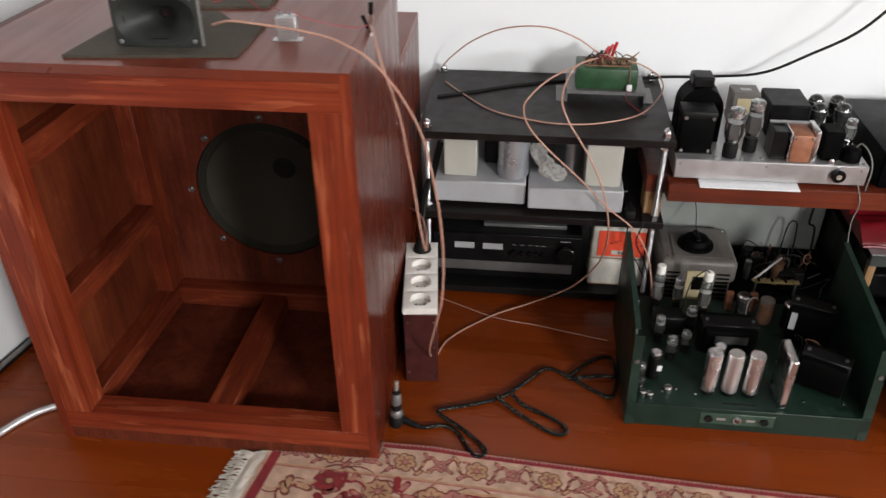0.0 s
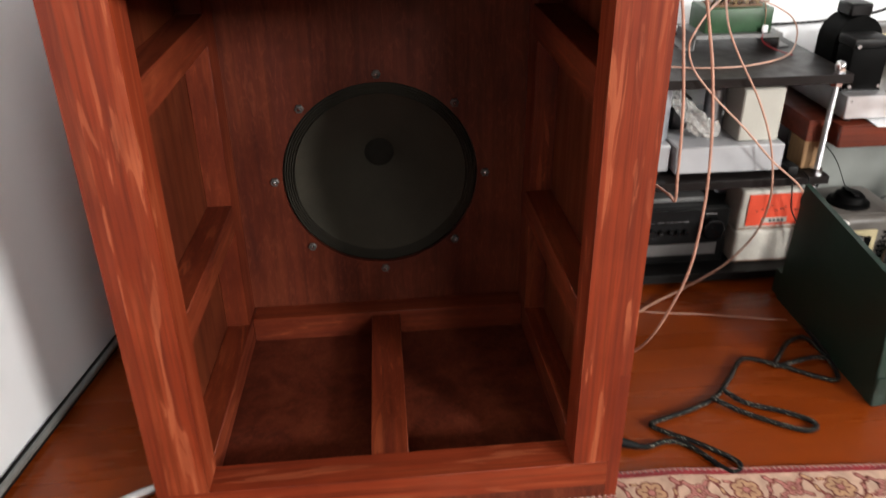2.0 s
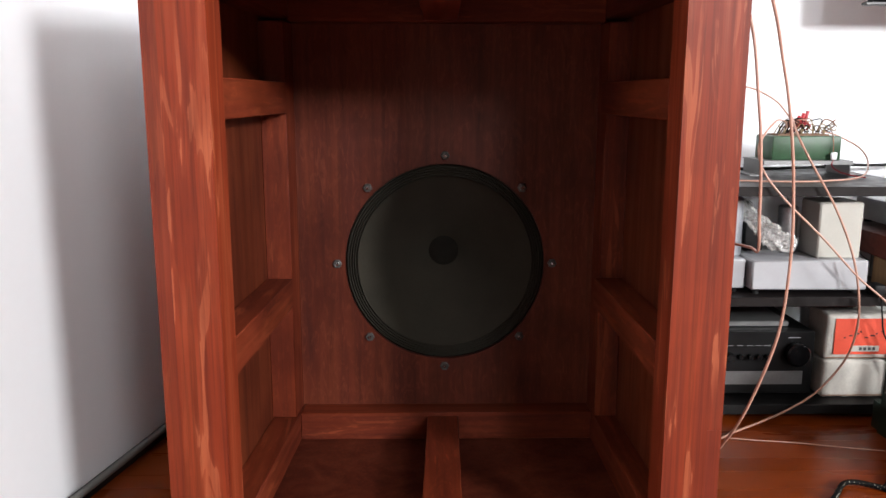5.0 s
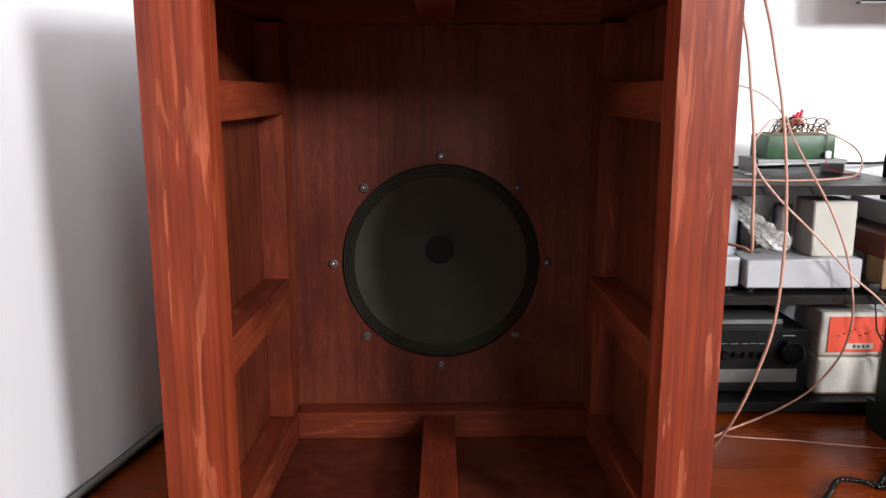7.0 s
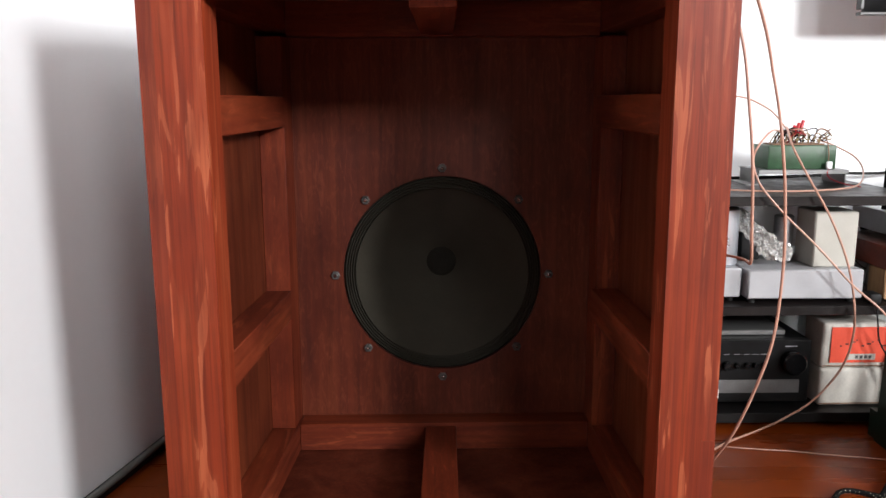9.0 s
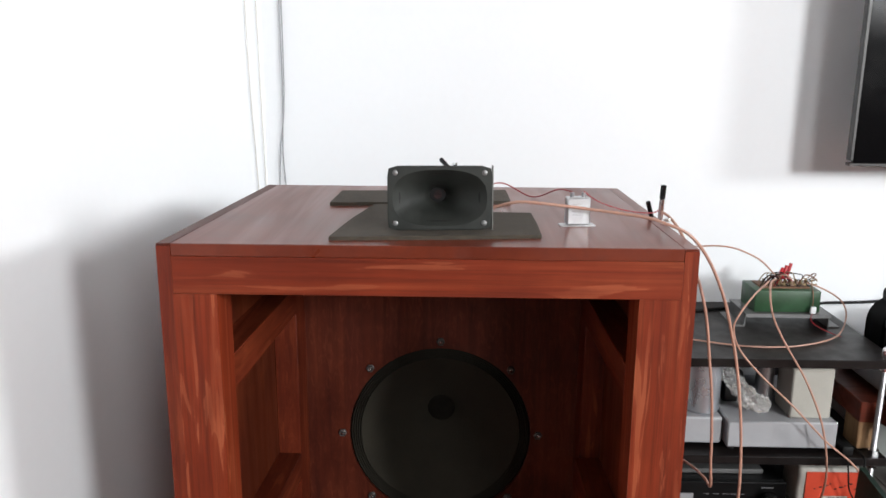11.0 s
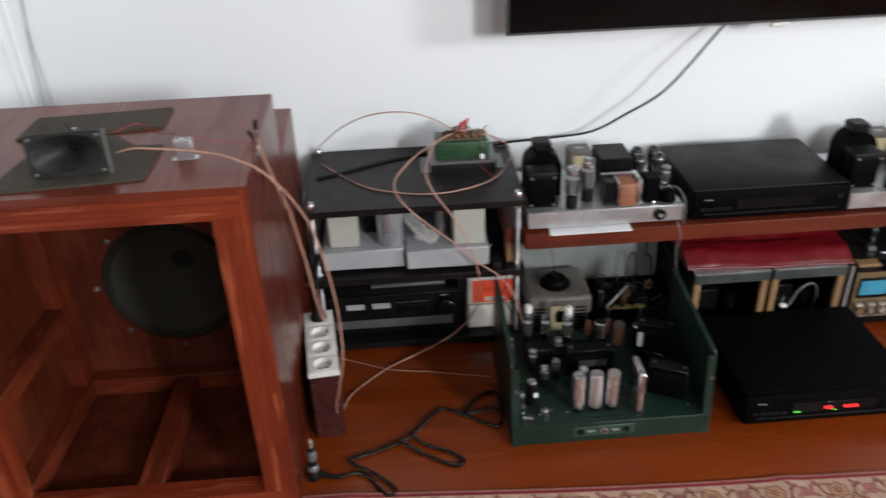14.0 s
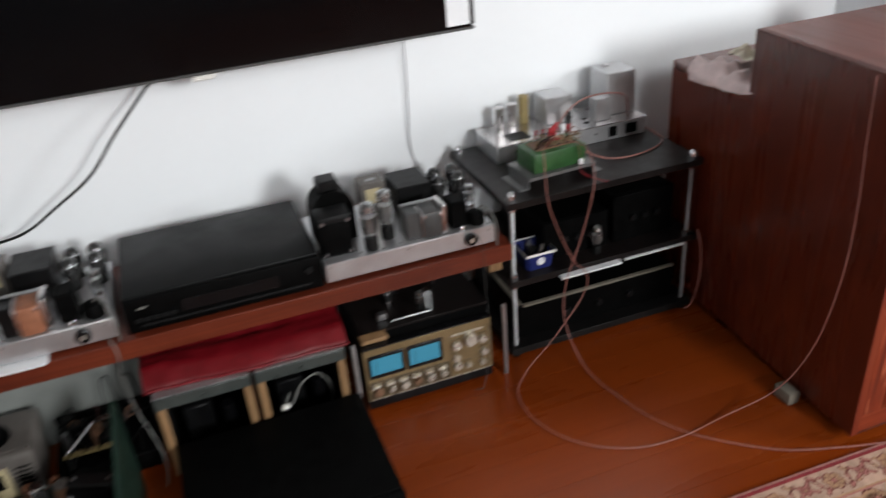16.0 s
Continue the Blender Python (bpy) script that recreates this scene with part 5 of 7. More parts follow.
# ---------------------------------------------------------------- under the shelf board
def variac():
    x0, x1, y0, y1, z1 = 0.858, 1.042, 2.052, 2.22, 0.15
    cx, cy = 0.948, 2.125
    c = thing("variable_transformer", (cx, 2.14, 0), "grey metal variable transformer with a black knob on top", "transformer")
    part("case", boxed(x0 + 0.006, x1 - 0.006, y0 + 0.006, y1 - 0.006, 0.012, 0.1, bev=0.02, seg=4), VARIAC_GREY, c, "rounded warm grey metal case")
    part("top_cover", boxed(x0, x1, y0, y1, 0.086, z1, bev=0.014, seg=4), VARIAC_GREY, c, "rounded grey top cover")
    for x in (x0 + 0.035, x1 - 0.035):
        for y in (y0 + 0.035, y1 - 0.035):
            part("foot", cyled((x, y, 0), (x, y, 0.0125), 0.012, 12), RUBBER, c)
    part("meter_panel", boxed(x0 + 0.066, x0 + 0.122, y0 - 0.004, y0 + 0.01, 0.03, 0.122, bev=0.001), LABEL_CREAM, c, "cream panel with a dark meter window")
    part("meter_window", boxed(x0 + 0.08, x0 + 0.11, y0 - 0.0055, y0 - 0.0041, 0.07, 0.108), DARK_METAL, c)
    for xa in (x0 + 0.018, x0 + 0.136):
        for k in range(7):
            part("vent_slot", boxed(xa, xa + 0.032, y0 - 0.0006, y0 + 0.008, 0.04 + 0.012 * k, 0.0455 + 0.012 * k, bev=0.0006), DARK_METAL, c)
    part("dial_plate", boxed(cx - 0.058, cx + 0.058, cy - 0.055, cy + 0.055, z1 + 0.0002, z1 + 0.002, bev=0.0005), VARIAC_GREY, c, "square dial plate")
    k = part("knob", lathe(bmesh.new(), [(0, 0), (0.044, 0), (0.043, 0.006), (0.034, 0.009), (0.03, 0.02), (0.026, 0.023), (0, 0.023)], (cx, cy, z1 + 0.0021), (0, 0, 1), 36), DARK_METAL, c, "black bakelite knob")
    part("knob_grip", boxed(cx - 0.006, cx + 0.006, cy - 0.026, cy + 0.026, z1 + 0.0252, z1 + 0.031, bev=0.002), GLOSS_BLACK, k)
    for x in (x0 + 0.016, x1 - 0.016):
        for y in (y0 + 0.02, y1 - 0.02):
            part("top_screw", lathe(bmesh.new(), [(0.004, 0), (0.003, 0.0018), (0, 0.002)], (x, y, z1 - 0.0015), (0, 0, 1), 10), CHROME, c)


variac()
cable("variac_wire", [(0.95, 2.15, 0.178), (0.95, 2.22, 0.225), (0.93, 2.3, 0.25), (0.88, 2.32, 0.27), (0.86, 2.34, 0.3)], 0.001, RUBBER, "thin black wire rising from the grey transformer", "wire", "loose wires")


def junk_chassis():
    """Dark stripped chassis full of wiring on the floor behind the green one."""
    x0, x1, y0, y1 = 1.06, 1.285, 2.06, 2.24
    c = thing("stripped_chassis", (1.17, 2.15, 0), "dark stripped chassis with loose wiring and small parts", "chassis")
    part("tray", boxed(x0, x1, y0, y1, 0.0, 0.05, bev=0.003), DARK_METAL, c)
    part("back_panel", boxed(x0, x1, y1 - 0.012, y1, 0.0505, 0.085, bev=0.002), DARK_METAL, c)
    part("side_panel", boxed(x1 - 0.01, x1, y0 + 0.04, y1 - 0.0125, 0.0505, 0.1, bev=0.002), DARK_METAL, c)
    rnd = random.Random(21)
    for k in range(7):
        x, y = rnd.uniform(x0 + 0.03, x1 - 0.05), rnd.uniform(y0 + 0.05, y1 - 0.05)
        h = rnd.uniform(0.03, 0.07)
        if k % 2:
            part("small_can", cyled((x, y, 0.05), (x, y, 0.05 + h), rnd.uniform(0.008, 0.015), 14, bev=0.001), (STEEL, BROWN_PAPER, BLACK_PAINT)[k % 3], c)
        else:
            part("small_transformer", boxed(x - 0.018, x + 0.018, y - 0.015, y + 0.015, 0.05, 0.05 + h, bev=0.002), BLACK_PAINT, c)
    for k in range(9):
        x, y = rnd.uniform(x0 + 0.02, x1 - 0.03), rnd.uniform(y0 + 0.02, y1 - 0.04)
        pts = [(x, y, 0.052)]
        for j in range(3):
            pts.append((pts[-1][0] + rnd.uniform(-0.06, 0.06), min(y1 - 0.02, max(y0, pts[-1][1] + rnd.uniform(-0.05, 0.06))), rnd.uniform(0.06, 0.12)))
        pts.append((pts[-1][0], pts[-1][1], 0.052))
        part("loose_wire", tube(bmesh.new(), pts, 0.0014, 6, 6), (RUBBER, DARK_STRIP, RUBBER, DARK_RED, RUBBER)[k % 5], c)
    part("tag_strip", boxed(x0 + 0.03, x0 + 0.14, y0 + 0.01, y0 + 0.022, 0.085, 0.09, m=None), YELLOW, c, "yellowed tag strip")
    part("strip_leg", boxed(x0 + 0.035, x0 + 0.04, y0 + 0.012, y0 + 0.02, 0.05, 0.0848), STEEL, c)
    part("strip_leg", boxed(x0 + 0.13, x0 + 0.135, y0 + 0.012, y0 + 0.02, 0.05, 0.0848), STEEL, c)
    for k in range(6):
        part("tag", boxed(x0 + 0.04 + 0.016 * k, x0 + 0.046 + 0.016 * k, y0 + 0.009, y0 + 0.023, 0.0902, 0.093), (DARK_METAL, GOLD_FACE)[k % 2], c)
    part("metal_rod", cyled((x0 + 0.03, y0 + 0.02, 0.0852), (x0 + 0.1, y0 + 0.06, 0.13), 0.0032, 10), ALU, c, "thin bright metal rod")
    for k in range(9):
        zc = 0.098 + 0.006 * (k % 2)
        loop = [(x0 + 0.03 + 0.021 * k + 0.009 * math.cos(q), y0 + 0.1 + 0.004 * math.sin(q), zc + 0.012 * math.sin(q)) for q in [2 * math.pi * j / 8 for j in range(8)]]
        part("wire_loop", tube(bmesh.new(), loop, 0.0012, 6, 3), (RUBBER, BROWN_PAPER, DARK_METAL)[k % 3], c)
    part("thick_lead", tube(bmesh.new(), [(x0 + 0.12, y1 - 0.04, 0.055), (x0 + 0.123, y1 - 0.035, 0.14), (x0 + 0.13, y1 - 0.032, 0.18), (x0 + 0.145, y1 - 0.032, 0.182), (x0 + 0.15, y1 - 0.035, 0.15), (x0 + 0.152, y1 - 0.04, 0.055)], 0.002), RUBBER, c)
    part("thick_lead", tube(bmesh.new(), [(x0 + 0.2, y1 - 0.03, 0.055), (x0 + 0.195, y1 - 0.028, 0.16), (x0 + 0.178, y1 - 0.027, 0.18), (x0 + 0.18, y1 - 0.026, 0.235)], 0.003), RUBBER, c)


junk_chassis()
# Added sheet: its grey stands in for the wall in shade below the shelf.
single("grey_board", boxed(0.856, 1.285, 2.25, 2.262, 0.0, 0.3, bev=0.001), WALL_SHADE_GREY, (1.07, 2.256, 0), "added grey sheet standing in for the shaded wall under the shelf", "board")
single("black_board", boxed(1.292, 1.304, 2.1, 2.4, 0.0, 0.21, bev=0.002), BLACK_BOARD, (1.298, 2.25, 0), "upright black board under the shelf", "board")


def wood_sided_case(x0, x1, label):
    """Low equipment case with pale wooden cheeks and a grey metal front rail."""
    y0, y1, zt = 2.005, 2.33, 0.225
    c = thing("equipment_case", ((x0 + x1) / 2, 2.15, 0), label, "equipment case", "equipment cases")
    for xa in (x0 + 0.005, x1 - 0.023):
        ch = part("wooden_cheek", boxed(xa, xa + 0.018, y0, y0 + 0.016, 0.0, 0.203, bev=0.002), PALE_WOOD, c, "raw pale wooden front edge")
        # The cheek's depth is coloured black in place of the shade within the case.
        part("side_board", boxed(xa + 0.002, xa + 0.016, y0 + 0.0165, y1, 0.0, 0.203, bev=0.001), BLACK_BOARD, ch, "rest of the cheek, coloured dark for shade")
    part("front_rail", boxed(x0 + 0.004, x1 - 0.004, y0 - 0.004, y0 + 0.008, 0.196, zt - 0.0005, bev=0.001), RAIL_GREY, c, "grey metal front rail")
    part("top_plate", boxed(x0 + 0.004, x1 - 0.004, y0, y1, zt, zt + 0.002), ALU, c)
    part("floor_plate", boxed(x0 + 0.0245, x1 - 0.0245, y0 + 0.02, y1, 0.02, 0.024), DARK_METAL, c)
    part("back_plate", boxed(x0 + 0.0245, x1 - 0.0245, y1 - 0.01, y1, 0.025, 0.2), DARK_METAL, c)
    part("transformer", boxed(x0 + 0.05, x0 + 0.115, y0 + 0.08, y0 + 0.16, 0.0245, 0.12, bev=0.004), BLACK_PAINT, c)
    part("capacitor", cyled((x1 - 0.065, y0 + 0.09, 0.0245), (x1 - 0.065, y0 + 0.09, 0.1), 0.018, 18, bev=0.002), GLOSS_BLACK, c)
    part("rail_screw", lathe(bmesh.new(), [(0.003, 0), (0.0025, 0.0012), (0, 0.0015)], ((x0 + x1) / 2, y0 - 0.004, 0.211), (0, -1, 0), 8), CHROME, c)
    return c


wood_sided_case(1.306, 1.524, "open equipment case with pale wooden sides")
case_two = wood_sided_case(1.526, 1.742, "open equipment case with pale wooden sides and a white lead")
part("white_lead", tube(bmesh.new(), [(1.6, 2.02, 0.095), (1.63, 2.03, 0.14), (1.67, 2.04, 0.15), (1.7, 2.06, 0.1), (1.705, 2.08, 0.03)], 0.0024), GREY_CORD, case_two)
part("white_connector", boxed(1.574, 1.594, 2.014, 2.028, 0.089, 0.1, bev=0.003), WHITE_PLASTIC, case_two)
part("connector_lead", tube(bmesh.new(), [(1.585, 2.03, 0.095), (1.6, 2.06, 0.1), (1.6, 2.1, 0.06), (1.61, 2.12, 0.024)], 0.0025), GREY_CORD, case_two)


def red_cover():
    bm = bmesh.new()
    x0, x1, y0, y1 = 1.296, 1.752, 2.0, 2.34
    nx, ny = 60, 30
    def hgt(u, v):
        step = 1 / (1 + math.exp(-(v - 0.36 - 0.05 * math.sin(3 * u + 1)) * 60))
        return 0.014 + 0.02 * math.sin(math.pi * min(1, v / 0.4)) ** 0.7 * (1 - step) + step * (0.03 + 0.016 * math.sin(math.pi * min(1.0, (v - 0.3) / 0.7))) + 0.007 * noise.noise(Vector((u * 3, v * 9, 0))) + 0.003 * noise.noise(Vector((u * 14, v * 16, 3)))
    top, bot = [], []
    for i in range(nx + 1):
        u = i / nx
        x = x0 + (x1 - x0) * u
        col, low = [], []
        for j in range(ny + 1):
            v = j / ny
            front = 2.03 - 0.022 * u + 0.003 * math.sin(u * 9)
            y = front + (y1 - front) * v
            edge = min(1.0, v / 0.16)
            h = hgt(u, v) * (0.32 + 0.68 * (1 - (1 - edge) ** 2))
            col.append(bm.verts.new((x, y, 0.2275 + h)))
            low.append(bm.verts.new((x, y, 0.2273)))
        top.append(col)
        bot.append(low)
    for a, b, c, d in zip(top, top[1:], bot, bot[1:]):
        for j in range(ny):
            bm.faces.new((a[j], b[j], b[j + 1], a[j + 1]))
        bm.faces.new((c[0], d[0], b[0], a[0]))
        bm.faces.new((a[ny], b[ny], d[ny], c[ny]))
    bm.faces.new([c for c in bot[0]] + [c for c in reversed(top[0])])
    bm.faces.new([c for c in reversed(bot[-1])] + [c for c in top[-1]])
    c = thing("red_cover", (1.53, 2.17, 0.2273), "folded glossy red cloth cover lying on the equipment cases", "cloth")
    part("folds", bm, RED_CLOTH, c, limit=70)
    part("hem", tube(bmesh.new(), [(x0 + (x1 - x0) * k / 14, 2.03 - 0.022 * k / 14 + 0.003 * math.sin(k / 14 * 9) - 0.001, 0.2318 + 0.0012 * math.sin(k * 2.3)) for k in range(15)], 0.0042, 8, 4), RED_CLOTH, c, "rolled red hem")


red_cover()


def meter_amplifier():
    x0, x1, y0, z0, z1 = 1.782, 2.112, 2.017, 0.038, 0.19
    c = thing("meter_amplifier", (1.947, 2.2, 0), "hi-fi amplifier with a champagne front and two lit blue meters", "amplifier")
    part("case", boxed(x0 + 0.002, x1 - 0.002, y0 + 0.012, 2.36, z0, z1 - 0.002, bev=0.003), BLACK_CASE, c, "black case")
    part("fascia", boxed(x0, x1, y0, y0 + 0.0115, z0, z1, bev=0.002), GOLD_FACE, c, "champagne gold front panel")
    part("top_edge", boxed(x0, x1, y0 - 0.003, y0 + 0.02, z1 + 0.0005, z1 + 0.006, bev=0.001), GLOSS_BLACK, c)
    part("bottom_edge", boxed(x0, x1, y0 + 0.002, y0 + 0.02, 0.012, z0 - 0.0005, bev=0.001), GLOSS_BLACK, c)
    part("lower_strip", boxed(x0 + 0.004, x0 + 0.216, y0 - 0.0012, y0 - 0.0001, z0 + 0.006, 0.094, bev=0.0004), BRONZE, c, "dark bronze control strip")
    part("strip_line", boxed(x0 + 0.004, x1 - 0.004, y0 - 0.002, y0 - 0.0013, z0 + 0.002, z0 + 0.0045), KNOB_SILVER, c)
    for xa in (x0 + 0.008, x0 + 0.106):
        b = part("meter_bezel", boxed(xa, xa + 0.093, y0 - 0.004, y0 - 0.0001, 0.104, 0.172, bev=0.002), GLOSS_BLACK, c, "black meter surround")
        part("meter_face", boxed(xa + 0.007, xa + 0.084, y0 - 0.0052, y0 - 0.0041, 0.117, 0.163), BLUE_GLOW, b, "blue lit meter")
        part("meter_needle", boxed(xa + 0.02, xa + 0.021, y0 - 0.0058, y0 - 0.0053, 0.12, 0.156), RUBBER, b)
    for k in range(6):
        x = x0 + 0.022 + k * 0.034
        part("lever", boxed(x - 0.011, x + 0.011, y0 - 0.014, y0 - 0.0013, 0.081, 0.088, bev=0.001), KNOB_SILVER, c)
        part("small_knob", cyled((x + 0.004, y0 - 0.0013, 0.064), (x + 0.004, y0 - 0.012, 0.064), 0.008 if k % 2 else 0.0105, 18, bev=0.001), KNOB_SILVER if k % 3 else BROWN_PAPER, c)
    part("legend_bar", boxed(x0 + 0.222, x1 - 0.02, y0 - 0.0016, y0 - 0.0001, 0.163, 0.168), KNOB_SILVER, c, "pale engraved bar")
    part("main_knob", cyled((x0 + 0.27, y0 - 0.0001, 0.148), (x0 + 0.27, y0 - 0.022, 0.148), 0.0165, 28, bev=0.002), KNOB_SILVER, c)
    for x, z, r in ((0.234, 0.137, 0.012), (0.304, 0.137, 0.011), (0.232, 0.1, 0.009), (0.306, 0.098, 0.01), (0.234, 0.075, 0.011), (0.262, 0.07, 0.007), (0.3, 0.068, 0.008)):
        part("side_knob", cyled((x0 + x, y0 - 0.0001, z), (x0 + x, y0 - 0.014, z), r, 18, bev=0.0015), KNOB_SILVER, c)
        part("knob_mark", boxed(x0 + x - 0.014, x0 + x + 0.014, y0 - 0.0012, y0 - 0.0001, z + r + 0.003, z + r + 0.005), BRONZE, c)
    for x in (x0 + 0.04, x1 - 0.04):
        for y in (y0 + 0.05, 2.3):
            part("foot", cyled((x, y, 0), (x, y, z0), 0.016, 14), RUBBER, c)


meter_amplifier()
for x in (1.762, 2.15):
    single("steel_post", cyled((x, 2.02, 0.0), (x, 2.02, 0.213), 0.0055, 12, bev=0.001), ALU, (x, 2.02, 0), "bright steel post beside the meter amplifier", "post", "steel posts")


def small_parts_board():
    z = 0.1965
    c = thing("valve_board", (1.93, 2.2, z), "dark board with small valves and bright metal parts", "circuit board")
    part("board", boxed(1.79, 2.122, 2.065, 2.33, z, z + 0.008, bev=0.001), LAMINATE, c)
    part("spare_block", boxed(1.786, 1.852, 2.03, 2.062, z, z + 0.011, bev=0.002), PALE_WOOD, c)
    rnd = random.Random(4)
    for k in range(6):
        x, y = 1.86 + 0.034 * k, 2.11 + 0.05 * (k % 3)
        if k % 2:
            valve(c, x, y, z + 0.008, 0.011, 0.05, "clear" if k == 3 else "smoke", CHROME if k == 1 else RUBBER)
        else:
            part("metal_part", boxed(x - 0.012, x + 0.012, y - 0.01, y + 0.01, z + 0.008, z + 0.02 + 0.02 * rnd.random(), bev=0.002), (STEEL, BLACK_PAINT, CHROME)[k // 2], c)
    part("handle_bar", tube(bmesh.new(), [(1.88, 2.085, z + 0.012), (1.92, 2.083, z + 0.014), (1.98, 2.084, z + 0.013)], 0.003), STEEL, c)


small_parts_board()


# ---------------------------------------------------------------- green chassis on the floor
def green_chassis():
    x0, x1, y0, y1 = 0.755, 1.242, 1.645, 2.03
    dz = 0.055
    c = thing("green_amplifier", (0.99, 1.86, 0), "dark green open-sided valve amplifier chassis with silver cans", "amplifier")
    part("deck", boxed(x0 + 0.004, x1 - 0.004, y0 + 0.004, y1, 0.0, dz, bev=0.001), GREEN_CHASSIS, c, "dark green deck")
    part("front_lip", boxed(x0, x1, y0, y0 + 0.0036, 0.0, dz + 0.003, bev=0.001), GREEN_CHASSIS, c)
    outline = [(y0 + 0.003, 0.0), (2.0, 0.0), (1.985, 0.265), (1.678, 0.228), (1.672, 0.218)]
    for xa, xb in ((x0 - 0.0005, x0 + 0.0035), (x1 - 0.0035, x1 + 0.0005)):
        part("side_wall", side_plate(bmesh.new(), outline, xa, xb), GREEN_CHASSIS, c)
    for xa, xb, s in ((x0 - 0.001, x0 + 0.018, 1), (x1 - 0.018, x1 + 0.001, -1)):
        bm = bmesh.new()
        slab(bm, [(xa, -0.003), (xb, -0.003), (xb, 0.0), (xa, 0.0)], 0.0, 0.219)
        m = Matrix.Translation((0, y0 + 0.0005, 0.001)) @ Matrix.Rotation(radians(-6.5), 4, "X")
        bm.transform(m)
        part("side_flange", bm, GREEN_CHASSIS, c)
        bm = bmesh.new()
        slab(bm, [(xa, 0), (xb - 0.008 if s > 0 else xb, 0), (xb - 0.008 if s > 0 else xb, 0.308), (xa, 0.308)] if s > 0 else [(xa + 0.008, 0), (xb, 0), (xb, 0.308), (xa + 0.008, 0.308)], 0.0, 0.0025)
        bm.transform(Matrix.Translation((0, 1.678, 0.2285)) @ Matrix.Rotation(radians(6.9), 4, "X"))
        part("top_flange", bm, GREEN_CHASSIS, c)
        part("flange_bolt", lathe(bmesh.new(), [(0.005, 0), (0.005, 0.003), (0, 0.004)], ((xa + xb) / 2, 1.659, 0.16), (0, -0.99, 0.11), 8), STEEL, c)
    pp = part("control_plate", boxed(0.905, 1.055, y0 - 0.002, y0 - 0.0002, 0.018, 0.048, bev=0.001), PLATE_GREEN, c, "lighter grey-green control plate")
    part("red_button", cyled((0.98, y0 - 0.002, 0.033), (0.98, y0 - 0.008, 0.033), 0.005, 14, bev=0.001), DARK_RED, pp)
    part("button_ring", lathe(bmesh.new(), [(0.0055, 0), (0.008, 0), (0.008, 0.003), (0.0055, 0.003), (0.0055, 0)], (0.98, y0 - 0.002, 0.033), (0, -1, 0), 18), ALU, pp)
    for x in (0.923, 1.035):
        part("socket", cyled((x, y0 - 0.002, 0.033), (x, y0 - 0.006, 0.033), 0.0085, 16), RUBBER, pp)
    for x in (0.948, 1.008):
        part("printed_mark", boxed(x - 0.009, x + 0.009, y0 - 0.0026, y0 - 0.0021, 0.03, 0.036), ALU, pp)
    part("slot", boxed(0.95, 1.02, y0 + 0.02, y0 + 0.024, dz, dz + 0.0006), RUBBER, c)
    for k, x in enumerate((0.925, 0.968, 1.01)):
        cz = cyled((x, 1.7, dz), (x, 1.7, dz + 0.012), 0.0135, 20)
        b = part("can_base", cz, BLACK_PAINT, c)
        part("can", lathe(bmesh.new(), [(0.0165, 0), (0.0172, 0.003), (0.0165, 0.005), (0.0165, 0.094), (0.015, 0.097), (0, 0.097)], (x, 1.7, dz + 0.012), (0, 0, 1), 24), ALU_CAN, b, "bright aluminium can")
    part("short_can", cyled((0.945, 1.74, dz), (0.945, 1.74, dz + 0.095), 0.012, 18, bev=0.002), ALU_CAN, c)
    part("flat_can", boxed(1.06, 1.077, 1.66, 1.735, dz, dz + 0.128, bev=0.003), ALU_CAN, c, "flat bright metal can")
    for x, y, w, d, h, turn in ((1.162, 1.74, 0.09, 0.07, 0.086, -26), (1.17, 1.885, 0.09, 0.075, 0.112, -20), (0.985, 1.845, 0.115, 0.075, 0.08, 0)):
        m = Matrix.Translation((x, y, dz)) @ Matrix.Rotation(radians(turn), 4, "Z")
        t = part("black_transformer", boxed(-w / 2, w / 2, -d / 2, d / 2, 0.012, h - 0.004, bev=0.006, m=m, seg=2), DARK_METAL, c, "black transformer")
        part("frame_band", boxed(-w / 2 - 0.003, w / 2 + 0.003, -d * 0.25, d * 0.25, 0, h, bev=0.002, m=m), BLACK_PAINT, t)
        if turn == -20:
            part("side_label", boxed(-w / 2 + 0.002, -w / 2 + 0.015, -d / 2 - 0.0012, -d / 2 - 0.0003, 0.055, h - 0.012, m=m), GREY_PAINT, t, "pale grey label")
        for sx in (-1, 1):
            part("bolt", lathe(bmesh.new(), [(0.004, 0), (0.004, 0.003), (0, 0.004)], m @ Vector((sx * (w / 2 - 0.008), 0, h)), (0, 0, 1), 8), STEEL, t)
    part("nameplate", boxed(0.95, 1.02, 1.806, 1.8072, dz + 0.045, dz + 0.065), DARK_STRIP, c)
    # small coils and a labelled can near the front edge
    lc = part("labelled_can", cyled((0.815, 1.735, dz), (0.815, 1.735, dz + 0.062), 0.0135, 18, bev=0.002), BLACK_PAINT, c, "small black can with a silver top")
    part("can_top", cyled((0.815, 1.735, dz + 0.0622), (0.815, 1.735, dz + 0.072), 0.0125, 18, bev=0.003), ALU_CAN, lc)
    part("can_label", boxed(0.819, 0.829, 1.7195, 1.7205, dz + 0.03, dz + 0.044), PAPER, lc)
    for x, y, r in ((0.787, 1.672, 0.008), (0.802, 1.668, 0.007), (0.842, 1.69, 0.009)):
        b = part("trimmer", cyled((x, y, dz), (x, y, dz + 0.016), r, 14, bev=0.002), ALU_CAN, c)
        part("trimmer_slot", boxed(x - r * 0.6, x + r * 0.6, y - 0.001, y + 0.001, dz + 0.0161, dz + 0.0168), RUBBER, b)
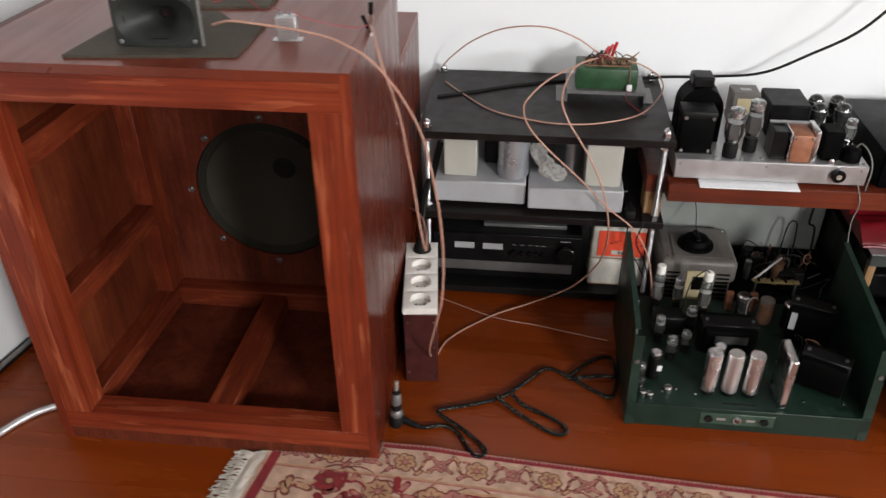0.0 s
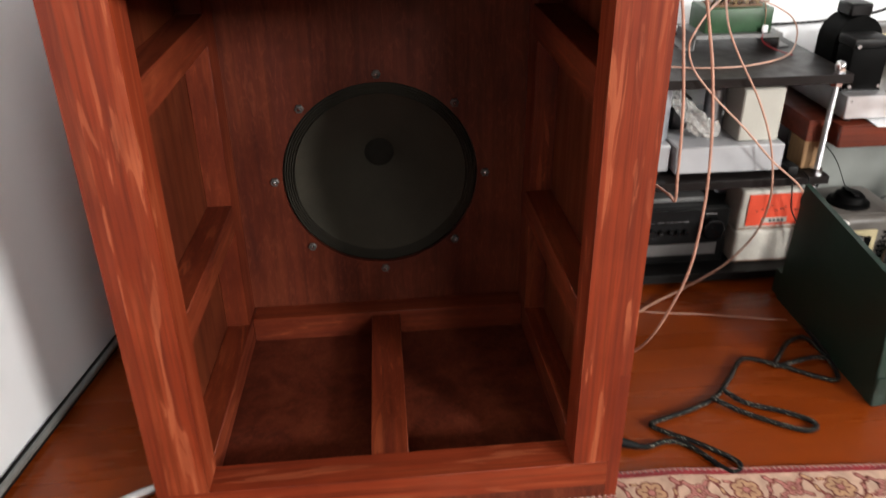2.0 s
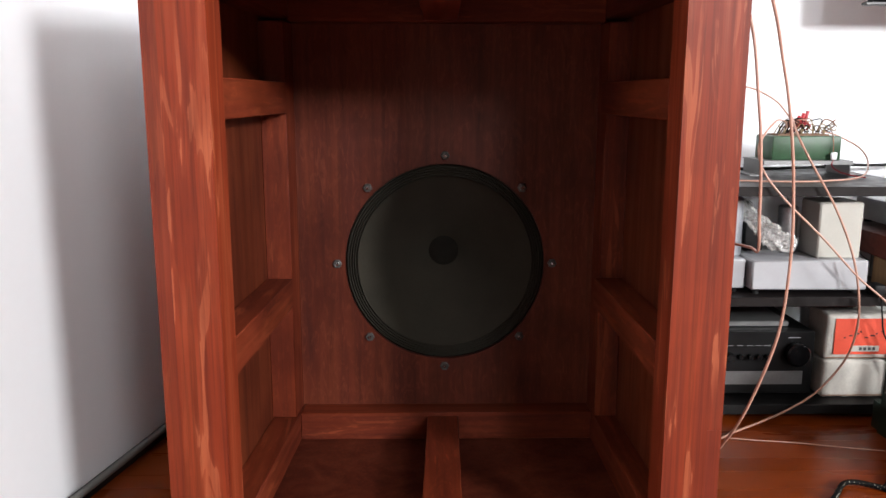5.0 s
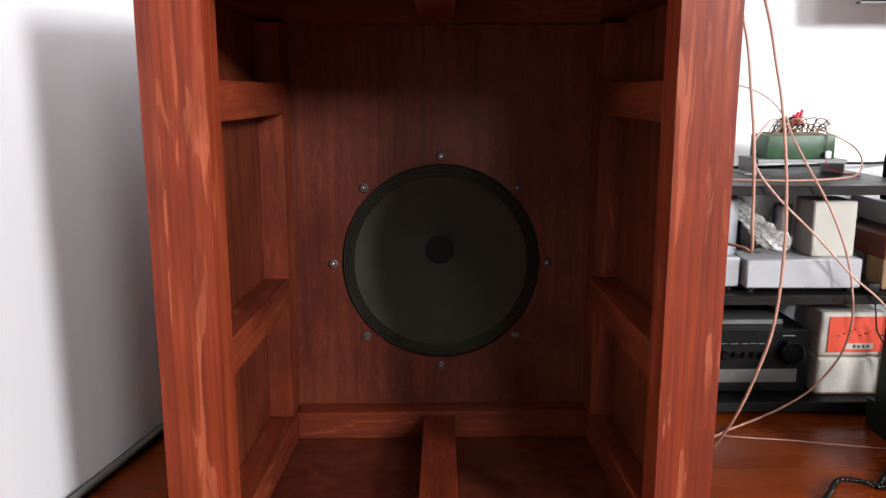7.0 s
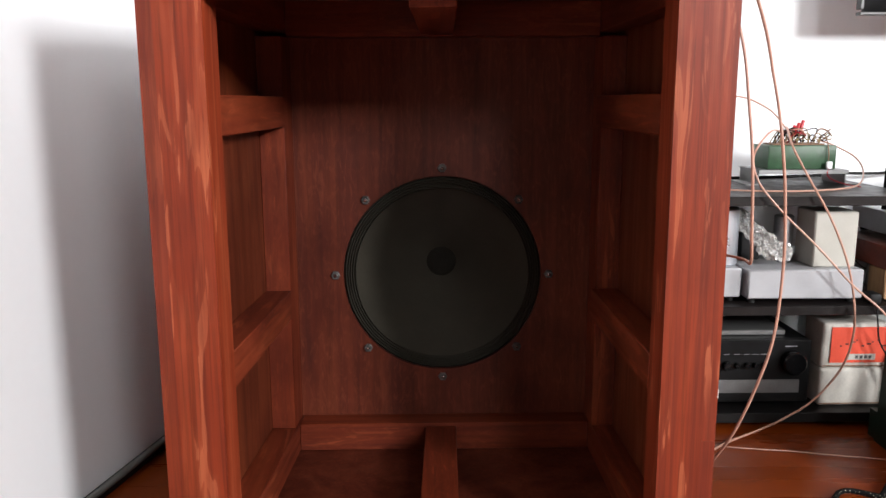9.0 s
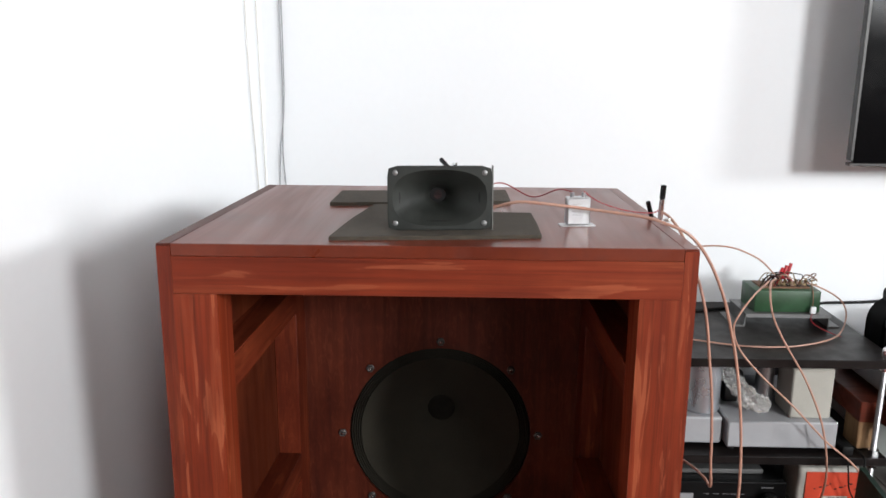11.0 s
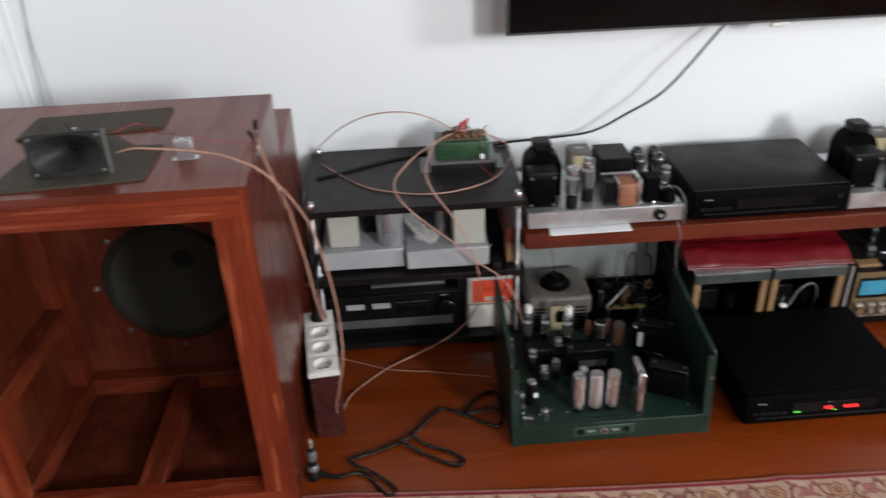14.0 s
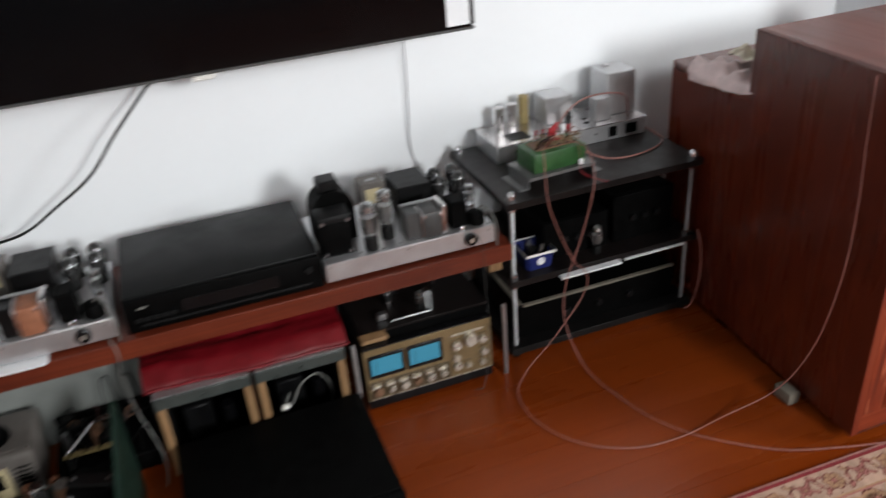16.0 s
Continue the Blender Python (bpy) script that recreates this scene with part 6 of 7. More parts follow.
    # valves: a row along the side wall, and taller ones at the back
    for y, r, h, k in ((1.72, 0.012, 0.055, "smoke"), (1.7, 0.009, 0.03, "smoke"), (1.765, 0.012, 0.06, "smoke")):
        valve(c, 0.785, y, dz, r, h, k, CHROME if r < 0.01 else None)
    for x, y, r, h in ((0.86, 1.8, 0.014, 0.06), (0.895, 1.83, 0.013, 0.055), (0.84, 1.86, 0.013, 0.07), (0.845, 1.972, 0.0145, 0.11), (0.785, 1.9, 0.012, 0.08), (0.95, 1.953, 0.0155, 0.11), (0.895, 1.985, 0.013, 0.09), (0.915, 1.9, 0.0145, 0.07)):
        valve(c, x, y, dz, r, h, "clear", None)
    for x, y in ((0.845, 1.972), (0.95, 1.953)):
        part("ceramic_cap", cyled((x, y, dz + 0.11), (x, y, dz + 0.133), 0.0105, 16, bev=0.002), WHITE_PLASTIC, c, "white ceramic top cap")
    part("cap_lead", tube(bmesh.new(), [(0.95, 1.953, dz + 0.133), (0.935, 1.945, dz + 0.14), (0.905, 1.93, dz + 0.11), (0.895, 1.92, dz)], 0.0014, 6, 5), RUBBER, c)
    part("tall_transformer", boxed(0.83, 0.9, 1.88, 1.925, dz, dz + 0.05, bev=0.003), BLACK_PAINT, c)
    for k, (x, m) in enumerate(((1.044, CHROME), (1.094, BROWN_PAPER), (1.145, BLACK_PAINT))):
        b = part("rear_can", cyled((x, 1.968 - 0.013 * k, dz), (x, 1.968 - 0.013 * k, dz + 0.058), 0.0165, 20, bev=0.002), SMOKE if k == 0 else m, c)
        part("can_top", cyled((x, 1.968 - 0.013 * k, dz + 0.0582), (x, 1.968 - 0.013 * k, dz + 0.066), 0.0165, 20, bev=0.003), VARIAC_GREY if k == 1 else ALU_CAN, b)
    for x in (1.02, 1.075):
        part("relay", boxed(x - 0.008, x + 0.008, 1.99, 2.005, dz, dz + 0.05, bev=0.002), COPPER, c)
    for k in range(5):
        rnd = random.Random(50 + k)
        x, y = rnd.uniform(0.88, 1.15), rnd.uniform(1.78, 1.95)
        part("wire", tube(bmesh.new(), [(x, y, dz), (x + rnd.uniform(-0.04, 0.04), y, dz + 0.07), (x + rnd.uniform(-0.06, 0.06), y + 0.03, dz + 0.06), (x + rnd.uniform(-0.06, 0.06), y + 0.04, dz)], 0.0013, 6, 5), (GREY_CORD, RUBBER, BROWN_PAPER)[k % 3], c)
    for x, y in ((0.83, 1.69), (0.86, 1.7), (1.12, 1.69), (1.2, 1.69), (0.9, 1.69)):
        part("deck_screw", lathe(bmesh.new(), [(0.0035, 0), (0.003, 0.0015), (0, 0.002)], (x, y, dz), (0, 0, 1), 10), CHROME, c)


green_chassis()


# ---------------------------------------------------------------- far rack
def silver_amplifier():
    x0, x1, y0, y1, z = 2.268, 2.716, 2.29, 2.44, 0.46
    c = thing("silver_amplifier", (2.486, 2.365, z), "bare aluminium valve amplifier with square cans on the far rack", "amplifier")
    part("chassis", boxed(x0, x1, y0, y1, z, z + 0.046, bev=0.0015), ALU, c, "bright aluminium chassis")
    part("chassis_lip", boxed(x0 - 0.002, x1 + 0.002, y0 - 0.003, y1 + 0.002, z + 0.0462, z + 0.049, bev=0.0006), ALU_CAN, c)
    t = z + 0.049
    part("round_can", cyled((2.33, 2.415, t), (2.33, 2.415, t + 0.06), 0.015, 20, bev=0.002), ALU_CAN, c)
    part("round_can", cyled((2.368, 2.418, t), (2.368, 2.418, t + 0.062), 0.015, 20, bev=0.002), ALU_CAN, c)
    part("yellow_can", cyled((2.405, 2.42, t), (2.405, 2.42, t + 0.078), 0.0145, 20, bev=0.002), YELLOW, c, "yellow-brown sleeved can")
    part("square_can", boxed(2.445, 2.525, 2.36, 2.435, t, t + 0.076, bev=0.003), ALU, c, "square aluminium can")
    part("small_can", boxed(2.572, 2.622, 2.315, 2.352, t, t + 0.066, bev=0.003), ALU, c, "small square can")
    part("tall_can", boxed(2.622, 2.712, 2.34, 2.436, t, t + 0.12, bev=0.003), ALU, c, "tall square aluminium can")
    part("can_cap", cyled((2.655, 2.41, t + 0.1202), (2.655, 2.41, t + 0.126), 0.012, 16, bev=0.001), ALU_CAN, c)
    part("open_well", boxed(2.315, 2.375, 2.31, 2.36, t, t + 0.001), BLACK_PAINT, c)
    for x in (2.55, 2.56):
        part("deck_hole", cyled((x, 2.325 + 3 * (x - 2.55), t), (x, 2.325 + 3 * (x - 2.55), t + 0.0008), 0.007, 14), BLACK_PAINT, c)
    valve(c, 2.49, 2.318, t, 0.01, 0.05, "smoke", RED_WIRE)
    for x, s in ((2.612, 0.012), (2.67, 0.017)):
        part("outlet", boxed(x - s, x + s, y0 - 0.004, y0 - 0.0001, z + 0.01, z + 0.038, bev=0.001), DARK_METAL, c)
    for k, x in enumerate((2.39, 2.41, 2.43)):
        part("red_terminal", cyled((x, 2.312, t), (x, 2.312, t + 0.014), 0.005, 10, bev=0.001), RED_WIRE if k < 2 else RUBBER, c)
    for x in (2.32, 2.56):
        part("front_screw", lathe(bmesh.new(), [(0.003, 0), (0, 0.0015)], (x, y0, z + 0.025), (0, -1, 0), 8), CHROME, c)


silver_amplifier()
g2 = output_transformer(2.36, 2.168, SH, GREEN_CORE2)
g2.rotation_euler = (0, 0, radians(4))
tagged(g2, "grass-green transformer on an aluminium plate, on the far rack")
cable("transformer_lead", [(2.325, 2.15, 0.553), (2.3, 2.09, 0.558), (2.282, 2.045, 0.52), (2.285, 2.035, 0.45), (2.31, 2.03, 0.37), (2.35, 2.03, 0.28), (2.39, 2.03, 0.225), (2.375, 2.03, 0.16), (2.28, 2.01, 0.07), (2.19, 1.98, 0.02), (2.135, 1.915, 0.005), (2.14, 1.8, 0.005), (2.2, 1.7, 0.005), (2.3, 1.64, 0.005), (2.413, 1.628, 0.005), (2.54, 1.64, 0.01), (2.65, 1.63, 0.04), (2.69, 1.6, 0.12), (2.708, 1.57, 0.24), (2.714, 1.55, 0.4), (2.717, 1.55, 0.55), (2.718, 1.56, 0.68), (2.722, 1.57, 0.812)], 0.0015, ROSE, "rose-coloured cable sweeping over the floor to the far cabinet", group="speaker cables")
cable("transformer_lead", [(2.395, 2.15, 0.553), (2.415, 2.09, 0.55), (2.414, 2.045, 0.5), (2.4, 2.035, 0.43), (2.365, 2.03, 0.32), (2.33, 2.03, 0.22), (2.318, 2.02, 0.14), (2.325, 2.0, 0.07), (2.335, 1.92, 0.012), (2.36, 1.79, 0.005), (2.4, 1.68, 0.005), (2.47, 1.59, 0.005), (2.583, 1.5, 0.005), (2.7, 1.45, 0.009), (2.79, 1.42, 0.012), (2.86, 1.4, 0.012)], 0.0015, ROSE, "rose-coloured cable lying on the floor towards the far cabinet", group="speaker cables")
cable("transformer_lead", [(2.41, 2.16, 0.55), (2.46, 2.17, 0.5), (2.53, 2.17, 0.466), (2.6, 2.16, 0.4635), (2.68, 2.18, 0.4635), (2.725, 2.22, 0.4635), (2.73, 2.28, 0.465), (2.715, 2.32, 0.475)], 0.0021, ROSE, "rose-coloured cable curling on the far rack", group="speaker cables")
cable("transformer_lead", [(2.375, 2.19, 0.56), (2.42, 2.24, 0.56), (2.47, 2.28, 0.575), (2.53, 2.3, 0.59), (2.6, 2.3, 0.592), (2.66, 2.31, 0.57), (2.685, 2.33, 0.511)], 0.0021, ROSE, "rose-coloured cable arching over the silver amplifier", group="speaker cables")
cable("rack_side_cable", [(2.735, 2.05, 0.26), (2.738, 2.03, 0.2), (2.738, 2.03, 0.1), (2.735, 2.05, 0.02), (2.72, 2.06, 0.005)], 0.0021, ROSE, "rose-coloured cable beside the far rack", group="speaker cables")


def parts_tub():
    c = thing("plastic_tub", (2.288, 2.13, 0.24), "blue plastic tub full of small parts under clear film", "tub")
    bm = bmesh.new()
    def ring(s, z):
        return [bm.verts.new((2.288 + sx * 0.04 * s, 2.13 + sy * 0.045 * s, z)) for sx, sy in ((-1, -0.8), (-0.8, -1), (0.8, -1), (1, -0.8), (1, 0.8), (0.8, 1), (-0.8, 1), (-1, 0.8))]
    rs = [ring(0.86, 0.2402), ring(1.0, 0.285), ring(0.96, 0.285), ring(0.84, 0.244)]
    bm.faces.new(rs[0][::-1])
    for a, b in zip(rs, rs[1:]):
        for i in range(8):
            bm.faces.new((a[i], a[(i + 1) % 8], b[(i + 1) % 8], b[i]))
    bm.faces.new(rs[3])
    part("tub", bm, BLUE, c, "blue printed tub")
    bm = bmesh.new()
    a = [bm.verts.new((2.288 + sx * 0.0425, 2.13 + sy * 0.048, 0.2845)) for sx, sy in ((-1, -1), (1, -1), (1, 1), (-1, 1))]
    b = [bm.verts.new((2.288 + sx * 0.0405, 2.13 + sy * 0.046, 0.29)) for sx, sy in ((-1, -1), (1, -1), (1, 1), (-1, 1))]
    for i in range(4):
        bm.faces.new((a[i], a[(i + 1) % 4], b[(i + 1) % 4], b[i]))
    part("rim", bm, WHITE_PLASTIC, c, "white rim")
    part("label_oval", lathe(bmesh.new(), [(0.011, 0), (0.011, 0.001), (0, 0.001)], (2.288, 2.0868, 0.265), (0, -1, 0), 24), PAPER, c)
    rnd = random.Random(9)
    for k in range(7):
        x, y = 2.288 + rnd.uniform(-0.02, 0.02), 2.13 + rnd.uniform(-0.03, 0.03)
        part("loose_part", cyled((x, y, 0.245), (x + rnd.uniform(-0.02, 0.02), y + rnd.uniform(-0.02, 0.02), 0.295), 0.005, 10), (VARIAC_GREY, RUBBER, STEEL)[k % 3], c)


parts_tub()
single("paper_strip", boxed(2.325, 2.5, 2.04, 2.0595, 0.2225, 0.2275, bev=0.0005), PAPER, (2.41, 2.05, 0.2225), "strip of white paper on the shelf edge", "paper", "paper strips")
single("paper_strip", boxed(2.515, 2.7, 2.05, 2.0595, 0.2225, 0.2255, bev=0.0005), PAPER, (2.6, 2.055, 0.2225), "narrow strip of white paper on the shelf edge", "paper", "paper strips")


def dark_unit(x0, x1, y0, y1, z0, z1, label):
    c = thing("dark_equipment_unit", ((x0 + x1) / 2, (y0 + y1) / 2, z0), label, "equipment unit", "dark units")
    part("case", boxed(x0, x1, y0 + 0.01, y1, z0, z1, bev=0.003), DARK_METAL, c)
    part("fascia", boxed(x0 - 0.002, x1 + 0.002, y0, y0 + 0.0095, z0, z1, bev=0.002), DARK_METAL, c)
    for k in range(3):
        part("knob", cyled((x0 + (x1 - x0) * (0.3 + 0.2 * k), y0, (z0 + z1) / 2), (x0 + (x1 - x0) * (0.3 + 0.2 * k), y0 - 0.012, (z0 + z1) / 2), 0.009, 16, bev=0.001), BLACK_PAINT, c)
    return c


dark_unit(2.315, 2.5, 2.12, 2.4, 0.2402, 0.345, "dark metal unit on the middle shelf")
dark_unit(2.52, 2.7, 2.12, 2.4, 0.2402, 0.375, "taller dark metal unit on the middle shelf")
valve_unit = thing("loose_valve", (2.45, 2.1, 0.2402), "single glass valve standing on the middle shelf", "valve")
valve(valve_unit, 2.455, 2.095, 0.2402, 0.014, 0.08, "clear")
u = dark_unit(2.225, 2.705, 2.1, 2.41, 0.032, 0.132, "low black unit with a beige top strip on the bottom shelf")
part("beige_strip", boxed(2.24, 2.7, 2.092, 2.104, 0.1325, 0.138, bev=0.001), STRIP_BEIGE, u, "beige trim strip")
part("beige_strip", boxed(2.228, 2.24, 2.106, 2.3, 0.1325, 0.137, bev=0.001), STRIP_BEIGE, u)


# crumpled thin cloth on the rear housing of the far cabinet, hanging a little over its side
def draped(name, y0, y1, reach, edge, z, seed, hang0, hang1, material, parent):
    bm = bmesh.new()
    nu, nv = 34, 26
    grid = []
    for j in range(nv + 1):
        v = j / nv
        hang, inner = hang0 + (hang1 - hang0) * v, reach * (1 - v) ** 0.55 + 0.012
        rowv = []
        for i in range(nu + 1):
            s = -hang + (hang + inner) * i / nu
            p = Vector((s * 22 + seed, v * 6, seed))
            fold = 0.008 + 0.042 * max(0.0, 0.35 + noise.noise(p)) + 0.008 * noise.noise(p * 2.7)
            y = y0 + (y1 - y0) * v + 0.012 * noise.noise(p * 0.8 + Vector((4, 2, 0)))
            if s < 0.006:
                a = min(1.0, max(0.0, (0.006 - s) / 0.016))
                x = edge + max(s, -0.004 - 0.35 * max(0.0, fold - 0.006)) * a + (1 - a) * s
                zz = z + 0.005 * (1 - a) + 0.004 + min(0.0, s) + fold * (1 - a) * 0.5
            else:
                rim = min(1.0, (inner - s) / 0.02)
                x, zz = edge + s, z + 0.004 + fold * min(1.0, 0.5 + s / 0.03) * max(0.15, rim)
            rowv.append((x, y, zz))
        grid.append(rowv)
    top = [[bm.verts.new(p) for p in r] for r in grid]
    for a, b in zip(top, top[1:]):
        for i in range(nu):
            bm.faces.new((a[i], b[i], b[i + 1], a[i + 1]))
    part(name, bm, material, parent, limit=70)


HOUSING_EDGE = CX0 + 0.045 + TWIN_X
cl = thing("crumpled_cloth", (2.85, 2.03, 0.664), "crumpled thin white and pink cloth on the far cabinet's rear housing", "cloth")
draped("white_cloth", 1.91, 2.17, 0.17, HOUSING_EDGE - 0.015, 0.664, 3.0, 0.004, 0.03, CLOTH, cl)
draped("cream_cloth", 1.93, 2.09, 0.16, HOUSING_EDGE + 0.035, 0.702, 8.0, 0.0, 0.0, CREAM_CLOTH, cl)
single("white_wedge", boxed(2.695, 2.727, 1.61, 1.665, 0.0, 0.034, bev=0.006, seg=2), STRIP_BEIGE, (2.727, 1.6, 0), "small whitish block on the floor against the far cabinet", "block")


# ---------------------------------------------------------------- television and wall cables
def television():
    x0, x1, y0, y1, z0, z1 = 0.83, 2.238, 2.33, 2.385, 0.815, 1.63
    c = thing("television", (1.534, 2.36, z0), "large black wall-mounted flat television with a thin grey frame", "television")
    part("panel", boxed(x0 + 0.008, x1 - 0.008, y0 + 0.002, y0 + 0.012, z0 + 0.007, z1 - 0.008), SCREEN, c, "glossy black screen")
    for nm, a in (("bezel_bottom", (x0, x1, y0, y0 + 0.02, z0, z0 + 0.0065)), ("bezel_top", (x0, x1, y0, y0 + 0.02, z1 - 0.0075, z1)), ("bezel_side", (x0, x0 + 0.0075, y0, y0 + 0.02, z0 + 0.012, z1 - 0.008)), ("bezel_side", (x1 - 0.0075, x1, y0, y0 + 0.02, z0 + 0.012, z1 - 0.008))):
        part(nm, boxed(*a, bev=0.0012), DARK_STRIP, c, "thin grey frame")
    part("rear_cover", boxed(x0 + 0.05, x1 - 0.05, y0 + 0.0125, y1, z0 + 0.03, z1 - 0.05, bev=0.01), BLACK_CASE, c)
    part("wall_mount", boxed(1.3, 1.76, y1 + 0.0005, NORTH - 0.0005, z0 + 0.25, z0 + 0.55), BLACK_PAINT, c)
    part("logo_foot", boxed(1.555, 1.605, y0 - 0.002, y0 + 0.01, z0 - 0.012, z0 - 0.0005, bev=0.002), WHITE_PLASTIC, c, "bright receiver window under the frame")
    st = part("sticker", boxed(x1 - 0.072, x1 - 0.012, y0 + 0.0008, y0 + 0.0016, z0 + 0.014, z0 + 0.11), PAPER, c, "white label sticker with a red mark")
    part("sticker_mark", boxed(x1 - 0.06, x1 - 0.03, y0 + 0.0001, y0 + 0.0006, z0 + 0.085, z0 + 0.1), RED_CARD, st)


television()
cable("tv_cord", [(1.5, 2.395, 0.87), (1.485, 2.4, 0.82), (1.447, 2.404, 0.783), (1.363, 2.366, 0.706), (1.287, 2.366, 0.621), (1.194, 2.384, 0.555), (1.101, 2.412, 0.495), (0.984, 2.44, 0.47), (0.86, 2.425, 0.47), (0.82, 2.42, 0.4665), (0.7, 2.405, 0.4637), (0.6, 2.39, 0.4637), (0.48, 2.35, 0.4637), (0.38, 2.3, 0.4637), (0.29, 2.26, 0.4637)], 0.0036, RUBBER, "black cord from the television along the wall to the rack", "power cord")
cable("tv_cord", [(2.09, 2.4, 0.87), (2.09, 2.45, 0.81), (2.092, 2.466, 0.7), (2.088, 2.467, 0.6), (2.083, 2.467, 0.5), (2.095, 2.465, 0.44), (2.13, 2.46, 0.37)], 0.0018, GREY_PAINT, "thin pale grey cord hanging from the television", "power cord")
cable("hanging_lead", [(2.112, 2.066, 0.39), (2.115, 2.045, 0.36), (2.113, 2.04, 0.3), (2.11, 2.03, 0.22), (2.1, 2.0, 0.12), (2.085, 1.99, 0.05), (2.07, 1.985, 0.004), (2.05, 1.99, 0.002)], 0.0009, DARK_STRIP, "thin grey lead hanging before the meter amplifier", "wire", "loose wires")
cable("hanging_lead", [(1.26, 2.066, 0.37), (1.268, 2.048, 0.33), (1.262, 2.046, 0.28), (1.27, 2.03, 0.2), (1.295, 1.995, 0.12), (1.3, 1.99, 0.05), (1.29, 1.98, 0.004)], 0.0015, GREY_CORD, "pale grey lead hanging from the shelf board", "wire", "loose wires")
cp = thing("cord_plug", (0.772, 2.09, 0.2482), "black cord plug lying on the middle shelf", "plug")
part("plug_body", boxed(0.76, 0.784, 2.066, 2.1, 0.2482, 0.27, bev=0.005, seg=2), RUBBER, cp)
part("plug_neck", cyled((0.772, 2.1, 0.26), (0.774, 2.125, 0.258), 0.006, 12), RUBBER, cp)
part("plug_cord", tube(bmesh.new(), [(0.768, 2.07, 0.253), (0.766, 2.052, 0.245), (0.768, 2.046, 0.215), (0.775, 2.046, 0.18), (0.8, 2.046, 0.14), (0.82, 2.046, 0.1)], 0.0016), RUBBER, cp)
cable("rack_wire", [(0.802, 2.1, 0.252), (0.8, 2.05, 0.246), (0.79, 2.045, 0.2), (0.815, 2.045, 0.15), (0.83, 2.05, 0.1)], 0.0018, RUBBER, "thin dark wire hanging beside the cartons", "wire", "loose wires")


# ---------------------------------------------------------------- rug
def rug_edge(x):
    """The far edge of the rug, a little wavy."""
    return 1.527 - 0.05 * (x - 0.3) + 0.012 * max(0.0, x - 1.2) + 0.004 * math.sin(x * 5.0)


def rug_y(x, v):
    """Depth v in from the far edge; before the cabinet the edge is folded under."""
    y = rug_edge(x) - v
    return min(y, CY0 - 0.001) if x < CX1 + 0.001 else y


def rug_height(x, v):
    return 0.006 + 0.004 * math.exp(-((x - 0.36) / 0.05) ** 2 - (v / 0.05) ** 2) + 0.005 * math.exp(-((x - 1.36) / 0.025) ** 2 - (v / 0.06) ** 2)


RX0, RX1, RDEEP = 0.035, 3.3, 2.2


def skew(x, v):
    """The short end runs a little aslant."""
    return 0.16 * min(v, 0.5) * max(0.0, 1 - (x - RX0) / 0.2)


def cloth_plain(name, col, vary=0.2):
    return plain(name, col, 0.95, 0, vary, 45, 0.9, 0, 420)


RUG_CREAM = cloth_plain("rug_cream_pile", (0.45, 0.29, 0.21), 0.3)
RUG_STITCH = cloth_plain("rose_white_stitching", (0.4, 0.23, 0.2), 0.2)
RUG_WHITE = cloth_plain("white_cotton_fringe", (0.5, 0.45, 0.39), 0.2)
RUG_RED = cloth_plain("rug_dark_red_pile", (0.21, 0.014, 0.019), 0.35)
RUG_PINK = cloth_plain("rug_rose_pile", (0.37, 0.14, 0.115), 0.3)
RUG_TAN = cloth_plain("rug_tan_pile", (0.4, 0.225, 0.125), 0.3)
RUG_BROWN = cloth_plain("rug_brown_pile", (0.15, 0.034, 0.025), 0.35)


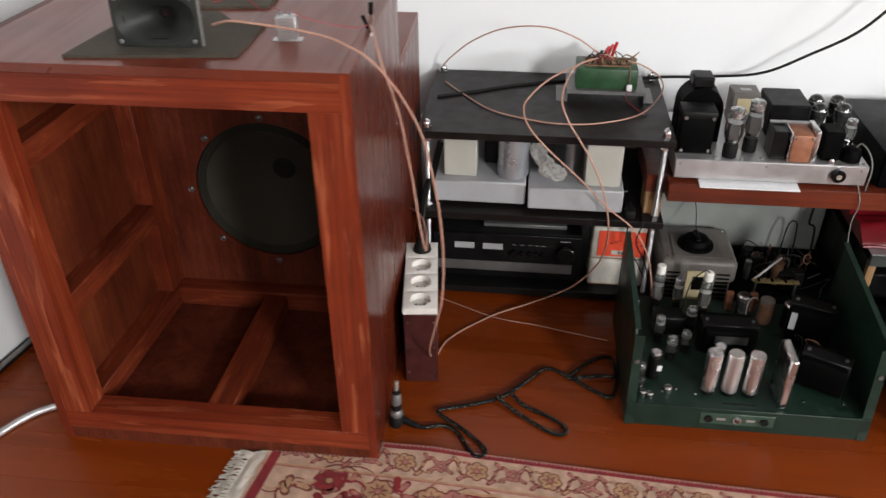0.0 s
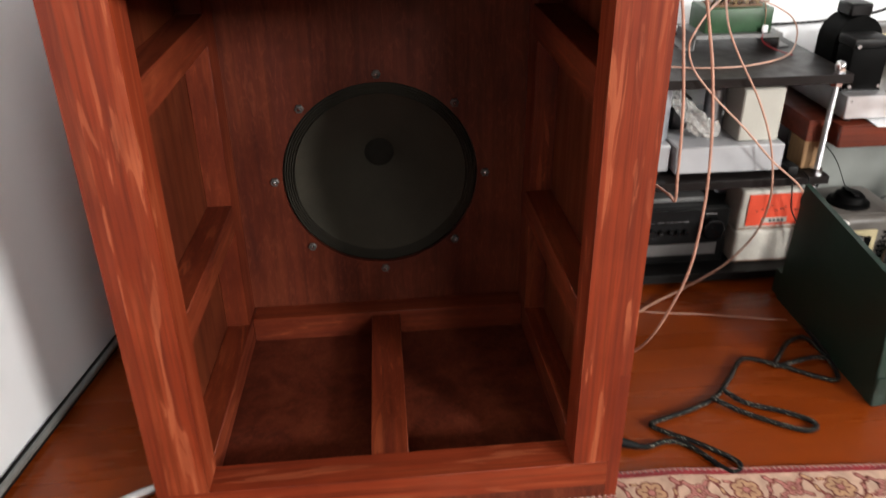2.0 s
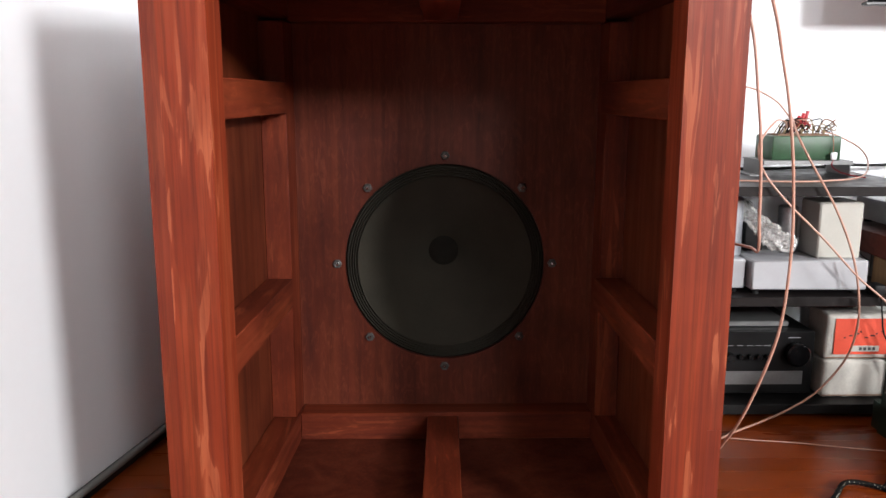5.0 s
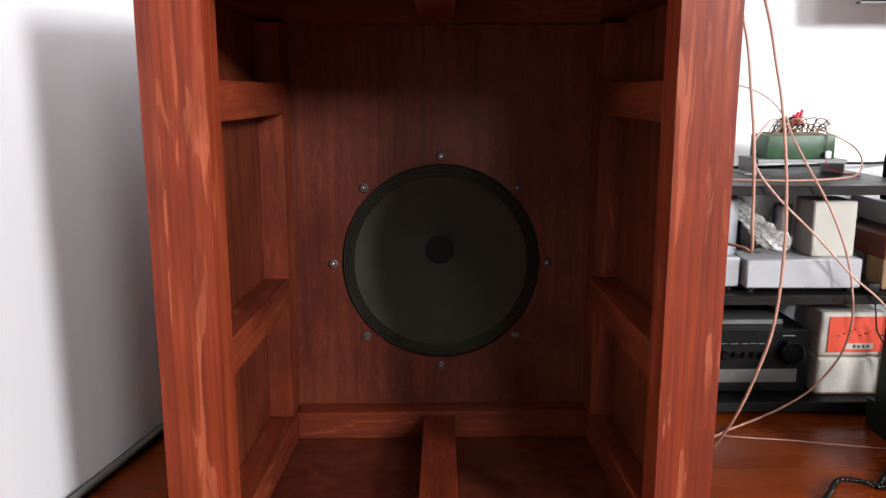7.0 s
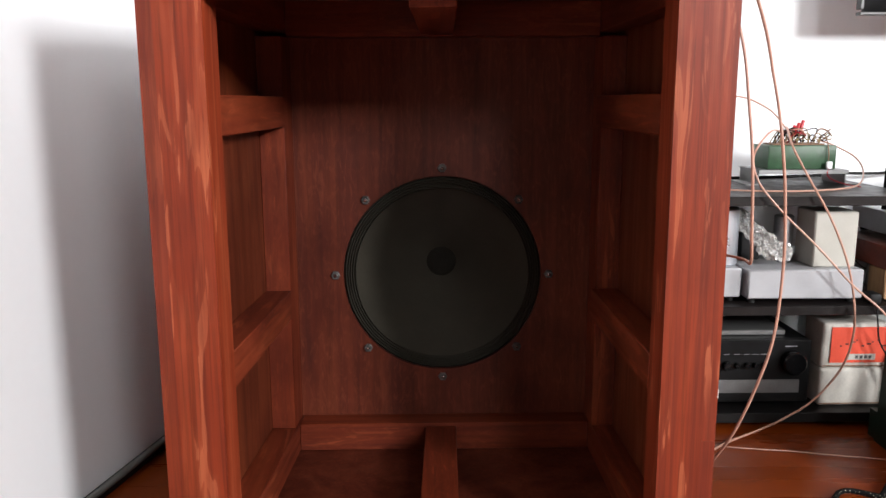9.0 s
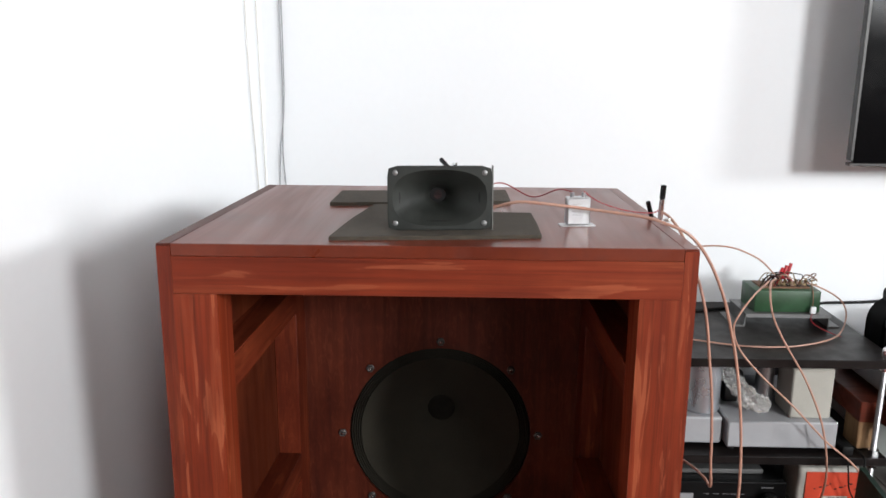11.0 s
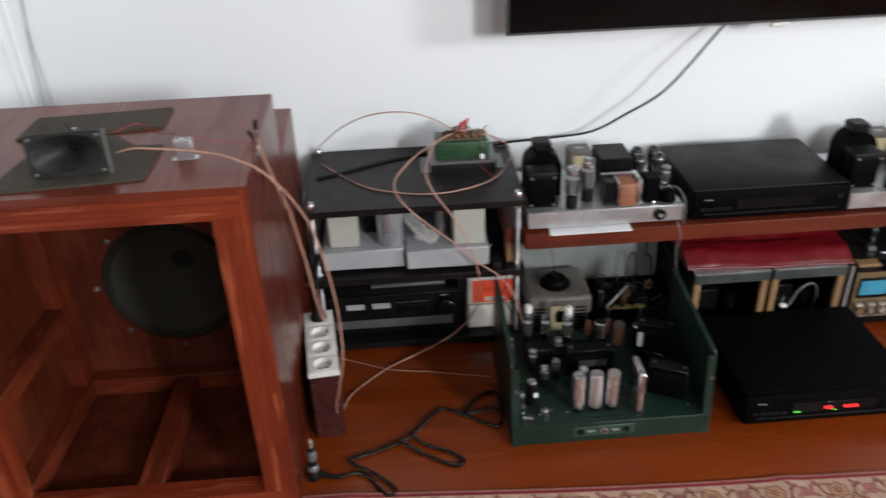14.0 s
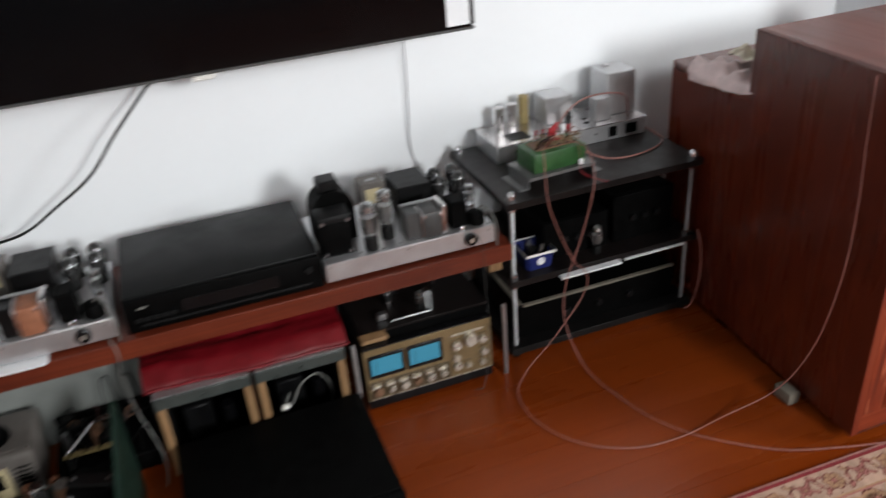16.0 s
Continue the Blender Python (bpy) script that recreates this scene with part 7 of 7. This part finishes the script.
def rug():
    r = thing("rug", (1.6, 0.6, 0), "cream patterned wool rug with red borders and floral scrolls", "rug")
    bm = bmesh.new()
    nx, vs = 150, [0, 0.02, 0.05, 0.09, 0.15, 0.3, 0.8, RDEEP]
    top, low = [], []
    across = sorted([RX0 + (RX1 - RX0) * i / nx for i in range(nx + 1)] + [CX1 + 0.0005, CX1 + 0.002])
    for x in across:
        top.append([bm.verts.new((x - skew(x, v), rug_y(x, v), rug_height(x, v))) for v in vs])
        low.append([bm.verts.new((x - skew(x, v), rug_y(x, v), 0.0005)) for v in vs])
    for a, b, c, d in zip(top, top[1:], low, low[1:]):
        for j in range(len(vs) - 1):
            bm.faces.new((a[j], a[j + 1], b[j + 1], b[j]))
        bm.faces.new((a[0], b[0], d[0], c[0]))
    part("rug_body", bm, RUG_CREAM, r)

    layers = {"dark_red_pattern": (bmesh.new(), RUG_RED), "rose_pattern": (bmesh.new(), RUG_PINK), "tan_pattern": (bmesh.new(), RUG_TAN), "brown_pattern": (bmesh.new(), RUG_BROWN)}

    def place(x, v, lift):
        return (x - skew(x, v), rug_y(x, v), rug_height(x, v) + lift)

    def blob(layer, x, v, fn, lift, n=18):
        b = layers[layer][0]
        ring = [b.verts.new(place(x + fn(2 * math.pi * k / n) * math.cos(2 * math.pi * k / n), v - fn(2 * math.pi * k / n) * math.sin(2 * math.pi * k / n), lift)) for k in range(n)]
        ctr = b.verts.new(place(x, v, lift))
        for k in range(n):
            b.faces.new((ctr, ring[k], ring[(k + 1) % n]))

    def strip(layer, pts, w, lift):
        b = layers[layer][0]
        prev = None
        for i, (x, v) in enumerate(pts):
            x2, v2 = pts[min(i + 1, len(pts) - 1)]
            x1, v1 = pts[max(i - 1, 0)]
            dx, dv = x2 - x1, v2 - v1
            n = math.hypot(dx, dv) or 1
            k = w * (0.4 + 0.6 * math.sin(math.pi * (i + 0.5) / len(pts)))
            now = [b.verts.new(place(x + s * dv / n * k, v - s * dx / n * k, lift)) for s in (-1, 1)]
            if prev:
                b.faces.new((prev[0], now[0], now[1], prev[1]))
            prev = now

    def flower(x, v, s, petals, outer, inner, turn):
        """Round petals, each with a dark outline, about a small eye."""
        for k in range(petals):
            a = 2 * math.pi * k / petals + turn
            px, pv = x + 0.6 * s * math.cos(a), v + 0.6 * s * math.sin(a)
            blob(outer, px, pv, lambda _: s * 0.46, 0.0003, 14)
            blob(inner, px, pv, lambda _: s * 0.34, 0.0006, 12)
            strip(outer, [(x + q * s * math.cos(a), v + q * s * math.sin(a)) for q in (0.25, 0.45, 0.65)], s * 0.06, 0.0008)
        blob(outer, x, v, lambda a: s * 0.26, 0.0009, 12)
        blob("tan_pattern" if inner != "tan_pattern" else "rose_pattern", x, v, lambda a: s * 0.22, 0.0011, 12)

    def leaf(x, v, s, ang, outer, inner):
        def shape(k):
            return lambda a: s * k * (0.36 + 0.64 * abs(math.cos(a - ang)) ** 3)
        blob(outer, x, v, shape(1.0), 0.0003, 20)
        blob(inner, x, v, shape(0.66), 0.0006, 20)

    def band(layer, v0, v1, lift, x0=RX0 + 0.004, x1=RX1):
        b = layers[layer][0]
        prev = None
        for x in [x0] + [q for q in across if x0 < q < x1] + [x1]:
            now = [b.verts.new(place(x, v, lift)) for v in (v0, v1)]
            if prev:
                b.faces.new((prev[0], prev[1], now[1], now[0]))
            prev = now

    rnd = random.Random(3)
    band("rose_pattern", 0.0, 0.004, 0.0004)
    band("dark_red_pattern", 0.004, 0.014, 0.0004)
    band("tan_pattern", 0.083, 0.087, 0.0003)
    band("rose_pattern", 0.087, 0.091, 0.0003)
    b = layers["dark_red_pattern"][0]
    q = [b.verts.new(place(x, v, 0.0005)) for x, v in ((RX0 + 0.004, 0.004), (RX0 + 0.024, 0.004), (RX0 + 0.024, 0.5), (RX0 + 0.004, 0.5))]
    b.faces.new(q[::-1])
    # pale whip stitches over the selvedge
    stitch = bmesh.new()
    for k in range(330):
        x = RX0 + 0.01 + k * 0.0092
        tube(stitch, [place(x, -0.0006, -0.003), place(x + 0.002, 0.0022, 0.0012), place(x + 0.0045, 0.0062, 0.0006)], 0.0011, 4, 2)
    tagged(part("stitching", stitch, RUG_STITCH, r, "pale stitches along the edge"), kind="stuff")
    # the border: rosettes and sprigs in turn, linked by a running scroll
    pitch, x, k = 0.072, RX0 + 0.06, 0
    while x < RX1 - 0.1:
        sg = 1 if k % 2 else -1
        if k % 2:
            flower(x, 0.047, 0.023, 6, "brown_pattern", "tan_pattern", rnd.random())
        else:
            flower(x, 0.047, 0.015, 5, "brown_pattern", "rose_pattern", rnd.random())
            for a in (0.5, 2.6, 3.9, 5.5):
                leaf(x + 0.02 * math.cos(a), 0.047 + 0.02 * math.sin(a), 0.011, -a, "brown_pattern", "rose_pattern")
        strip("brown_pattern", [(x + 0.012 + 0.05 * i / 12, 0.047 + 0.02 * math.sin(2 * math.pi * i / 12) * sg) for i in range(13)], 0.0026, 0.0003)
        for dx, dv, s, a in ((0.03, 0.022, 0.012, 0.7), (0.042, -0.02, 0.012, -0.9), (0.036, 0.0, 0.009, 1.5), (0.05, 0.018, 0.008, 0.1)):
            leaf(x + dx, 0.047 + dv * sg, s, a * sg, "brown_pattern", rnd.choice(("tan_pattern", "rose_pattern")))
        x += pitch
        k += 1
    # arched outlines in red and tan round cream cartouches
    x, k = RX0 + 0.03, 0
    while x < RX1 - 0.3:
        wide = 0.27
        strip("dark_red_pattern", [(x + wide * i / 30, 0.106 + 0.045 * abs(math.cos(math.pi * i / 30)) ** 1.5 + 0.006 * math.sin(9 * math.pi * i / 30)) for i in range(31)], 0.0026, 0.0005)
        strip("tan_pattern", [(x + wide * i / 30, 0.098 + 0.045 * abs(math.cos(math.pi * i / 30)) ** 1.5 + 0.006 * math.sin(9 * math.pi * i / 30)) for i in range(31)], 0.003, 0.0005)
        x += wide
        k += 1
    # the field: curling stems, red sprays, larger rosettes
    v = 0.128
    row = 0
    while v < RDEEP - 0.1:
        x = RX0 + 0.08 + 0.07 * (row % 2)
        while x < RX1 - 0.1:
            jx, jv = x + rnd.uniform(-0.02, 0.02), v + rnd.uniform(-0.015, 0.015)
            pick = rnd.random()
            if pick < 0.4:
                flower(jx, jv, rnd.uniform(0.024, 0.034), rnd.choice((6, 7, 8)), "brown_pattern", rnd.choice(("rose_pattern", "tan_pattern", "dark_red_pattern")), rnd.random() * 3)
            elif pick < 0.8:
                for q in range(5):
                    a = 2 * math.pi * q / 5 + rnd.random()
                    leaf(jx + 0.026 * math.cos(a), jv + 0.026 * math.sin(a), rnd.uniform(0.014, 0.022), -a, "dark_red_pattern", "dark_red_pattern" if q % 2 else "rose_pattern")
            else:
                for q in range(3):
                    leaf(jx + rnd.uniform(-0.03, 0.03), jv + rnd.uniform(-0.02, 0.02), 0.02, rnd.random() * 6, "brown_pattern", "tan_pattern")
            a0, sg = rnd.random() * 6, rnd.choice((-1, 1))
            strip(rnd.choice(("brown_pattern", "dark_red_pattern")), [(jx + (0.02 + 0.0035 * i) * math.cos(a0 + sg * 0.28 * i), jv + (0.02 + 0.0035 * i) * math.sin(a0 + sg * 0.28 * i)) for i in range(14)], 0.0022, 0.0002)
            x += 0.05 if v < 0.6 else 0.07
        v += 0.044 if v < 0.6 else 0.06
        row += 1
    for nm, (b, m) in layers.items():
        tagged(part(nm, b, m, r), kind="stuff")
    # woven white end band and fringe at the short end
    bm = bmesh.new()
    cols = []
    for j in range(9):
        w = j / 8
        col = []
        for i in range(61):
            v = 0.035 + 0.4 * i / 60
            n = noise.noise(Vector((w * 2.5, v * 40, 1.0)))
            col.append(bm.verts.new((RX0 + 0.003 - skew(RX0, v) - 0.03 * w + 0.004 * n * w, rug_y(RX0, v) - 0.01 * w, 0.006 + 0.004 * w * (1 - w) * 4 * (0.5 + n) + 0.002 * noise.noise(Vector((w * 6, v * 110, 5.0))))))
        cols.append(col)
    for p, q in zip(cols, cols[1:]):
        for i in range(60):
            bm.faces.new((p[i], q[i], q[i + 1], p[i + 1]))
    tagged(part("end_band", bm, RUG_WHITE, r, "crumpled white woven end band"), kind="stuff")
    bm = bmesh.new()
    for k in range(210):
        v = 0.035 + k * 0.0019
        xe, y = RX0 - 0.026 - skew(RX0, v), rug_y(RX0, v) - 0.01
        a, b = rnd.uniform(-0.6, 0.6), rnd.uniform(-0.5, 0.5)
        tube(bm, [(xe, y, 0.0065), (xe - 0.012, y + 0.008 * a, 0.006 + 0.003 * rnd.random()), (xe - 0.024, y + 0.012 * (a + b), 0.004), (xe - 0.03 - rnd.random() * 0.012, y + 0.02 * b, 0.0022)], 0.0011, 5, 3)
    tagged(part("fringe", bm, RUG_WHITE, r, "tangled white fringe"), kind="stuff")


rug()

# ---------------------------------------------------------------- floor boards
bx0, bx1, bw = -1.55, EAST, 0.118
shared = {}
y = SOUTH - 0.02
rnd = random.Random(8)
while y < NORTH:
    y2 = min(y + bw - 0.0006, NORTH)
    key = round(y2 - y, 4)
    if key not in shared:
        bm = boxed(bx0, bx1, -key / 2, key / 2, -0.012, 0.0)
        me = bpy.data.meshes.new("floorboard")
        bm.to_mesh(me)
        bm.free()
        me.materials.append(FLOOR)
        shared[key] = me
    ob = new("floorboard", shared[key])
    ob.parent = room_floor
    ob.location = Vector((0, (y + y2) / 2, 0)) - ORIGIN[room_floor.name]
    ob.location.x = -ORIGIN[room_floor.name].x
    y += bw
